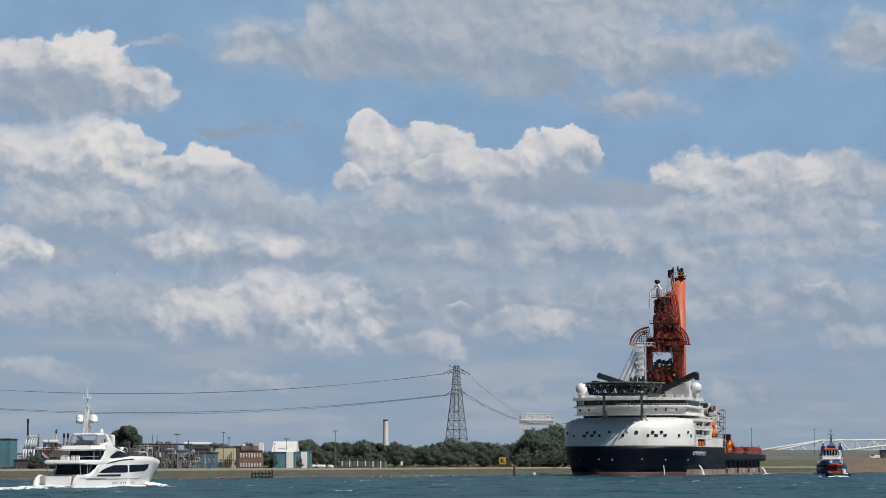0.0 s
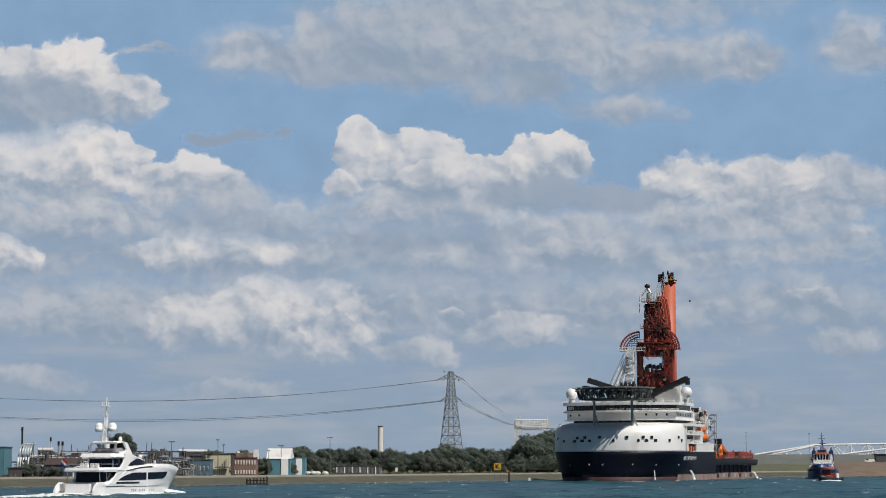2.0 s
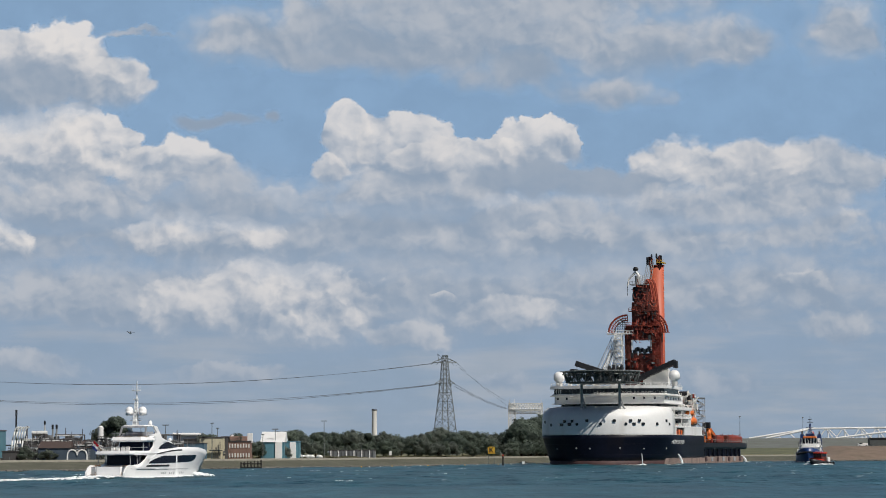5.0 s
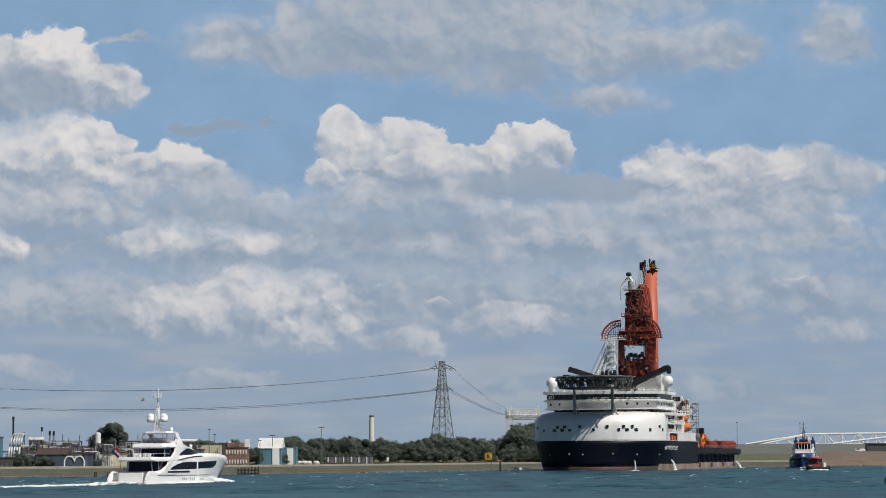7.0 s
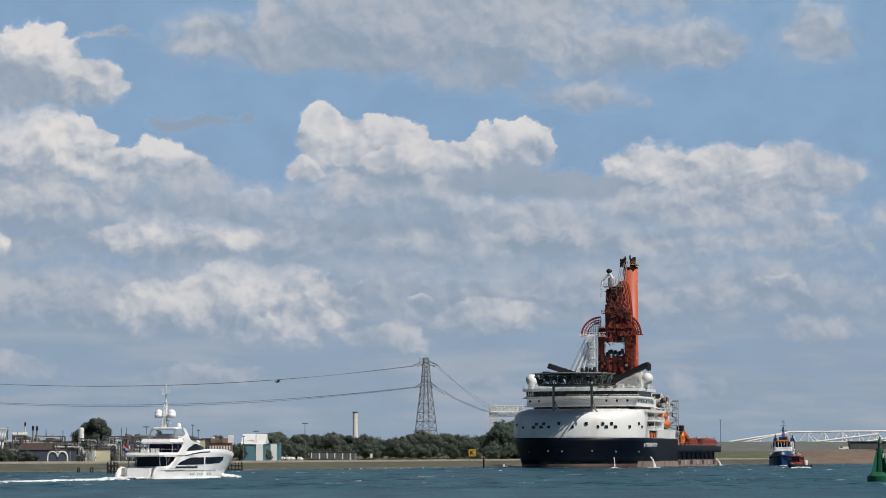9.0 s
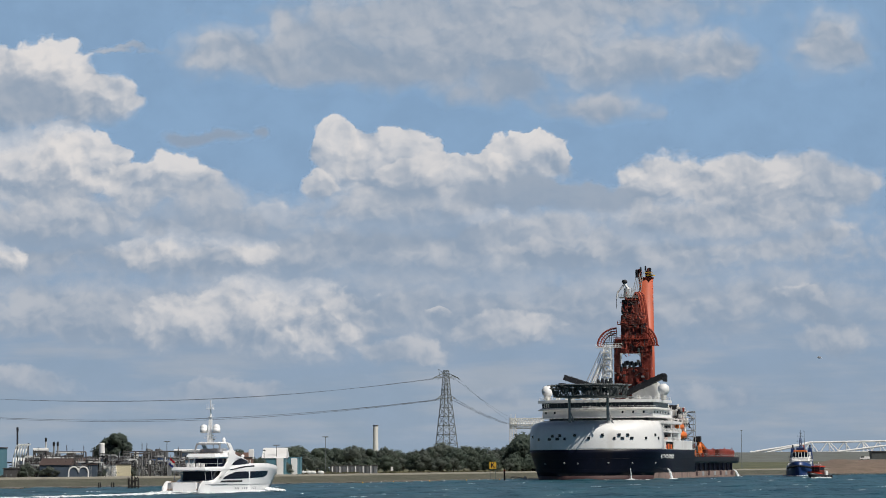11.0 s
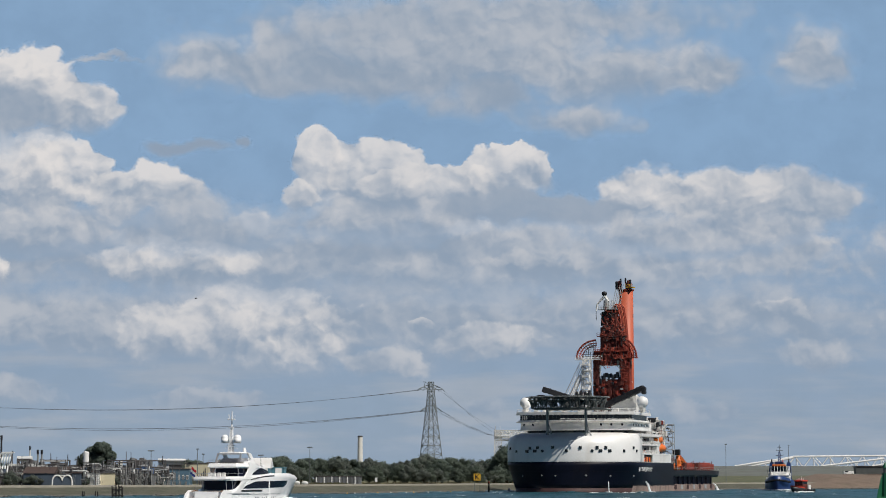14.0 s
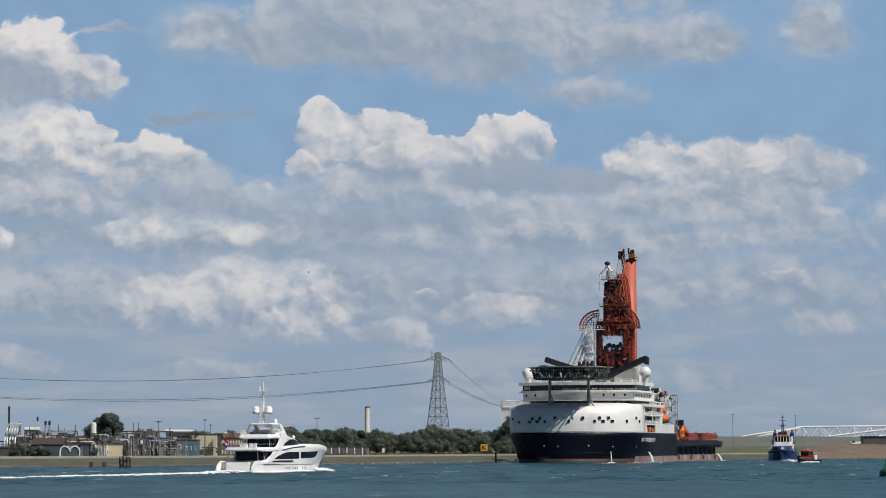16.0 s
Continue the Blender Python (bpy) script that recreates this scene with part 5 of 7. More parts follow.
    part("radar_box", one(ball, (1.0, 16.2, 10.8), 0.4, 1, 1, 1.5, 10, 8), GEL, y)
    part("search_light", one(ball, (1.6, 24.0, 7.5), 0.4, u=10, v=8), GEL, y)
    part("ensign_staff", one(rod, (-2.6, 1.8, 5.3), (-3.4, 0.2, 7.4), 0.05, 0.04, 5), TEAK, y)
    flag = part("ensign", one(rod, (-3.4, 0.2, 7.35), (-3.4, 0.2, 7.45), 0.06, 0.06, 6), TEAK, y, "red, white and blue ensign")
    for k, (nm, c) in enumerate((("flag red cloth", (0.42, 0.02, 0.03)), ("flag white cloth", (0.6, 0.6, 0.6)), ("flag blue cloth", (0.02, 0.04, 0.20)))):
        z0 = 7.25 - 0.45 * k
        rings = [[(-3.35 + 0.12 * i - 0.05 * math.sin(i * 1.4) - 0.3 * k * 0.5, 0.25 + 0.22 * math.sin(i * 1.1) * 0.3, z0 - 0.10 * i),
                  (-3.35 + 0.12 * i - 0.05 * math.sin(i * 1.4) - 0.3 * k * 0.5, 0.29 + 0.22 * math.sin(i * 1.1) * 0.3, z0 - 0.10 * i),
                  (-3.5 + 0.12 * i - 0.05 * math.sin(i * 1.4) - 0.3 * k * 0.5, 0.29 + 0.22 * math.sin(i * 1.1) * 0.3, z0 - 0.45 - 0.10 * i),
                  (-3.5 + 0.12 * i - 0.05 * math.sin(i * 1.4) - 0.3 * k * 0.5, 0.25 + 0.22 * math.sin(i * 1.1) * 0.3, z0 - 0.45 - 0.10 * i)] for i in range(9)]
        part("flag_stripe", one(loft, rings), mat(nm, c, 0.9), flag)
    return y


def build_wake():
    """Foam that the yacht leaves: stern wash, bow curl and a long broken trail."""
    rnd = random.Random(9)
    w = thing("yacht_wake", 0, 0, 0, 0, "broken white foam trail behind the yacht", "wake", kind="stuff")
    items = []
    for k in range(2800):
        d = 190.0 * rnd.random() ** 1.35
        spread = 2.6 + d * 0.03
        bunch = 0.5 + 0.5 * math.sin(d * 0.21 + 1.3 * math.sin(d * 0.067))
        if d > 30 and rnd.random() > 0.35 + 0.65 * bunch:
            continue
        x = 0.05 * d + rnd.gauss(0, spread * 0.5)
        r = rnd.uniform(0.12, 0.5) * (1.25 - d / 210)
        up = 0.35 * rnd.random() if d < 12 else 0.10 * rnd.random()
        items.append((x, -1.2 - d, up, r * 1.6, r * 1.9, r * 0.35))
    blobs("wash_trail", items, FOAM, w)
    items = []
    for k in range(520):                        # along both sides and the bow curl
        s = rnd.random()
        wide = (4.2 if s < 0.55 else 4.2 * (1 - ((s - 0.55) / 0.45) ** 1.7)) + 0.15
        x = rnd.choice((-1, 1)) * (wide + abs(rnd.gauss(0, 0.3 + 0.8 * max(0, s - 0.7))))
        r = rnd.uniform(0.12, 0.4)
        items.append((x, s * 36, 0.03 + 0.3 * max(0, s - 0.72) * rnd.random(), r, r * 1.6, r * 0.55))
    for k in range(420):
        a = rnd.random()
        r = rnd.uniform(0.15, 0.42)
        items.append((0.4 + a * 7.0 + rnd.gauss(0, 0.4), 39.6 - a * 9 + rnd.gauss(0, 0.7), 0.15 + 0.5 * (1 - a) * rnd.random(), r * 1.3, r * 1.2, r * 0.7))
    blobs("bow_curl", items, FOAM, w)
    return w


# ---- tugs ----
TBLUE = mat("tug blue paint", (0.014, 0.042, 0.145), 0.4, vary=0.25, scale=0.5, dirt=(0.05, 0.05, 0.06), dirt_amt=0.4)
TRED = mat("tug red paint", (0.55, 0.05, 0.025), 0.5, vary=0.2, scale=0.8)
RUBBER = mat("black tyre rubber", (0.015, 0.015, 0.016), 0.9, vary=0.3, scale=2)


def boat_hull(L, b, z0, sheer_aft, sheer_bow, n=24):
    rings = []
    for k in range(n + 1):
        s = k / n
        top = sheer_aft + (sheer_bow - sheer_aft) * (1 - s) ** 2
        pts = []
        for f in (0, 0.25, 0.6, 1.0):
            z = z0 + f * (top - z0)
            w = b * min(1, (max(s, 0.002) / 0.38)) ** (0.75 - 0.3 * f) * (1 - 0.12 * max(0, (s - 0.8) / 0.2))
            pts.append((w, s * L - (0.9 * f if s < 0.2 else 0), z))
        rings.append(pts + [(-x, yy, z) for x, yy, z in reversed(pts)])
    return rings


def build_tug():
    t = thing("harbour_tug", 0, 0, 0, 0, "blue and white harbour tug with orange wheelhouse top", "tug")
    part("hull", one(loft, boat_hull(30, 5.8, -1.5, 2.8, 5.8)), TBLUE, t, "blue hull with tyre fenders", True)
    part("deck", one(box, 0, 18, 2.6, 10, 20, 0.3, 0.05), DKSTEEL, t)
    part("deck_house", one(box, 0, 13.0, 4.4, 8.4, 11, 3.2, 0.4), WHITE, t, "white deckhouse")
    part("upper_house", one(box, 0, 12.5, 6.6, 6.6, 8, 1.6, 0.3), WHITE, t)
    bm = bmesh.new()
    loft(bm, [[(x, y, z) for x, y in ((-w, 9.4 + q), (-w * 0.6, 8.6 + q), (w * 0.6, 8.6 + q), (w, 9.4 + q), (w, 14.5), (-w, 14.5))] for z, w, q in ((7.2, 2.7, 0.0), (9.6, 2.9, -0.35))])
    part("wheelhouse_glass", bm, GLASS, t, "dark wheelhouse windows all round")
    for x, yy in ((-2.75, 9.2), (-1.65, 8.35), (-0.55, 8.3), (0.55, 8.3), (1.65, 8.35), (2.75, 9.2)):
        part("window_post", one(rod, (x, yy + 0.2, 7.2), (x * 1.06, yy - 0.12, 9.6), 0.13, None, 6), WHITE, t)
    part("wheelhouse_sill", one(box, 0, 11.6, 7.3, 6.2, 6.4, 0.35, 0.1), WHITE, t)
    part("wheelhouse_roof", one(box, 0, 11.5, 9.95, 5.2, 5.8, 0.75, 0.25), LIFE, t, "orange wheelhouse top")
    part("roof_gear", one(box, 0, 12.5, 10.9, 3.4, 2.4, 1.2, 0.2), TBLUE, t, "dark blue mast foot")
    for sx in (1, -1):
        part("roof_lamp", one(ball, (sx * 2.0, 9.4, 10.7), 0.35, u=8, v=6), STEEL, t)
        part("bulwark_panel", one(box, sx * 3.6, 6.6, 4.6, 2.4, 0.2, 1.2, 0.05), WHITE, t)
    for sx in (1, -1):
        part("funnel", one(loft, [[(sx * 3.4 + x, 17 + yy, z) for x, yy in ((-q, -q), (q, -q), (q, q), (-q, q))] for z, q in ((3, 1.2), (8.0, 1.0), (11.2, 0.7))]), TBLUE, t)
        part("exhaust", one(rod, (sx * 3.4, 17, 11.0), (sx * 3.4, 17.4, 12.4), 0.35, 0.3, 8), BLACK, t)
        part("side_ladder", one(lattice, (sx * 3.9, 14, 3), (sx * 3.3, 16, 9.5), 0.8, 0.7, 7, 0.1), WHITE, t)
    for x in (-2.7, -1.35, 0.0, 1.35, 2.7):
        for z in (4.6,):
            part("house_window", one(box, x, 7.45, z, 0.8, 0.12, 0.75, 0.08), GLASS, t)
    part("house_step", one(box, 0, 7.4, 6.0, 8.6, 1.6, 0.2, 0.05), WHITE, t)
    for sx in (1, -1):
        part("fender_arm", one(rod, (sx * 3.6, 9, 3), (sx * 4.6, 10, 8.2), 0.22, 0.15, 6), DKSTEEL, t)
        part("life_raft", one(ball, (sx * 3.9, 15.5, 6.4), 0.6, 1, 1.5, 1, 10, 8), WHITE, t)
    bm = bmesh.new()
    tube(bm, [(-4.0, 8.2, 7.1), (-4.0, 6.7, 7.1), (4.0, 6.7, 7.1), (4.0, 8.2, 7.1)], 0.06, 4)
    for i in range(9):
        rod(bm, (-4.0 + 1.0 * i, 6.7, 6.1), (-4.0 + 1.0 * i, 6.7, 7.1), 0.06, n=4)
    part("house_rail", bm, WHITE, t)
    m = part("mast", one(lattice, (0, 13, 10.9), (0, 13, 15.4), 1.2, 0.5, 5, 0.12), TBLUE, t)
    part("mast_top", one(rod, (0, 13, 15.4), (0, 13, 18.4), 0.13, 0.08, 6), DKSTEEL, m)
    for z, w in ((14.0, 3.0), (16.0, 2.6), (17.2, 1.4)):
        part("mast_arm", one(box, 0, 13, z, w, 0.25, 0.2), DKSTEEL, m)
    part("fire_monitor", one(rod, (1.6, 12, 11), (1.2, 10.5, 12.2), 0.25, 0.18, 8), TRED, t)
    part("winch", one(rod, (-1.4, 5, 4.2), (1.4, 5, 4.2), 0.8, 0.8, 14), DKSTEEL, t)
    bm = bmesh.new()
    for i in range(17):
        a = -1.25 + 2.5 * i / 16
        bmesh.ops.create_uvsphere(bm, u_segments=8, v_segments=6, radius=0.45, matrix=Matrix.Translation((4.9 * math.sin(a), 6.4 - 6.9 * math.cos(a), 4.2 - 0.9 * abs(a) / 1.25)))
    part("bow_fender", bm, RUBBER, t, "black rubber bow fender")
    bow_foam(t, 5.6, 2.0, 90)
    return t


def bow_foam(t, half, reach, count):
    rnd = random.Random(count)
    items = []
    for k in range(count):
        x = rnd.uniform(-half, half) * 1.15
        r = rnd.uniform(0.2, 0.5)
        items.append((x, 1.5 + abs(x) * 0.8 - rnd.uniform(0, reach), 0.05 + 0.25 * rnd.random(), r * 1.6, r * 1.3, r * 0.6))
    blobs("bow_wave", items, FOAM, t, "white bow wave")


def build_workboat():
    t = thing("work_boat", 0, 0, 0, 0, "small black workboat with red and white wheelhouse", "boat")
    part("hull", one(loft, boat_hull(11, 2.4, -0.6, 1.0, 2.0)), BLACK, t, "black hull", True)
    part("bulwark_strip", one(loft, [[(x * 1.01, yy - 0.05, z + 0.02 + (0.3 if i in (3, 4) else 0.0)) for i, (x, yy, z) in enumerate(r)] for r in boat_hull(11, 2.4, 1.1, 1.0, 2.1)][:9]), TRED, t, "red bow bulwark")
    part("wheelhouse", one(box, 0, 5.2, 2.0, 3.0, 3.2, 1.6, 0.2), DKRED, t, "dark red wheelhouse")
    for x in (-1.42, -0.5, 0.5, 1.42):
        part("window_post", one(box, x, 3.5, 3.1, 0.12, 0.12, 1.3), DKRED, t)
    part("wheelhouse_glass", one(box, 0, 5.15, 3.1, 2.9, 3.3, 1.3, 0.15), GLASS, t)
    part("wheelhouse_roof", one(box, 0, 5.2, 3.95, 3.3, 3.7, 0.4, 0.15), TRED, t, "red wheelhouse roof")
    part("after_house", one(box, 1.2, 8.2, 1.8, 0.9, 1.6, 1.6, 0.2), WHITE, t)
    part("mast", one(rod, (0, 5.5, 4.1), (0, 5.5, 5.4), 0.09, 0.06, 6), WHITE, t)
    part("roof_bar", one(box, 0, 4.6, 4.5, 2.6, 0.3, 0.3, 0.05), WHITE, t)
    for sx in (1, -1):
        for k in range(4):
            bm = bmesh.new()
            ball(bm, (sx * 2.45, 3.5 + 2 * k, 0.8), 0.42, 0.5, 1, 1, 10, 8)
            part("tyre_fender", bm, RUBBER, t)
    part("bow_mark", one(box, -1.2, 1.4, 1.45, 1.3, 0.1, 0.3), LETTER, t, "white painted bow mark")
    bow_foam(t, 3.8, 1.6, 320)
    return t




def build_whitecaps():
    """Small breaking crests that drift with the wind."""
    rnd = random.Random(17)
    items = []
    for k in range(150):
        y = 400 + 640 * rnd.random()
        x = rnd.uniform(-0.2, 0.22) * y
        if y > shore_y(x) - 12:
            continue
        n = rnd.choice((1, 1, 1, 2, 3, 6))
        for i in range(n):
            r = rnd.uniform(0.07, 0.19)
            items.append((x + (i - n / 2) * 0.55 + rnd.gauss(0, 0.2), y + rnd.gauss(0, 0.8), rnd.uniform(0.02, 0.14), r * rnd.uniform(1.2, 3.0), r * 1.2, r * 0.35))
    ob = blobs("whitecap_foam", items, FOAM)
    return tagged(ob, "scattered small white wave crests on the channel", "foam", kind="stuff")


GULLW = mat("gull white feathers", (0.6, 0.6, 0.6), 0.8, vary=0.1)
GULLD = mat("gull grey wings", (0.22, 0.22, 0.23), 0.8, vary=0.2)


def build_gull():
    g = thing("gull", 0, 0, 0, 0, "grey and white gull in flight", "gull", "gulls over the channel")
    bm = bmesh.new()
    ball(bm, (0, 0, 0), 0.11, 1, 2.6, 1, 10, 8)
    ball(bm, (0, 0.30, 0.04), 0.075, 1, 1.2, 1, 8, 6)
    part("body", bm, GULLW, g, smooth=True)
    part("tail", one(loft, [[(-0.09, -0.5, 0), (0.09, -0.5, 0), (0.09, -0.5, 0.02), (-0.09, -0.5, 0.02)], [(-0.05, -0.24, 0), (0.05, -0.24, 0), (0.05, -0.24, 0.02), (-0.05, -0.24, 0.02)]]), GULLW, g)
    for sx in (1, -1):
        ring = lambda x, y0, y1, z: [(sx * x, y0, z), (sx * x, y1, z), (sx * x, y1, z + 0.025), (sx * x, y0, z + 0.025)]
        part("wing", one(loft, [ring(0.05, -0.12, 0.16, 0.03), ring(0.32, -0.13, 0.20, 0.17), ring(0.68, -0.20, 0.02, 0.10)]), GULLD, g)
    return g


yacht, wake, tug, workboat = build_yacht(), build_wake(), build_tug(), build_workboat()
whitecaps, gull = build_whitecaps(), build_gull()


# ---- land: works, trees, power line, dyke and barrier ----
BRICK = mat("dull pink-brown brick", (0.25, 0.155, 0.125), 0.85, vary=0.3, scale=2.0, dirt=(0.10, 0.06, 0.05), dirt_amt=0.5, rand=0.15)
CREAM = mat("cream cladding", (0.55, 0.50, 0.36), 0.7, vary=0.12, scale=0.5, dirt=(0.30, 0.26, 0.18), dirt_amt=0.4)
TEAL = mat("teal cladding", (0.09, 0.22, 0.28), 0.6, vary=0.12, scale=0.5, dirt=(0.06, 0.12, 0.14), dirt_amt=0.4)
BLUEC = mat("blue cladding", (0.055, 0.078, 0.11), 0.6, vary=0.2, scale=0.6)
BRIGHTB = mat("bright blue machine paint", (0.03, 0.085, 0.21), 0.5, vary=0.25, scale=0.8)
OFFICE = mat("mid blue cladding", (0.075, 0.145, 0.205), 0.6, vary=0.2, scale=0.6)
GREYC = mat("grey corrugated wall", (0.165, 0.175, 0.185), 0.75, vary=0.2, scale=0.6, dirt=(0.10, 0.10, 0.09), dirt_amt=0.5)
BROWNS = mat("brown weathered steelwork", (0.074, 0.072, 0.074), 0.8, vary=0.4, scale=0.6, rand=0.35)
PIPEW = mat("white lagged pipe", (0.62, 0.63, 0.62), 0.5, 0.1, vary=0.12)
ROOFD = mat("dark roof felt", (0.07, 0.065, 0.065), 0.9, vary=0.3)
ROOFR = mat("red-brown roof sheet", (0.065, 0.045, 0.04), 0.85, vary=0.25)
WOOD = mat("black tarred timber", (0.025, 0.022, 0.020), 0.9, vary=0.4, scale=2)
BARK = mat("tree bark", (0.06, 0.045, 0.03), 0.95, vary=0.3)
CONCR = mat("pale concrete", (0.42, 0.41, 0.38), 0.85, vary=0.15, scale=0.3, dirt=(0.25, 0.24, 0.21), dirt_amt=0.4)
PYLON = mat("dull galvanised pylon steel", (0.16, 0.18, 0.18), 0.6, 0.3, vary=0.2)
WIRE = mat("dull conductor wire", (0.13, 0.15, 0.175), 0.6, 0.3, vary=0.1)
# leaf colours are lifted and blued to hold the haze of the distance
LEAF = [leaf_material("leaf %s" % n, c) for n, c in (("dark", (0.110, 0.138, 0.114)), ("mid", (0.118, 0.145, 0.116)), ("grey", (0.130, 0.150, 0.128)))]


def inland(a, d, back=52.0):
    """Depth along a bearing that lies behind the path on the bank top."""
    for _ in range(12):
        d = max(d, shore_y(X(a, d)) + back)
    return d


def on_land(a, d):
    x = X(a, d)
    return x, bank_z(x, d)


def hall(a0, a1, b_top, d, depth, wall, roof, label, ridge=0.0, windows=0, door=None, category="building", name="works_building", pane=GLASS):
    """A low works building seen from its long side; bearings a0..a1, wall top at height mark b_top."""
    d = inland((a0 + a1) / 2, d)
    x0, x1 = X(a0, d), X(a1, d)
    z0 = bank_z((x0 + x1) / 2, d) - 0.3
    h = Z(b_top, d) - z0
    w = x1 - x0
    t = thing(name, (x0 + x1) / 2, d, z0, 0, label, category)
    part("wall", one(box, 0, depth / 2, h / 2, w, depth, h, 0.04), wall, t)
    bm = bmesh.new()
    if ridge:
        loft(bm, [[(x, -0.3, h), (x, depth / 2, h + ridge), (x, depth + 0.3, h), (x, depth + 0.3, h + 0.004)] for x in (-w / 2 - 0.3, w / 2 + 0.3)])
    else:
        box(bm, 0, depth / 2, h + 0.15, w + 0.4, depth + 0.4, 0.3, 0.05)
    part("roof", bm, roof, t)
    rows = max(1, int(h // 2.7))
    for r in range(rows if windows else 0):
        for i in range(windows):
            x = -w / 2 + w * (i + 0.5) / windows
            z = (r + 0.55) * h / rows
            fr = part("window", one(box, x, -0.04, z, w / windows * 0.50, 0.14, 1.3, 0.03), CREAMW, t)
            part("pane", one(box, x, -0.13, z, w / windows * 0.40, 0.06, 1.05), pane, fr)
    if door:
        part("door", one(box, door * w, -0.08, 1.5, 2.6, 0.2, 3.0, 0.08), DARK, t)
    return t, w, h


def corrugate(t, w, h, material, step=1.2):
    bm = bmesh.new()
    n = int(w / step)
    for i in range(n + 1):
        box(bm, -w / 2 + i * w / n, -0.03, h / 2, 0.2, 0.06, h * 0.98)
    part("cladding_ribs", bm, material, t)


def build_works():
    rnd = random.Random(21)
    # far left teal shed and its neighbours
    t, w, h = hall(-60, 16, 778, 730, 14, TEAL, ROOFD, "teal clad shed on the waterside works")
    corrugate(t, w, h, TEAL, 2.2)
    part("vent_pipe", one(rod, (w / 2 - 4.5, -0.5, 0), (w / 2 - 4.5, -0.5, h * 0.92), 0.15, 0.15, 6), GREYC, t)
    t, w, h = hall(24, 48, 815, 726, 6, BROWNS, ROOFD, "low brown brick store beside the teal shed")
    t, w, h = hall(88, 141, 809, 735, 14, BLUEC, ROOFR, "long dark blue workshop with brown roof", ridge=2.0)
    t, w, h = hall(174, 189, 809, 735, 14, BLUEC, ROOFR, "dark blue end wall of the waterside workshop")
    t, w, h = hall(189, 221, 809, 737, 14, WHITE, ROOFD, "white clad workshop with dark plinth")
    t, w, h = hall(221, 249, 809, 737, 14, CREAM, ROOFD, "cream clad workshop with a flat roof")
    for a0, a1, b in ((95, 122, 808), (150, 172, 807), (185, 212, 808)):
        hall(a0, a1, b + 3, 760, 12, GREYC, ROOFR, "low shed with a brown pitched roof", ridge=2.2)
    # twin arched doorway outlined in white
    d = 733
    x, z0 = on_land(157.5, d)
    arch = thing("arched_gate", x, d - 1, z0 - 0.2, 0, "twin-arched dark blue gate outlined in white", "gate")
    hgt = Z(811, d) - z0
    for k in (-1, 1):
        bm = bmesh.new()
        pts = [(k * 2.85, 0, 0)] + [(k * 1.42 + k * 1.42 * math.cos(a), 0, hgt - 1.6 + 1.6 * math.sin(a)) for a in np.linspace(0, math.pi, 13)]
        tube(bm, pts, 0.2, 6)
        part("arch_rim", bm, WHITE, arch, "white painted rim")
        bm = bmesh.new()
        outline = [(0.02 * k, 0), (k * 2.8, 0)] + [(k * 1.42 + k * 1.4 * math.cos(a), hgt - 1.6 + 1.6 * math.sin(a)) for a in np.linspace(0, math.pi, 13)]
        loft(bm, [[(px_, yy, pz_) for px_, pz_ in outline] for yy in (0.1, 0.5)])
        part("arch_leaf", bm, BLUEC, arch)
    # curved white ducts
    for k in range(5):
        x, z0 = on_land(42 + k * 4.6, 745)
        t = thing("curved_duct", x, 745, z0, 0, "white curved process duct on the works", "duct", "row of curved ducts")
        pts = [(-0.4, 0, 2.0), (0, 0, 6.0), (0.7, 0, 8.6)] + [(0.7 + 1.3 * (1 - math.cos(a)), 0, 8.6 + 1.3 * math.sin(a)) for a in np.linspace(0.2, 1.5, 5)]
        bm = bmesh.new()
        tube(bm, pts, 0.23, 8)
        part("pipe", bm, PIPEW, t, smooth=True)
        part("foot", one(box, -0.4, 0, 1.0, 1.2, 1.2, 2.0, 0.1), GREYC, t)
    # stacks
    for a, b, d, r, m, label in ((48.5, 742, 760, 0.30, BLACK, "slim black steel stack"), (99, 761, 800, 0.26, PIPEW, "slim white steel stack"), (113, 768, 770, 0.3, STEEL, "grey stack with black top"),
                                 (120, 768, 770, 0.3, STEEL, "grey stack with black top"), (68, 770, 790, 0.2, BROWNS, "thin brown vent pipe")):
        x, z0 = on_land(a, d)
        top = Z(b, d)
        t = thing("stack", x, d, z0, 0, label, "chimney", "stacks of the works")
        part("shaft", one(rod, (0, 0, 0), (0, 0, top - z0), r, r * 0.9, 10), m, t)
        part("cap", one(rod, (0, 0, top - z0 - 1.2), (0, 0, top - z0 + 0.1), r * 1.15, r * 1.15, 10), BLACK, t)
    # white round tank tower
    x, z0 = on_land(198, 790)
    t = thing("tank_tower", x, 790, z0, 0, "upright white cylindrical tank", "tank")
    h = Z(772, 790) - z0
    part("shell", one(rod, (0, 0, 0), (0, 0, h), 0.9, 0.9, 18), WHITE, t, smooth=False)
    part("head", one(ball, (0, 0, h), 0.9, 1, 1, 0.4, 16, 8), WHITE, t, smooth=True)
    # drum and frame added where a white steam puff hangs behind the works
    x, z0 = on_land(90, 800)
    t = thing("storage_drum", x, 800, z0, 0, "white drum on a frame in place of a steam puff", "tank")
    part("drum", one(rod, (-2.4, 0, 8.2), (2.4, 0, 8.2), 0.8, 0.8, 16), PIPEW, t)
    part("frame", one(lattice, (0, 0, 0), (0, 0, 8.0), 4.0, 4.0, 4, 0.2), BROWNS, t)
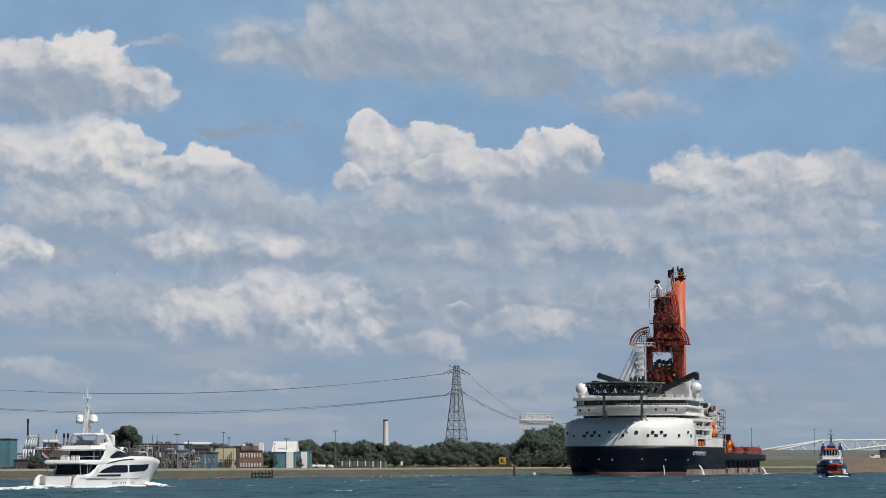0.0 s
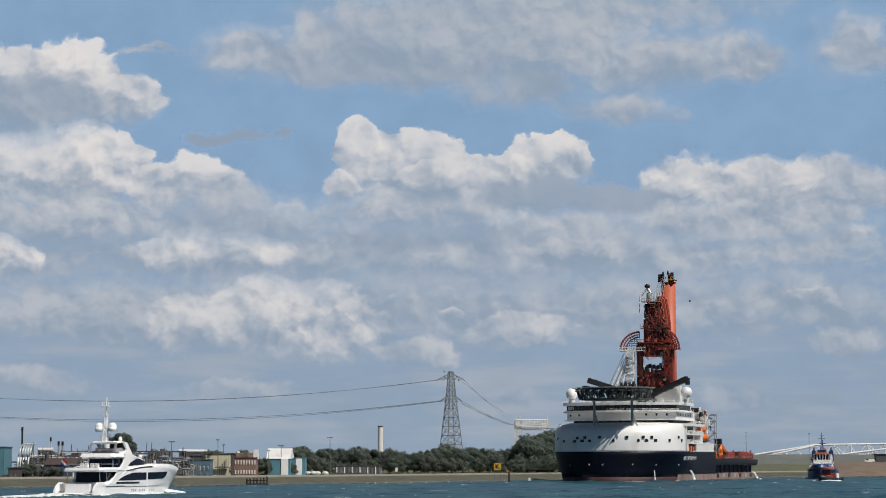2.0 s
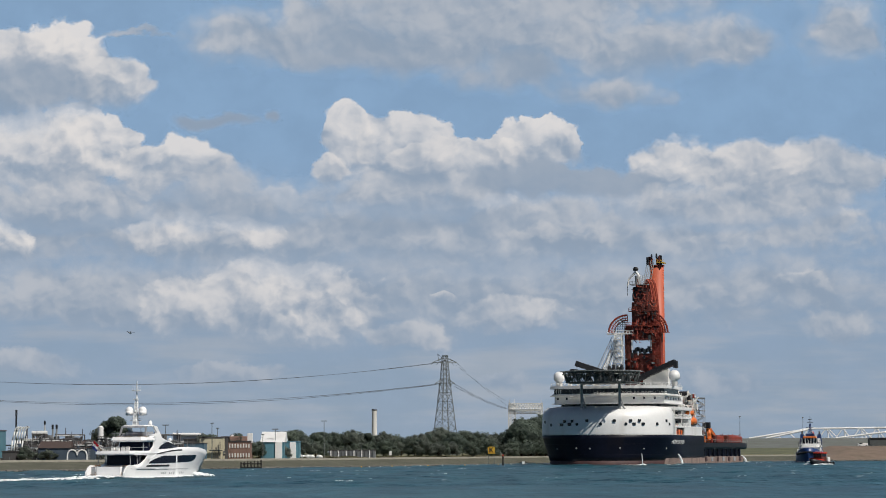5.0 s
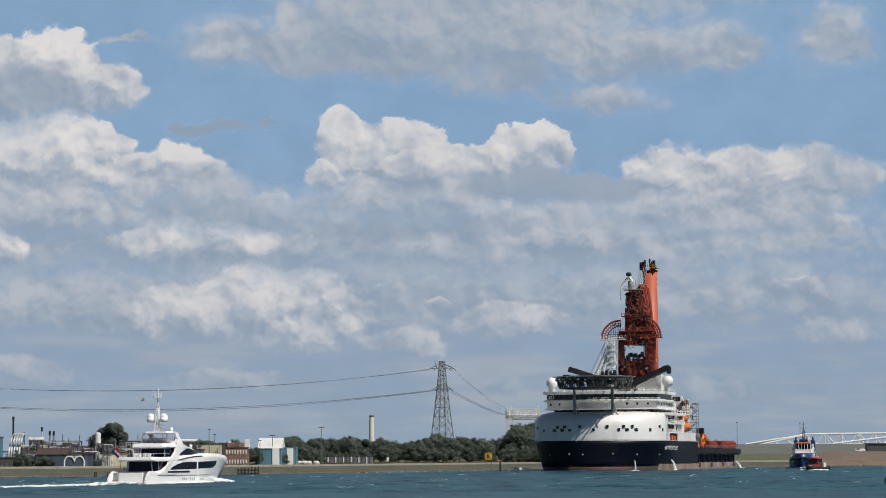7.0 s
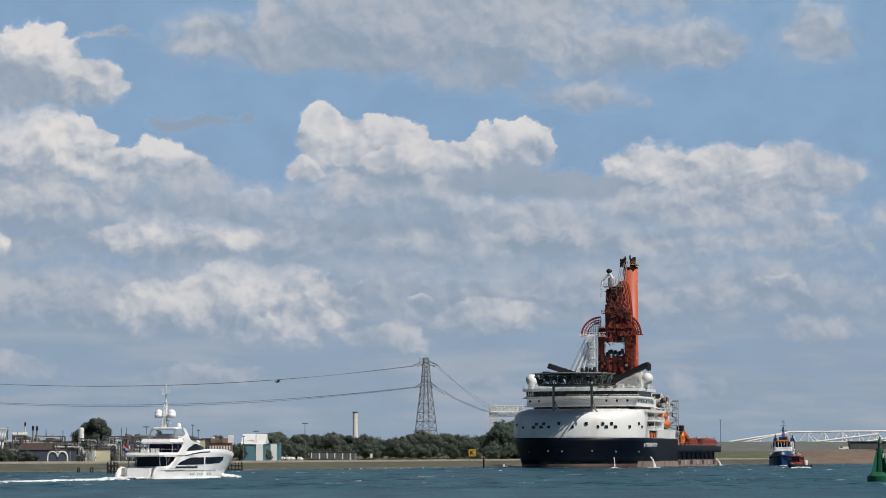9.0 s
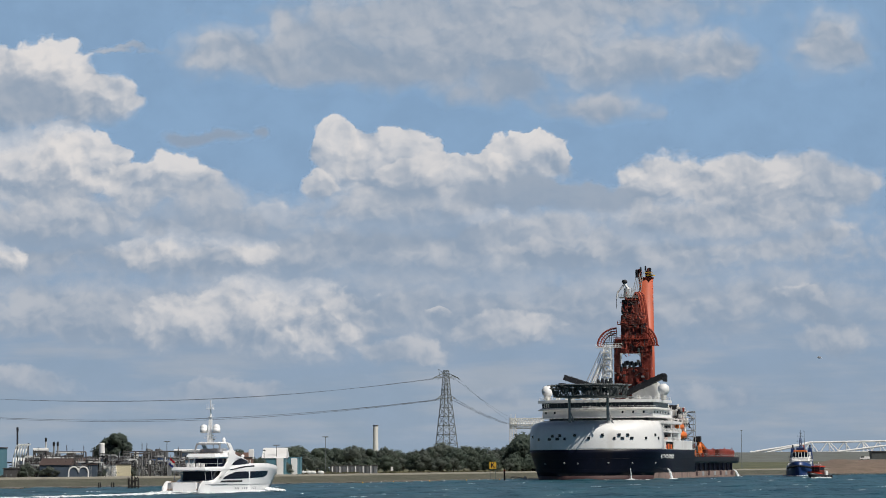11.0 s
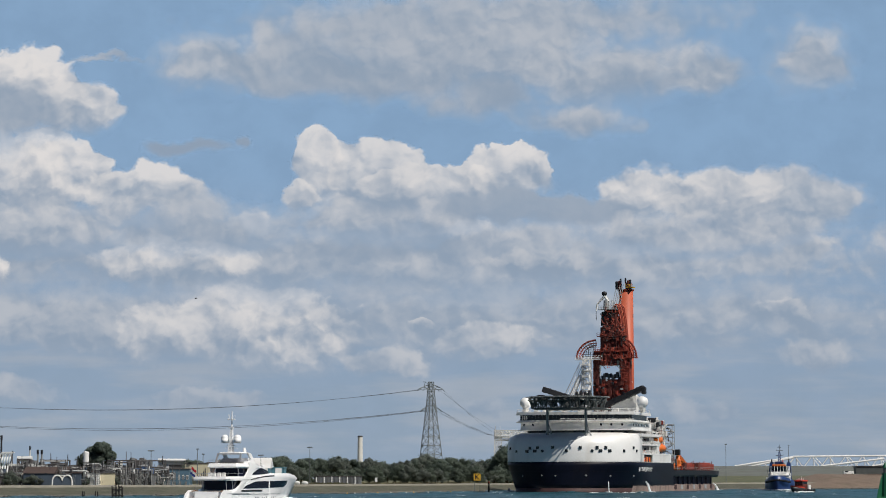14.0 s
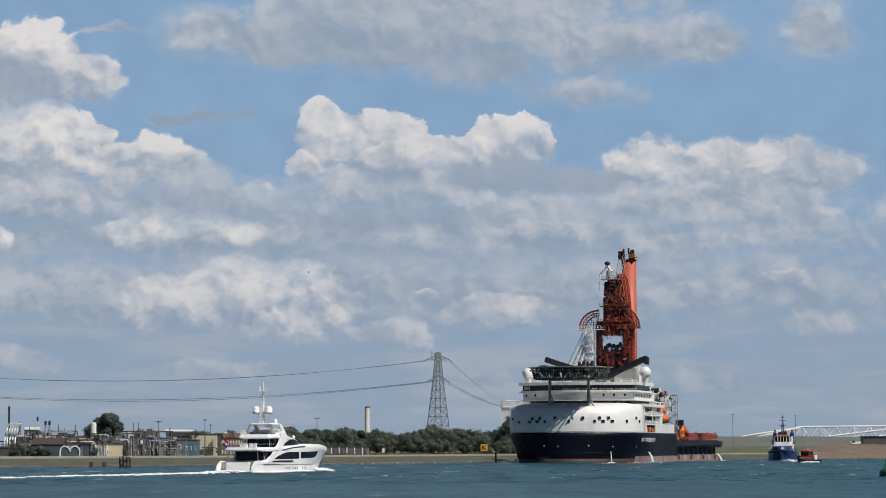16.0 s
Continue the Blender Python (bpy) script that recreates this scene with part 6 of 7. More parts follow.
    # dense process units: frames, vessels, pipes
    for a0, a1, b, d, n, seed in ((60, 110, 786, 780, 5, 1), (118, 165, 783, 785, 6, 2), (160, 200, 795, 780, 4, 6), (200, 262, 797, 778, 7, 3), (236, 300, 781, 800, 9, 4), (285, 335, 784, 795, 7, 5)):
        rr = random.Random(seed)
        d = inland((a0 + a1) / 2, d)
        x0, x1 = X(a0, d), X(a1, d)
        z0 = bank_z(x0, d)
        h = Z(b, d) - z0
        t = thing("process_unit", (x0 + x1) / 2, d, z0, 0, "brown steel process unit crowded with pipes and vessels", "industrial plant", "process units")
        w = x1 - x0
        bm = bmesh.new()
        nb = max(2, int(w / 3))
        for i in range(nb + 1):
            x = -w / 2 + w * i / nb
            for yy in (0, 6):
                rod(bm, (x, yy, 0), (x, yy, h * rr.uniform(0.8, 1.0)), 0.22, n=4)
            for z in np.arange(2.5, h, 2.6):
                rod(bm, (x, 0, z), (x, 6, z), 0.16, n=4)
        for z in np.arange(2.5, h, 2.6):
            for yy in (0, 6):
                rod(bm, (-w / 2, yy, z), (w / 2, yy, z), 0.2, n=4)
        part("steel_frame", bm, BROWNS, t)
        for i in range(n * 3):
            x, z = rr.uniform(-w / 2, w / 2), rr.uniform(1, h * 0.85)
            m = (BROWNS, GREYC, BROWNS, CREAMW, ROOFD, GREYC)[rr.randrange(6)]
            if rr.random() < 0.5:
                part("vessel", one(rod, (x, 2 + rr.random() * 3, z - 1), (x, 2.4 + rr.random() * 3, z + rr.uniform(1, 2.6)), rr.uniform(0.4, 1.1), None, 10), m, t)
            else:
                part("module", one(box, x, rr.uniform(1, 5), z, rr.uniform(1, 3.2), 2.5, rr.uniform(1, 2.6), 0.1), m, t)
        for i in range(5):
            z = rr.uniform(1, h * 0.95)
            part("pipe_run", one(rod, (-w / 2, -0.4, z), (w / 2, -0.4, z), rr.uniform(0.1, 0.25), None, 6), (PIPEW, BROWNS, GREYC)[i % 3], t)
        part("back_wall", one(box, 0, 7, h * 0.36, w, 0.4, h * 0.72), BROWNS, t)
        for i in range(3):
            x = rr.uniform(-w / 2, w / 2)
            part("vent", one(rod, (x, 3, h * 0.8), (x, 3, h + rr.uniform(0.3, 2.0)), 0.12, 0.1, 5), BROWNS, t)
    # pipe bridges with columns, drums and vents that fill the yard
    for a0, a1, b, d, seed in ((52, 100, 797, 752, 31), (96, 150, 793, 758, 32), (140, 200, 798, 756, 33), (196, 262, 801, 752, 34), (256, 330, 800, 760, 35), (300, 345, 806, 742, 36), (360, 420, 815, 742, 37)):
        rr = random.Random(seed)
        d = inland((a0 + a1) / 2, d)
        x0, x1 = X(a0, d), X(a1, d)
        z0 = bank_z(x0, d)
        h, w = Z(b, d) - z0, X(a1, d) - X(a0, d)
        t = thing("pipe_bridge", (x0 + x1) / 2, d, z0, 0, "steel pipe bridge with drums and thin vents", "industrial plant", "pipe bridges")
        for i in range(int(w / 2.6) + 1):
            x = -w / 2 + 2.6 * i
            part("column", one(box, x, 0, h / 2, 0.28, 0.28, h), BROWNS, t)
        for i in range(6):
            z = h * rr.uniform(0.45, 1.0)
            part("pipe_run", one(rod, (-w / 2, rr.uniform(-0.6, 0.8), z), (w / 2, rr.uniform(-0.6, 0.8), z), rr.uniform(0.09, 0.22), None, 6), (GREYC, BROWNS, PIPEW, ROOFD)[i % 4], t)
        for i in range(int(w / 1.1)):
            x, z = rr.uniform(-w / 2, w / 2), h * rr.uniform(0.1, 0.8)
            m = (BROWNS, GREYC, ROOFD, CREAMW, BLUEC, BROWNS, ROOFD)[rr.randrange(7)]
            if i % 3 == 0:
                part("drum", one(rod, (x, 1, z), (x, 1, z + rr.uniform(0.8, 2.4)), rr.uniform(0.25, 0.7), None, 10), m, t)
            elif i % 3 == 1:
                part("cabinet", one(box, x, 1, z, rr.uniform(0.5, 1.6), 1.2, rr.uniform(0.6, 1.8), 0.06), m, t)
            else:
                part("vent", one(rod, (x, 0.6, z), (x, 0.6, h + rr.uniform(0.0, 2.6)), 0.09, 0.08, 5), m, t)
        for i in range(3):
            x = rr.uniform(-w / 2, w / 2 - 3)
            part("stair_rail", one(rod, (x, -0.6, h * 0.1), (x + 2.5, -0.6, h * 0.7), 0.1, None, 5), BROWNS, t)
    # yard clutter: thin vents, ladders, white elbows and small tanks between the units
    for k in range(56):
        rr = random.Random(400 + k)
        a = 44 + k * 5.5 + rr.uniform(-3, 3)
        d = inland(a, 738 + rr.uniform(0, 34))
        x, z0 = on_land(a, d)
        t = thing("pipe_cluster", x, d, z0, 0, "cluster of thin pipes, vents and small white vessels", "industrial plant", "pipe clusters")
        top = Z(rr.uniform(786, 806), d) - z0
        for i in range(6):
            dx = rr.uniform(-2.2, 2.2)
            h = top * rr.uniform(0.5, 1.0)
            m = (PIPEW, BROWNS, ROOFD, GREYC, BROWNS, BROWNS, STEEL)[(i + k) % 7]
            part("vent", one(rod, (dx, rr.uniform(0, 1), 0), (dx, rr.uniform(0, 1), h), rr.uniform(0.06, 0.16), None, 6), m, t)
        for i in range(3):
            z, dx = top * rr.uniform(0.25, 0.95), rr.uniform(-1.5, 0)
            bm = bmesh.new()
            tube(bm, [(dx - 1.4, -0.2, z), (dx + 1.0, -0.2, z), (dx + 1.5, -0.2, z - 0.4), (dx + 1.5, -0.2, z - 1.3)], rr.uniform(0.09, 0.2), 6)
            part("elbow_pipe", bm, (PIPEW, GREYC, BROWNS, BROWNS)[(i + k) % 4], t)
        for i in range(2):
            dx, z = rr.uniform(-1.8, 1.8), top * rr.uniform(0.1, 0.7)
            part("vessel", one(rod, (dx, 0.8, z), (dx, 0.8, z + rr.uniform(0.9, 2.0)), rr.uniform(0.3, 0.6), None, 10), (WHITE, GREYC, BROWNS, BROWNS, BLUEC, ROOFD)[(i * 2 + k) % 6], t)
        bm = bmesh.new()
        for sx in (-0.22, 0.22):
            rod(bm, (2.3 + sx, -0.3, 0), (2.3 + sx, -0.3, top * 0.8), 0.05, n=4)
        for i in range(int(top * 0.8 / 0.5)):
            rod(bm, (2.08, -0.3, 0.5 * i), (2.52, -0.3, 0.5 * i), 0.04, n=4)
        part("ladder", bm, STEEL, t)
    # flare platform left of the tree
    t, w, h = hall(250, 272, 800, 772, 8, GREYC, ROOFD, "grey switch house beside the process unit")
    t, w, h = hall(278, 320, 812, 745, 10, GREYC, ROOFD, "low grey shed with a dark door", door=0.1)
    d = inland(299, 745) + 1.0
    t = thing("blue_compressor", X(301, d), d, Z(812, d - 1.0) + 0.28, 0, "blue compressor skid on a shed roof", "machine")
    for k in range(3):
        part("cooler", one(box, -2.2 + k * 2.1, 2, 0.9 + 0.2 * (k % 2), 1.6, 2.0, 1.8 + 0.4 * (k % 2), 0.2), BRIGHTB, t)
    t, w, h = hall(326, 378, 790, 812, 12, WHITE, WHITE, "white works hall with rounded roof")
    part("roof_duct", one(rod, (-w / 2, -0.5, h + 0.8), (w / 2 - 0.5, -0.5, h + 0.7), 0.5, 0.5, 12), WHITE, t, "long white roof duct")
    t, w, h = hall(345, 377, 795, 800, 8, BROWNS, ROOFD, "dull brown annex under a white hall")
    t, w, h = hall(330, 381, 802, 748, 12, OFFICE, ROOFD, "two-storey blue clad office", windows=7, pane=GREYC)
    for k in range(5):
        part("stilt", one(box, -w / 2 + 1 + k * (w - 2) / 4, -0.4, h * 0.16, 0.5, 0.5, h * 0.32), GREYC, t)
    t, w, h = hall(374, 414, 792, 756, 14, CREAM, ROOFD, "cream clad works hall with pipes on its wall")
    corrugate(t, w, h, CREAM, 0.9)
    for k in range(4):
        part("wall_pipe", one(rod, (w * (0.12 + 0.09 * k), -0.5, 0), (w * (0.12 + 0.09 * k), -0.5, h * (0.5 + 0.1 * k)), 0.14, None, 6), BROWNS, t)
    part("wall_gantry", one(box, w * 0.2, -0.8, h * 0.45, w * 0.6, 0.8, 0.3), BROWNS, t)
    t, w, h = hall(412, 420, 791, 754, 10, BROWNS, ROOFD, "dark brown stair tower")
    # brick office with two window rows
    t, w, h = hall(419, 463, 799, 752, 12, BRICK, ROOFD, "brown brick office with two window rows", windows=9, pane=CREAMW)
    part("roof_house", one(box, 0, 5, h + 0.9, w * 0.7, 6, 1.6, 0.1), BRICK, t)
    part("roof_vent", one(box, w * 0.45, 4, h + 1.2, 1.6, 2, 3.0, 0.1), WHITE, t)
    part("roof_vent", one(box, -w * 0.25, 3, h + 1.9, 1.0, 1, 0.6, 0.1), WHITE, t)
    # white and teal warehouse
    t, w, h = hall(482, 522, 800, 800, 20, TEAL, WHITE, "teal warehouse with a white pitched roof", ridge=3.4)
    part("gable", one(box, 2.0, -0.15, h / 2, 2.2, 0.3, h), WHITE, t)
    corrugate(t, w, h, TEAL, 2.0)
    t, w, h = hall(522, 548, 800, 790, 14, TEAL, TEAL, "teal and white clad annex")
    part("white_panel", one(box, 0.6, -0.1, h / 2, 2.0, 0.2, h), WHITE, t)
    corrugate(t, w, h, TEAL, 2.4)
    for k, a in enumerate((554, 564, 571, 585)):
        x, z0 = on_land(a, 836)
        t = thing("lying_tank", x, 836, z0, 0, "small white lying storage tank", "tank", "row of small tanks")
        part("shell", one(ball, (0, 0, 0.75), 0.72, 1.6, 1, 1, 14, 10), PIPEW, t, smooth=True)
        part("cradle", one(box, 0, 0, 0.15, 1.6, 1.2, 0.3, 0.05), GREYC, t)
    # long low glasshouse shed
    t, w, h = hall(602, 684, 815.5, 880, 10, GREYC, ROOFD, "long low dark shed with pale posts")
    for k in range(12):
        part("post", one(box, -w / 2 + w * (k + 0.5) / 12, -0.3, h * 0.5, 0.35, 0.3, h), (WHITE, GREYC)[k % 2], t)
    for k, a in enumerate((683, 711, 946)):
        x, z0 = on_land(a, 905 + 20 * k)
        t = thing("info_board", x, 905 + 20 * k, z0, 0, "small white board on a post", "sign", "small white boards")
        part("post", one(box, 0, 0, 0.6, 0.15, 0.15, 1.2), GREYC, t)
        part("board", one(box, 0, -0.1, 1.6, 0.9, 0.1, 1.5, 0.03), WHITE, t)


def build_lamps():
    for a, b, d, lab in ((507, 777, 800, 1), (593.5, 763, 850, 1), (1330.5, 758, 1150, 0), (313, 769, 790, 1), (395, 766, 775, 0), (405, 775, 790, 0), (485, 786, 800, 0), (1442, 760, 1330, 0)):
        d = inland(a, d)
        x, z0 = on_land(a, d)
        h = Z(b, d) - z0
        t = thing("lamp_post", x, d, z0, 0, "tall thin grey lamp post", "lamp post", "lamp posts")
        part("pole", one(rod, (0, 0, -0.5), (0, 0, h), 0.15, 0.09, 8), PYLON, t)
        part("head", one(box, 0, 0, h, 2.0 if lab else 1.0, 0.5, 0.3, 0.08), PYLON, t)


def build_chimney():
    d = 1350
    x, z0 = X(682.5, d), 3.6
    t = thing("concrete_chimney", x, d, z0, 0, "tall pale concrete chimney behind the trees", "chimney")
    h = Z(745, d) - z0
    part("shaft", one(rod, (0, 0, 0), (0, 0, h), 1.55, 1.3, 20), CREAMW, t, smooth=False)
    part("rim", one(rod, (0, 0, h), (0, 0, h + 0.7), 1.42, 1.42, 20), ROOFD, t)


def build_pylon():
    d = 1270
    x, z0 = X(808, d), 3.4
    t = thing("power_pylon", x, d, z0, 28, "grey steel lattice power pylon", "pylon")
    H = Z(647, d) - z0
    za, zb = Z(697, d) - z0, Z(660, d) - z0
    part("lower_frame", one(lattice, (0, 0, 0), (0, 0, za), 10.4, 3.9, 8, 0.22), PYLON, t)
    part("upper_frame", one(lattice, (0, 0, za), (0, 0, H), 3.9, 2.0, 6, 0.17), PYLON, t)
    for z, half in ((za, 5.4), (zb, 7.0)):
        for s in (-1, 1):
            bm = bmesh.new()
            for yy in (-0.9, 0.9):
                rod(bm, (s * 1.4, yy, z), (s * half, 0, z + 0.1), 0.16, n=4)
                rod(bm, (s * 1.4, yy, z + 2.2), (s * half, 0, z + 0.1), 0.13, n=4)
                rod(bm, (s * 1.4, yy, z), (s * (half + 1.4) / 2, yy / 2, z + 1.1), 0.1, n=4)
            part("cross_arm", bm, PYLON, t)
            for q in (0.55, 0.98):
                part("insulator", one(rod, (s * half * q, 0, z), (s * half * q + s * 0.9, 0, z - 1.0), 0.14, 0.14, 6), DKSTEEL, t)
    part("peak_bracket", one(rod, (-0.6, 0, H - 2.0), (-4.2, 0, H + 0.6), 0.12, 0.1, 4), PYLON, t)
    part("peak_bracket", one(rod, (-4.2, 0, H + 0.6), (-3.4, 0, H - 3.2), 0.1, 0.1, 4), PYLON, t)
    return x, d, z0, za + z0, zb + z0


def wire(p, q, sag, r, n=26):
    p, q = Vector(p), Vector(q)
    pts = []
    for i in range(n + 1):
        s = i / n
        v = p.lerp(q, s)
        v.z -= 4 * sag * s * (1 - s)
        pts.append(v)
    w = thing("power_line", 0, 0, 0, 0, "sagging dark power cable", "cable", "power lines")
    bm = bmesh.new()
    tube(bm, pts, r, 4)
    part("conductor", bm, WIRE, w)


def build_lines():
    x, d, z0, za, zb = build_pylon()
    for k, (dx, dy, dz) in enumerate(((-4.6, -3.0, -0.7), (-3.6, -1.6, -0.2), (-1.8, -1.2, -0.4))):
        wire((x + dx, d + dy, za + dz), (-306 + k, 1262 + 4 * k, za + dz), 8.8 + 0.5 * k, 0.085)
    for k, (dx, dy, dz) in enumerate(((-6.0, -3.3, -0.6), (-4.6, -2.0, -0.1))):
        wire((x + dx, d + dy, zb + dz), (-306 + k, 1262 + 4 * k, zb + dz - 1), 9.4 + 0.6 * k, 0.075)
    for k, (dx, dz, to_x, to_z) in enumerate(((4.8, 0, 38, 29), (3.0, -0.4, 39, 29), (1.8, 0.2, 44, 28), (4.0, 0.3, 48, 26))):
        wire((x + dx, d + 2, za + dz), (to_x + 3, 1420, to_z), 1.3, 0.06)
    for k, (dx, dz, to_x) in enumerate(((6.2, 0, 40), (4.0, 0.2, 44))):
        wire((x + dx, d + 3, zb + dz), (to_x + 3, 1420, 30.5), 1.3, 0.055)
    wire((X(972, 1425), 1425, Z(748, 1425)), (X(1100, 1400), 1400, Z(749, 1400)), 0.6, 0.12)


def build_gantry():
    d = 1425
    x0, x1 = X(922, d), X(979, d)
    t = thing("line_gantry", (x0 + x1) / 2, d, 3.6, 0, "white lattice terminal gantry of the power line", "gantry")
    w, H = x1 - x0, Z(733, d) - 3.6
    for s in (-1, -0.72, 1):
        part("gantry_leg", one(lattice, (s * w / 2 * 0.98, 0, 0), (s * w / 2 * 0.98, 0, H), 2.0, 1.4, 12, 0.17), CREAMW, t)
        part("gantry_spike", one(rod, (s * w / 2 * 0.98, 0, H), (s * w / 2 * 0.98, 0, H + 2.4), 0.2, 0.1, 5), CREAMW, t)
    bm = bmesh.new()
    lattice(bm, (-w / 2, 0, H - 1.7), (w / 2, 0, H - 1.7), 3.2, 3.2, 12, 0.24)
    part("gantry_beam", bm, WHITE, t)
    part("gantry_beam", one(lattice, (-w / 2, 5, H - 4.8), (w / 2, 5, H - 4.8), 1.8, 1.8, 12, 0.16), CREAMW, t)


def crown_mesh(seed, w, h, base):
    """Leaf clumps in uneven lobes; returns lists for one mesh."""
    rng = np.random.default_rng(seed)
    verts, faces = [], []
    lobes = []
    for k in range(16):
        a, q = rng.uniform(0, 6.283), rng.uniform(0.1, 0.75)
        z = base + (h - base) * rng.uniform(0.1, 0.86)
        taper = 1.0 - 0.45 * abs((z - base) / (h - base) - 0.35)
        lobes.append((q * w / 2 * math.cos(a) * taper, q * w / 2 * math.sin(a) * taper, z, rng.uniform(0.14, 0.26) * w))
    lobes.append((0, 0, base + (h - base) * 0.85, 0.20 * w))
    for lx, ly, lz, r in lobes:
        n = int(190 * (r / 1.6) ** 1.4) + 40
        for i in range(n):
            v = rng.normal(size=3)
            v /= np.linalg.norm(v)
            v *= rng.uniform(0.45, 1.08)
            c = np.array((lx, ly, lz)) + v * r * np.array((1, 1, 0.85))
            s = rng.uniform(0.16, 0.42)
            nrm = v + rng.normal(size=3) * 0.22        # leaves face outwards, with some scatter
            u1 = np.cross(nrm, rng.normal(size=3))
            u1 *= s / (np.linalg.norm(u1) + 1e-6)
            u2 = np.cross(nrm, u1)
            u2 *= s / (np.linalg.norm(u2) + 1e-6)
            b = len(verts)
            verts += [tuple(c - u1), tuple(c + u2 * 0.7), tuple(c + u1), tuple(c - u2 * 0.7)]
            faces.append((b, b + 1, b + 2, b + 3))
    return verts, faces


def tree_kind(seed, w, h, leaf, label):
    rnd = random.Random(seed)
    t = thing("tree", 0, -500, 0, 0, label, "tree", "trees on the bank")
    bm = bmesh.new()
    rod(bm, (0, 0, -0.4), (0.1, 0, h * 0.55), 0.05 * h * 0.5, 0.06, 8)
    for k in range(5):
        a = k * 1.3 + rnd.random()
        z = h * rnd.uniform(0.2, 0.45)
        rod(bm, (0, 0, z), (math.cos(a) * w * 0.3, math.sin(a) * w * 0.3, z + h * 0.25), 0.14, 0.05, 5)
    part("trunk", bm, BARK, t)
    v, f = crown_mesh(seed, w, h, h * 0.10)
    me = bpy.data.meshes.new("crown")
    me.from_pydata(v, [], f)
    me.materials.append(leaf)
    ob = new("crown", me)
    ob.parent = t
    return t


def build_trees():
    rnd = random.Random(5)
    kinds = [tree_kind(1, 9.0, 9.5, LEAF[0], "dark green leafy tree in the bank wood"), tree_kind(2, 8.0, 8.2, LEAF[1], "green leafy tree in the bank wood"),
             tree_kind(3, 7.0, 6.5, LEAF[2], "grey-green willow bush on the bank"), tree_kind(4, 6.0, 10.5, LEAF[0], "tall slender dark tree"), tree_kind(5, 10.0, 8.8, LEAF[1], "broad green tree in the bank wood")]
    used = set()

    def plant(k, a, d, s=1.0, top=None):
        d = inland(a, d)
        x = X(a, d)
        z = bank_z(x, d)
        base_h = (9.5, 8.2, 6.5, 10.5, 8.8)[k]
        if top:
            s = (Z(top, d) - z) / base_h / 0.98
        m = pose(x, d, z, 0, 0, rnd.uniform(0, 360)) @ Matrix.Diagonal((s * rnd.uniform(0.9, 1.2), s * rnd.uniform(0.9, 1.2), s, 1))
        src = kinds[k]
        if k not in used:
            used.add(k)
            src.matrix_basis = m
            return src
        ob = copy_thing(src, m)
        ob.scale = m.to_scale()
        return ob

    # wood behind the beach
    a = 515.0
    while a < 1010:
        top = 786 + 4 * math.sin(a * 0.045) + rnd.uniform(-5, 5) - (5 if 570 < a < 650 else 0)
        if 700 < a < 760:
            top += 4
        d = 960 + rnd.uniform(0, 60) + max(0, a - 700) * 0.25
        plant(rnd.randrange(5), a, d, top=top)
        if rnd.random() < 0.8:
            plant(rnd.choice((1, 2, 4)), a + rnd.uniform(-4, 4), d - 35 - rnd.uniform(0, 15), top=800 + rnd.uniform(-5, 8))
        a += rnd.uniform(9, 15)
    for k in range(14):                                          # tall clump beside the gantry
        a = 941 + rnd.uniform(0, 62)
        plant(rnd.choice((0, 3, 4)), a, 985 + rnd.uniform(0, 50), top=758 + rnd.uniform(-4, 12))
    for a, d, top, k in ((217, 812, 758, 3), (228, 810, 751, 3), (240, 813, 766, 3), (206, 813, 769, 2), (466, 738, 800, 0), (478, 738, 799, 0), (489, 738, 805, 1), (459, 738, 808, 2), (66, 722, 806, 2), (104, 724, 812, 2), (60, 722, 812, 1),
                         (54, 735, 814, 2), (78, 735, 815, 2), (95, 735, 816, 2), (118, 735, 818, 2), (230, 750, 820, 2), (262, 755, 822, 2), (320, 760, 823, 2), (440, 800, 785, 1), (430, 800, 790, 2), (389, 800, 786, 1), (378, 802, 787, 2), (523, 785, 808, 2), (515, 783, 812, 2), (252, 744, 815, 2), (505, 745, 822, 2),
                         (820, 925, 802, 2), (808, 920, 800, 1), (795, 922, 804, 2), (860, 945, 812, 2), (920, 950, 812, 2), (960, 965, 813, 2), (985, 970, 812, 2), (200, 737, 818, 2), (218, 737, 820, 2)):
        plant(k, a, d, top=top)


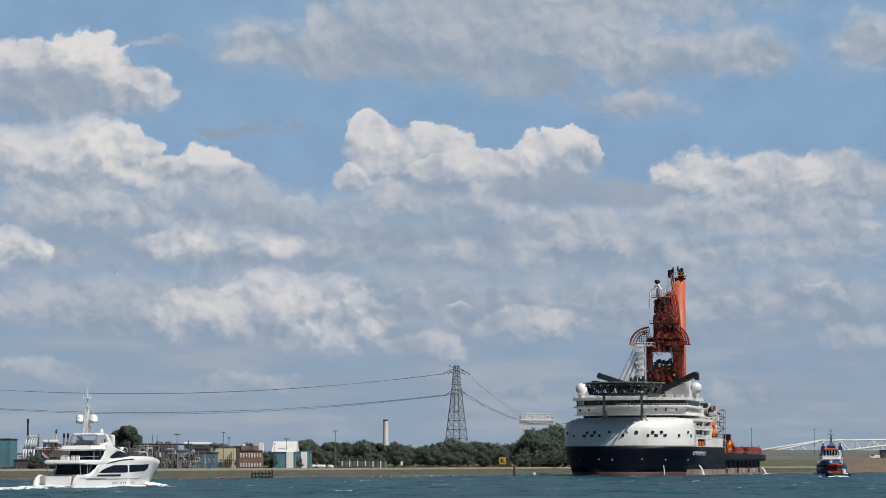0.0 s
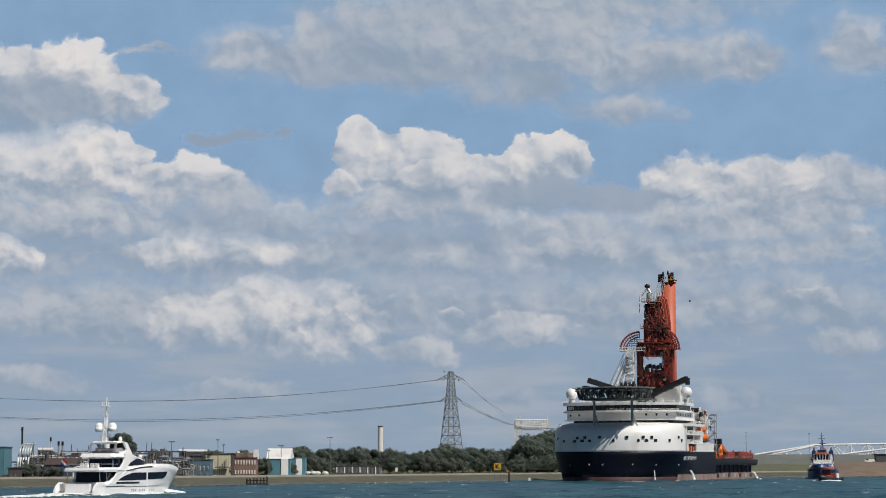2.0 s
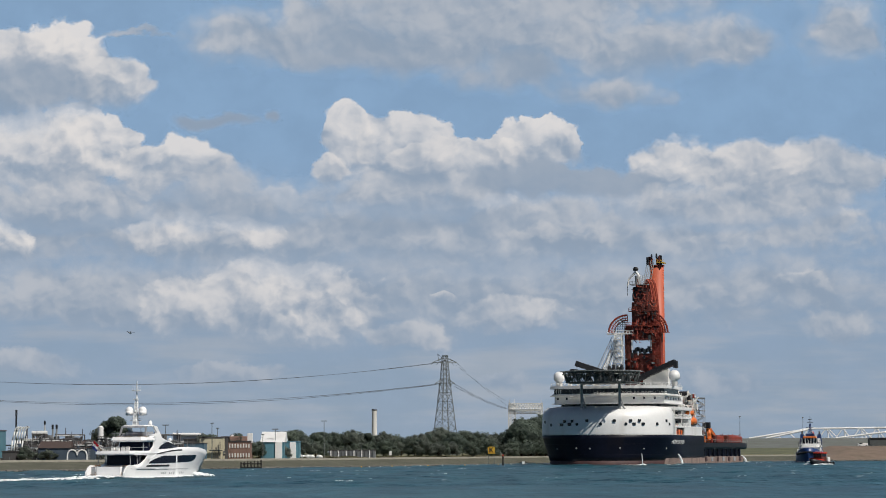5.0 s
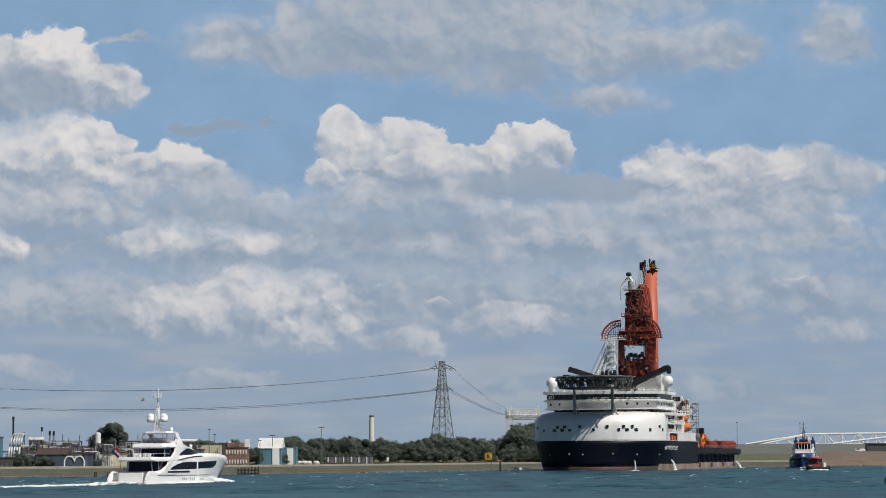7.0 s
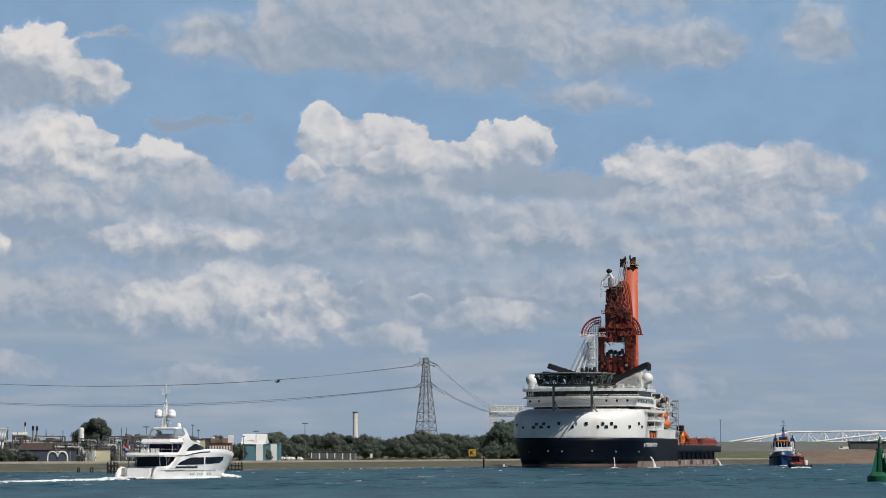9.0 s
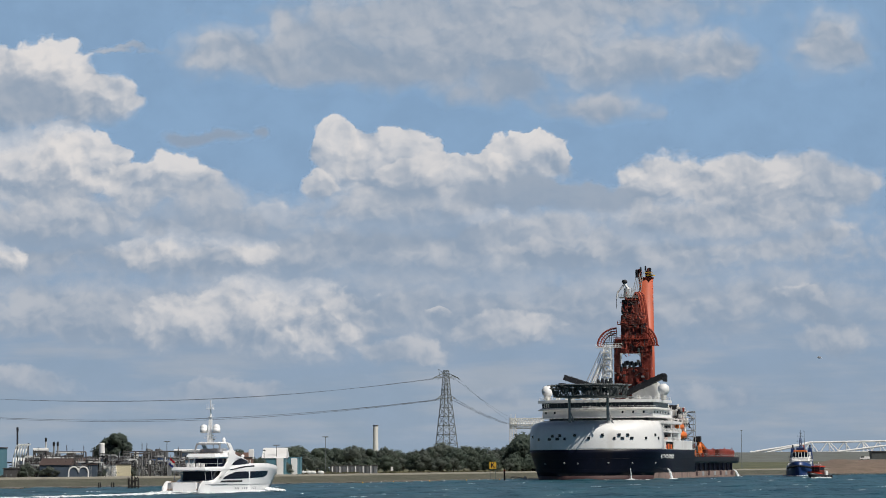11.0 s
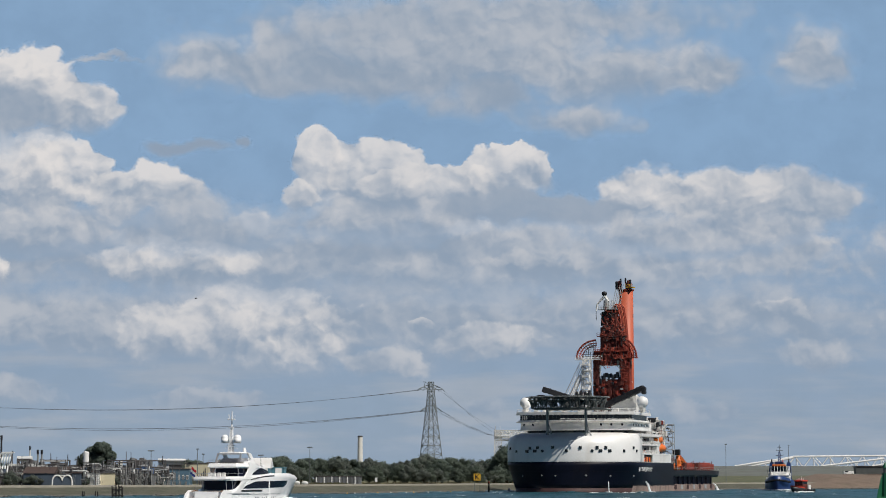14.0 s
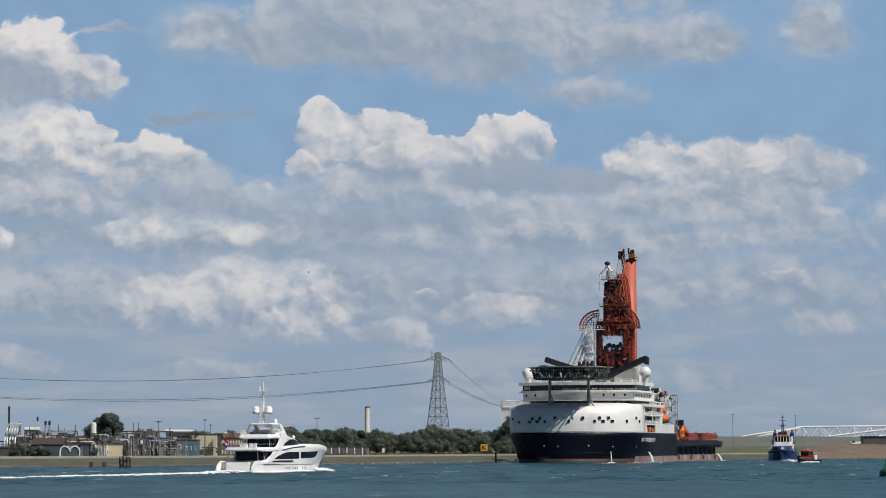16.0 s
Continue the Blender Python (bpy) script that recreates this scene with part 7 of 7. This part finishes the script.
def build_shore_things():
    rnd = random.Random(7)
    # yellow sign with a black K
    d = 916
    x, z0 = on_land(889.5, d)
    t = thing("channel_sign", x, d, z0 - 0.5, 0, "yellow square sign with black letter K", "sign")
    zc = Z(816, d) - z0 + 0.5
    part("board", one(box, 0, 0, zc, 2.5, 0.15, 2.5, 0.05), YELLOW, t)
    for sx in (-1, 1):
        part("post", one(box, sx * 1.0, 0.2, zc / 2, 0.18, 0.18, zc), PYLON, t)
    cu = bpy.data.curves.new("letter", "FONT")
    cu.body, cu.size, cu.align_x, cu.align_y, cu.extrude, cu.offset = "K", 2.5, "CENTER", "CENTER", 0.03, 0.06
    tmp = bpy.data.objects.new("letter", cu)
    scene.collection.objects.link(tmp)
    me = bpy.data.meshes.new_from_object(tmp)
    bpy.data.objects.remove(tmp)
    me.materials.clear()
    me.materials.append(BLACK)
    ob = new("letter", me)
    ob.parent = t
    ob.matrix_basis = pose(0, -0.12, zc, 90, 0, 0)
    # channel marker post
    d = 868
    x = X(910, d)
    t = thing("marker_post", x, d, -1, 0, "dark mooring post with red top mark", "post")
    part("post", one(rod, (0, 0, 0), (0, 0, 4.4), 0.32, 0.28, 8), WOOD, t)
    part("top_mark", one(box, 0, 0, 4.4, 0.6, 0.4, 0.8, 0.1), TRED, t)
    # timber dolphins in the water
    for a0, a1, b, d, n in ((245, 262, 829, 655, 4), (446, 482, 832, 735, 7)):
        x0, x1 = X(a0, d), X(a1, d)
        t = thing("timber_dolphin", (x0 + x1) / 2, d, 0, 0, "black timber mooring dolphin standing in the water", "dolphin", "mooring dolphins")
        w, h = x1 - x0, Z(b, d)
        for i in range(n):
            x = -w / 2 + w * i / (n - 1)
            hh = h * rnd.uniform(0.82, 1.05)
            part("pile", one(rod, (x, 0, -1.5), (x + rnd.uniform(-0.1, 0.1), 0, hh), 0.15, 0.13, 7), WOOD, t)
            part("pile", one(rod, (x, 1.8, -1.5), (x, 1.8, hh * 0.95), 0.14, 0.12, 7), WOOD, t)
        for z in (0.5, h * 0.6):
            part("beam", one(box, 0, -0.3, z, w, 0.25, 0.35), WOOD, t)
        if n == 4:
            part("brace", one(rod, (-w / 2, -0.3, 0.3), (w / 2, -0.3, h * 0.9), 0.13, 0.13, 6), WOOD, t)
    for a in (192.5, 195.5, 215.5, 219):
        d = 668
        t = thing("mooring_pile", X(a, d), d, -1.5, 0, "short black timber mooring pile", "pile", "mooring piles")
        part("pile", one(rod, (0, 0, 0), (0.03, 0, 3.0), 0.2, 0.18, 7), WOOD, t)
    # swimming-line floats off the beach
    for k in range(16):
        a = 655 + k * 21 + rnd.uniform(-6, 6)
        xx = X(a, 850)
        d = shore_y(xx) - 14
        t = thing("float_buoy", X(a, d), d, 0.05, 0, "small pale float off the beach", "buoy", "line of floats")
        part("float", one(ball, (0, 0, 0.1), 0.24, 1, 1, 1, 8, 6), CREAMW if k % 3 else YELLOW, t)
    # boulders along the bank foot
    items = []
    for k in range(2600):
        x = rnd.uniform(-150, 230)
        r = rnd.uniform(0.2, 0.55) * (1.1 if x > 140 else 1.0)
        yy = shore_y(x) + rnd.uniform(-1.5, 3.0 if x > 140 else 2.5)
        items.append((x, yy, max(0.05, bank_z(x, yy)) + r * 0.15, r * 1.3, r * 1.2, r * 0.7))
    tagged(blobs("shore_boulders", items, mat("wet dark boulders", (0.13, 0.125, 0.11), 0.85, vary=0.4, scale=1.0), rough=0.35), "dark wet boulders at the waterline", "boulders", kind="stuff")
    # dry grass tufts and reeds on the bank
    items = []
    for k in range(2200):
        x = rnd.uniform(-150, 220)
        off = rnd.uniform(49, 160)
        yy = shore_y(x) + off
        if 38.5 < off < 48:
            continue
        r = rnd.uniform(0.12, 0.5) * (1.3 if off > 50 else 1.0)
        items.append((x, yy, bank_z(x, yy) + r * 0.3, r * 2.6, r * 1.6, r * 0.35))
    tagged(blobs("bank_tufts", items, mat("dry grass tufts", (0.125, 0.118, 0.06), 0.95, vary=0.3, scale=0.3, bump=0.4), rough=0.45), "tufts of dry grass and weeds on the bank", "grass", kind="stuff")
    # dark scrub at the foot of the works walls
    items = []
    for k in range(2600):
        a = rnd.uniform(-20, 1000)
        d = inland(a, 700, 50) + rnd.uniform(0, 14)
        if noise.noise(Vector((a * 0.03, 1.7, 0))) < -0.12:
            continue
        x = X(a, d)
        r = rnd.uniform(0.2, 0.75)
        items.append((x, d, bank_z(x, d) + r * 0.35, r * 1.3, r, r * 0.8))
    tagged(blobs("scrub", items, leaf_material("scrub leaves", (0.095, 0.092, 0.058)), rough=0.5), "low dark scrub along the works wall", "scrub", kind="stuff")
    # fence posts on the bank top
    for k in range(70):
        a = 5 + k * 8.1
        x = X(a, 715)
        d = shore_y(x) + 52
        t = thing("fence_post", X(a, d), d, bank_z(X(a, d), d) - 0.1, 0, "thin grey fence post on the bank", "post", "fence posts")
        part("post", one(box, 0, 0, 0.7, 0.12, 0.12, 1.5), GREYC, t)
    # green lateral buoy near the channel edge
    d = 422
    t = thing("green_buoy", X(1613, d), d, 0, 0, "large green conical channel buoy", "buoy")
    G = mat("buoy green paint", (0.008, 0.095, 0.045), 0.45, vary=0.25, scale=1.0, dirt=(0.02, 0.07, 0.04), dirt_amt=0.5)
    part("float", one(rod, (0, 0, -0.6), (0, 0, 1.0), 2.2, 2.2, 24), G, t)
    part("float_top", one(rod, (0, 0, 1.0), (0, 0, 1.7), 2.2, 1.2, 24), G, t)
    for k in range(4):
        a = k * math.pi / 2 + 0.5
        part("fin", one(loft, [[(math.cos(a) * 1.95 + o, math.sin(a) * 1.95, 1.4), (0.3 * math.cos(a) + o, 0.3 * math.sin(a), 1.6), (0.3 * math.cos(a) + o, 0.3 * math.sin(a), 5.6), (math.cos(a) * 0.9 + o, math.sin(a) * 0.9, 5.0)] for o in (0, 0.12)]), G, t)
    part("tower", one(rod, (0, 0, 1.6), (0, 0, 5.6), 0.9, 0.6, 12), G, t)
    part("lantern", one(rod, (0, 0, 5.6), (0, 0, 6.4), 0.3, 0.3, 10), DKSTEEL, t)
    part("top_mark", one(rod, (0, 0, 6.5), (0, 0, 7.6), 0.45, 0.03, 12), G, t)
    for k in range(2):
        part("white_mark", one(box, 0.45 + 0.5 * k, -0.86, 4.4, 0.3, 0.1, 0.8), LETTER, t)


def build_dyke():
    # sea dyke behind the channel mouth: grass foot, tarred upper slope
    x0, x1 = 105.0, 900.0
    d0, d1, zt = 1262.0, 1395.0, Z(797, 1400)
    def strip(name, prof, m, label):
        bm = bmesh.new()
        cols = []
        for x in np.arange(x0, x1, 15):
            cols.append([bm.verts.new((x, max(yy + (x - x0) * 0.12, shore_y(x) + 55 + 0.05 * (yy - 1130)), z + 0.2 * noise.noise(Vector((x * 0.03, yy * 0.02, 0))))) for yy, z in prof])
        for a, b in zip(cols, cols[1:]):
            for i in range(len(prof) - 1):
                bm.faces.new((a[i], b[i], b[i + 1], a[i + 1]))
        tagged(part(name, bm, m, smooth=True), label, "dyke", kind="structure")
    strip("dyke_foot", [(1130, 2.0), (1200, 3.4), (1240, 5.0), (1290, 6.2)], mat("dyke grass", (0.09, 0.098, 0.055), 0.95, vary=0.35, scale=0.15, dirt=(0.20, 0.19, 0.09), dirt_amt=0.6), "grassy foot of the sea dyke")
    strip("dyke_slope", [(1290, 6.2), (1330, 8.6), (1370, zt), (1420, zt), (1500, 3.0)], mat("tarred dyke slope", (0.125, 0.135, 0.125), 0.9, vary=0.25, scale=0.15, dirt=(0.09, 0.10, 0.06), dirt_amt=0.6), "grey tarred slope of the sea dyke")
    rnd = random.Random(2)
    # bare earth bank with works behind the boulders
    bm = bmesh.new()
    cols = []
    for x in np.arange(168, 420, 6.0):
        e = min(1, (x - 168) / 30)
        cols.append([bm.verts.new((x, shore_y(x) + o, z * e + 0.3 * noise.noise(Vector((x * 0.08, o * 0.05, 2))) + (1 - e) * min(z, 1.0))) for o, z in ((-4, -1.0), (4, 0.6), (20, 3.0), (50, 5.4), (90, 6.8), (110, 6.9), (150, 2.0))])
    for a, b in zip(cols, cols[1:]):
        for i in range(6):
            bm.faces.new((a[i], b[i], b[i + 1], a[i + 1]))
    tagged(part("earth_bank", bm, mat("bare brown earth", (0.17, 0.125, 0.095), 0.95, vary=0.35, scale=0.25, bump=0.5, dirt=(0.09, 0.085, 0.055), dirt_amt=0.6), smooth=True), "bare brown earth bank above the boulders", "bank", kind="structure")
    # parked white van and dark hut on the bank
    d = 1245
    x = X(1548, d)
    van = thing("parked_van", x, d, 6.7, 0, "white van parked on the dyke road", "van")
    z0 = -0.35
    part("body", one(box, 0, 0, z0 + 1.2, 5.0, 2.0, 1.5, 0.3), WHITE, van)
    part("cab_glass", one(box, -1.2, -0.02, z0 + 1.7, 1.6, 2.06, 0.6, 0.15), GLASS, van)
    for sx in (-1.6, 1.6):
        part("wheel", one(rod, (sx, -1.05, z0 + 0.45), (sx, 1.05, z0 + 0.45), 0.42, 0.42, 12), RUBBER, van)
    part("sill", one(box, 0, 0, z0 + 0.45, 4.6, 1.9, 0.3, 0.05), DKSTEEL, van)
    hut = thing("site_hut", X(1600, d), d, 6.0, 0, "long dark site hut on the dyke", "hut")
    part("wall", one(box, 0, 3, Z(809, d) - 6.0 + 1.4, X(1640, d) - X(1561, d), 6, 3.6, 0.1), DKSTEEL, hut)
    part("roof", one(box, 0, 3, Z(809, d) - 6.0 + 3.35, X(1640, d) - X(1560, d) + 1, 7, 0.3, 0.05), ROOFD, hut)


def build_barrier():
    """White tubular truss arm of the flood barrier, lying on the dyke."""
    t = thing("barrier_arm", 0, 0, 0, 0, "white tubular truss arm of a flood barrier", "truss")
    d = 1402
    tube_r = 0.52

    def P(a, b, dd=0.0):
        return Vector((X(a, d + dd), d + dd, Z(b, d + dd)))
    part("main_chord", one(rod, P(1346, 797), P(1450, 781), tube_r, tube_r, 10), WHITE, t)
    part("main_chord", one(rod, P(1340, 799, 6), P(1400, 790.5, 6), tube_r * 0.8, tube_r * 0.8, 10), WHITE, t)
    part("main_chord", one(rod, P(1400, 790.5, 6), P(1450, 780, 6), tube_r * 0.8, tube_r * 0.8, 10), WHITE, t)
    part("main_chord", one(rod, P(1450, 780), P(1800, 777), tube_r, tube_r, 10), WHITE, t)
    part("rising_chord", one(rod, P(1500, 797, -6), P(1610, 784, -6), tube_r, tube_r, 10), WHITE, t)
    part("rising_chord", one(rod, P(1376, 797, -6), P(1450, 782, -6), tube_r, tube_r, 10), WHITE, t)
    part("rising_chord", one(rod, P(1590, 797, -6), P(1700, 780, -6), tube_r, tube_r, 10), WHITE, t)
    for k in range(11):
        a = 1452 + k * 30
        part("brace", one(rod, P(a, 781), P(a - 12, 797), 0.30, 0.30, 8), WHITE, t)
        part("brace", one(rod, P(a + 2, 781), P(a + 14, 797), 0.30, 0.30, 8), WHITE, t)
        part("brace", one(rod, P(a + 4, 781, 6), P(a + 5, 797, 6), 0.3, 0.3, 8), WHITE, t)
        if k % 2:
            part("brace", one(rod, P(a + 6, 781, 6), P(a + 22, 797, 6), 0.3, 0.3, 8), WHITE, t)
    for a in (1395, 1420):
        part("brace", one(rod, P(a, 790), P(a + 8, 797), 0.3, 0.3, 8), WHITE, t)
    part("lower_chord", one(rod, P(1372, 797.5, -3), P(1800, 797.5, -3), 0.35, 0.35, 8), WHITE, t)
    for k in range(12):
        part("bearing_block", one(box, X(1372 + 36 * k, d), d, Z(800, d) - 0.6, 1.2, 3, 1.8, 0.2), CONCR, t)


build_works()
build_lamps()
build_chimney()
build_lines()
build_gantry()
build_trees()
build_shore_things()
build_dyke()
build_barrier()


# ---- what moves ----
def motions():
    for (ob, depth), (a, b) in sheets:
        walk(ob, [(0, sheet_pose(depth, a)), (16, sheet_pose(depth, b))])
    walk(ship, [(0, pose(59.3, 868.9, 0, 0, 0, -17.2)), (16, pose(45.6, 843.9, 0, 0, 0, -17.4))])
    for ob in (yacht, wake):
        ob.scale = (0.985, 0.985, 0.985)
        walk(ob, [(0, pose(-71.9, 471, 0, 0, 0, -18.6)), (8, pose(-56.1, 494.8, 0, 0, 0, -20.4)), (16, pose(-38.5, 519.9, 0, 0, 0, -22))])
    walk(tug, [(0, pose(152, 992, 0, 0, 0, -12)), (16, pose(141, 997, 0, 0, 0, -12))])
    walk(workboat, [(0, pose(122, 800, 0, 0, 0, -38)), (8, pose(123.5, 822, 0, 0, 0, -38)), (16, pose(126, 846, 0, 0, 0, -38))])
    walk(whitecaps, [(0, pose(0, 0, 0)), (16, pose(6, -4, 0))])
    for i, rows in enumerate(GULLS):
        ob = gull if i == 0 else copy_thing(gull, pose(0, 0, 0))
        walk(ob, [(t, pose(X(a, 2.3 * d), 2.3 * d, Z(b, 2.3 * d), 8, bank, turn)) for t, a, b, d, turn, bank in rows])


# gulls: seconds, bearing, height mark, depth, heading, bank
GULLS = [
    [(0, 580, 480, 190, 75, 10), (4, 380, 440, 210, 80, -5), (16, -260, 420, 260, 80, 10)],
    [(0, 60, 340, 210, -85, 12), (1.5, 152, 340, 210, -85, -8), (3.5, 352, 304, 215, -80, 10), (8, 800, 260, 240, -80, 0), (16, 1700, 200, 320, -80, 8)],
    [(0, 1270, 520, 230, -75, 10), (1.5, 1296, 530, 230, -75, 12), (3.5, 1377, 506, 240, -75, -8), (16, 1900, 430, 330, -75, 8)],
    [(0, 664, 468, 330, -70, 10), (3.5, 706, 497, 330, -70, 5), (11, 500, 327, 310, 60, 5), (16, 440, 270, 310, 60, 10)],
    [(0, -150, 790, 120, -60, 5), (7, 277, 713, 135, -80, 14), (8.5, 420, 690, 140, -80, -10), (16, 1100, 620, 190, -80, 10)],
    [(0, -300, 380, 190, -80, 12), (11, 424, 262, 195, -80, 14), (12.5, 588, 263, 200, -80, -6), (14.5, 865, 241, 205, -80, 10), (16, 1064, 229, 210, -80, 14)],
    [(0, 2000, 640, 170, 80, 6), (11, 1472, 630, 170, 80, -10), (12.5, 1354, 732, 172, 70, 12), (16, 1050, 800, 180, 70, 6)],
    [(0, 200, 480, 300, -80, 6), (12.5, 320, 493, 300, -80, 5), (14.5, 433, 500, 300, -80, 8), (16, 578, 503, 300, -80, 6)]]
motions()
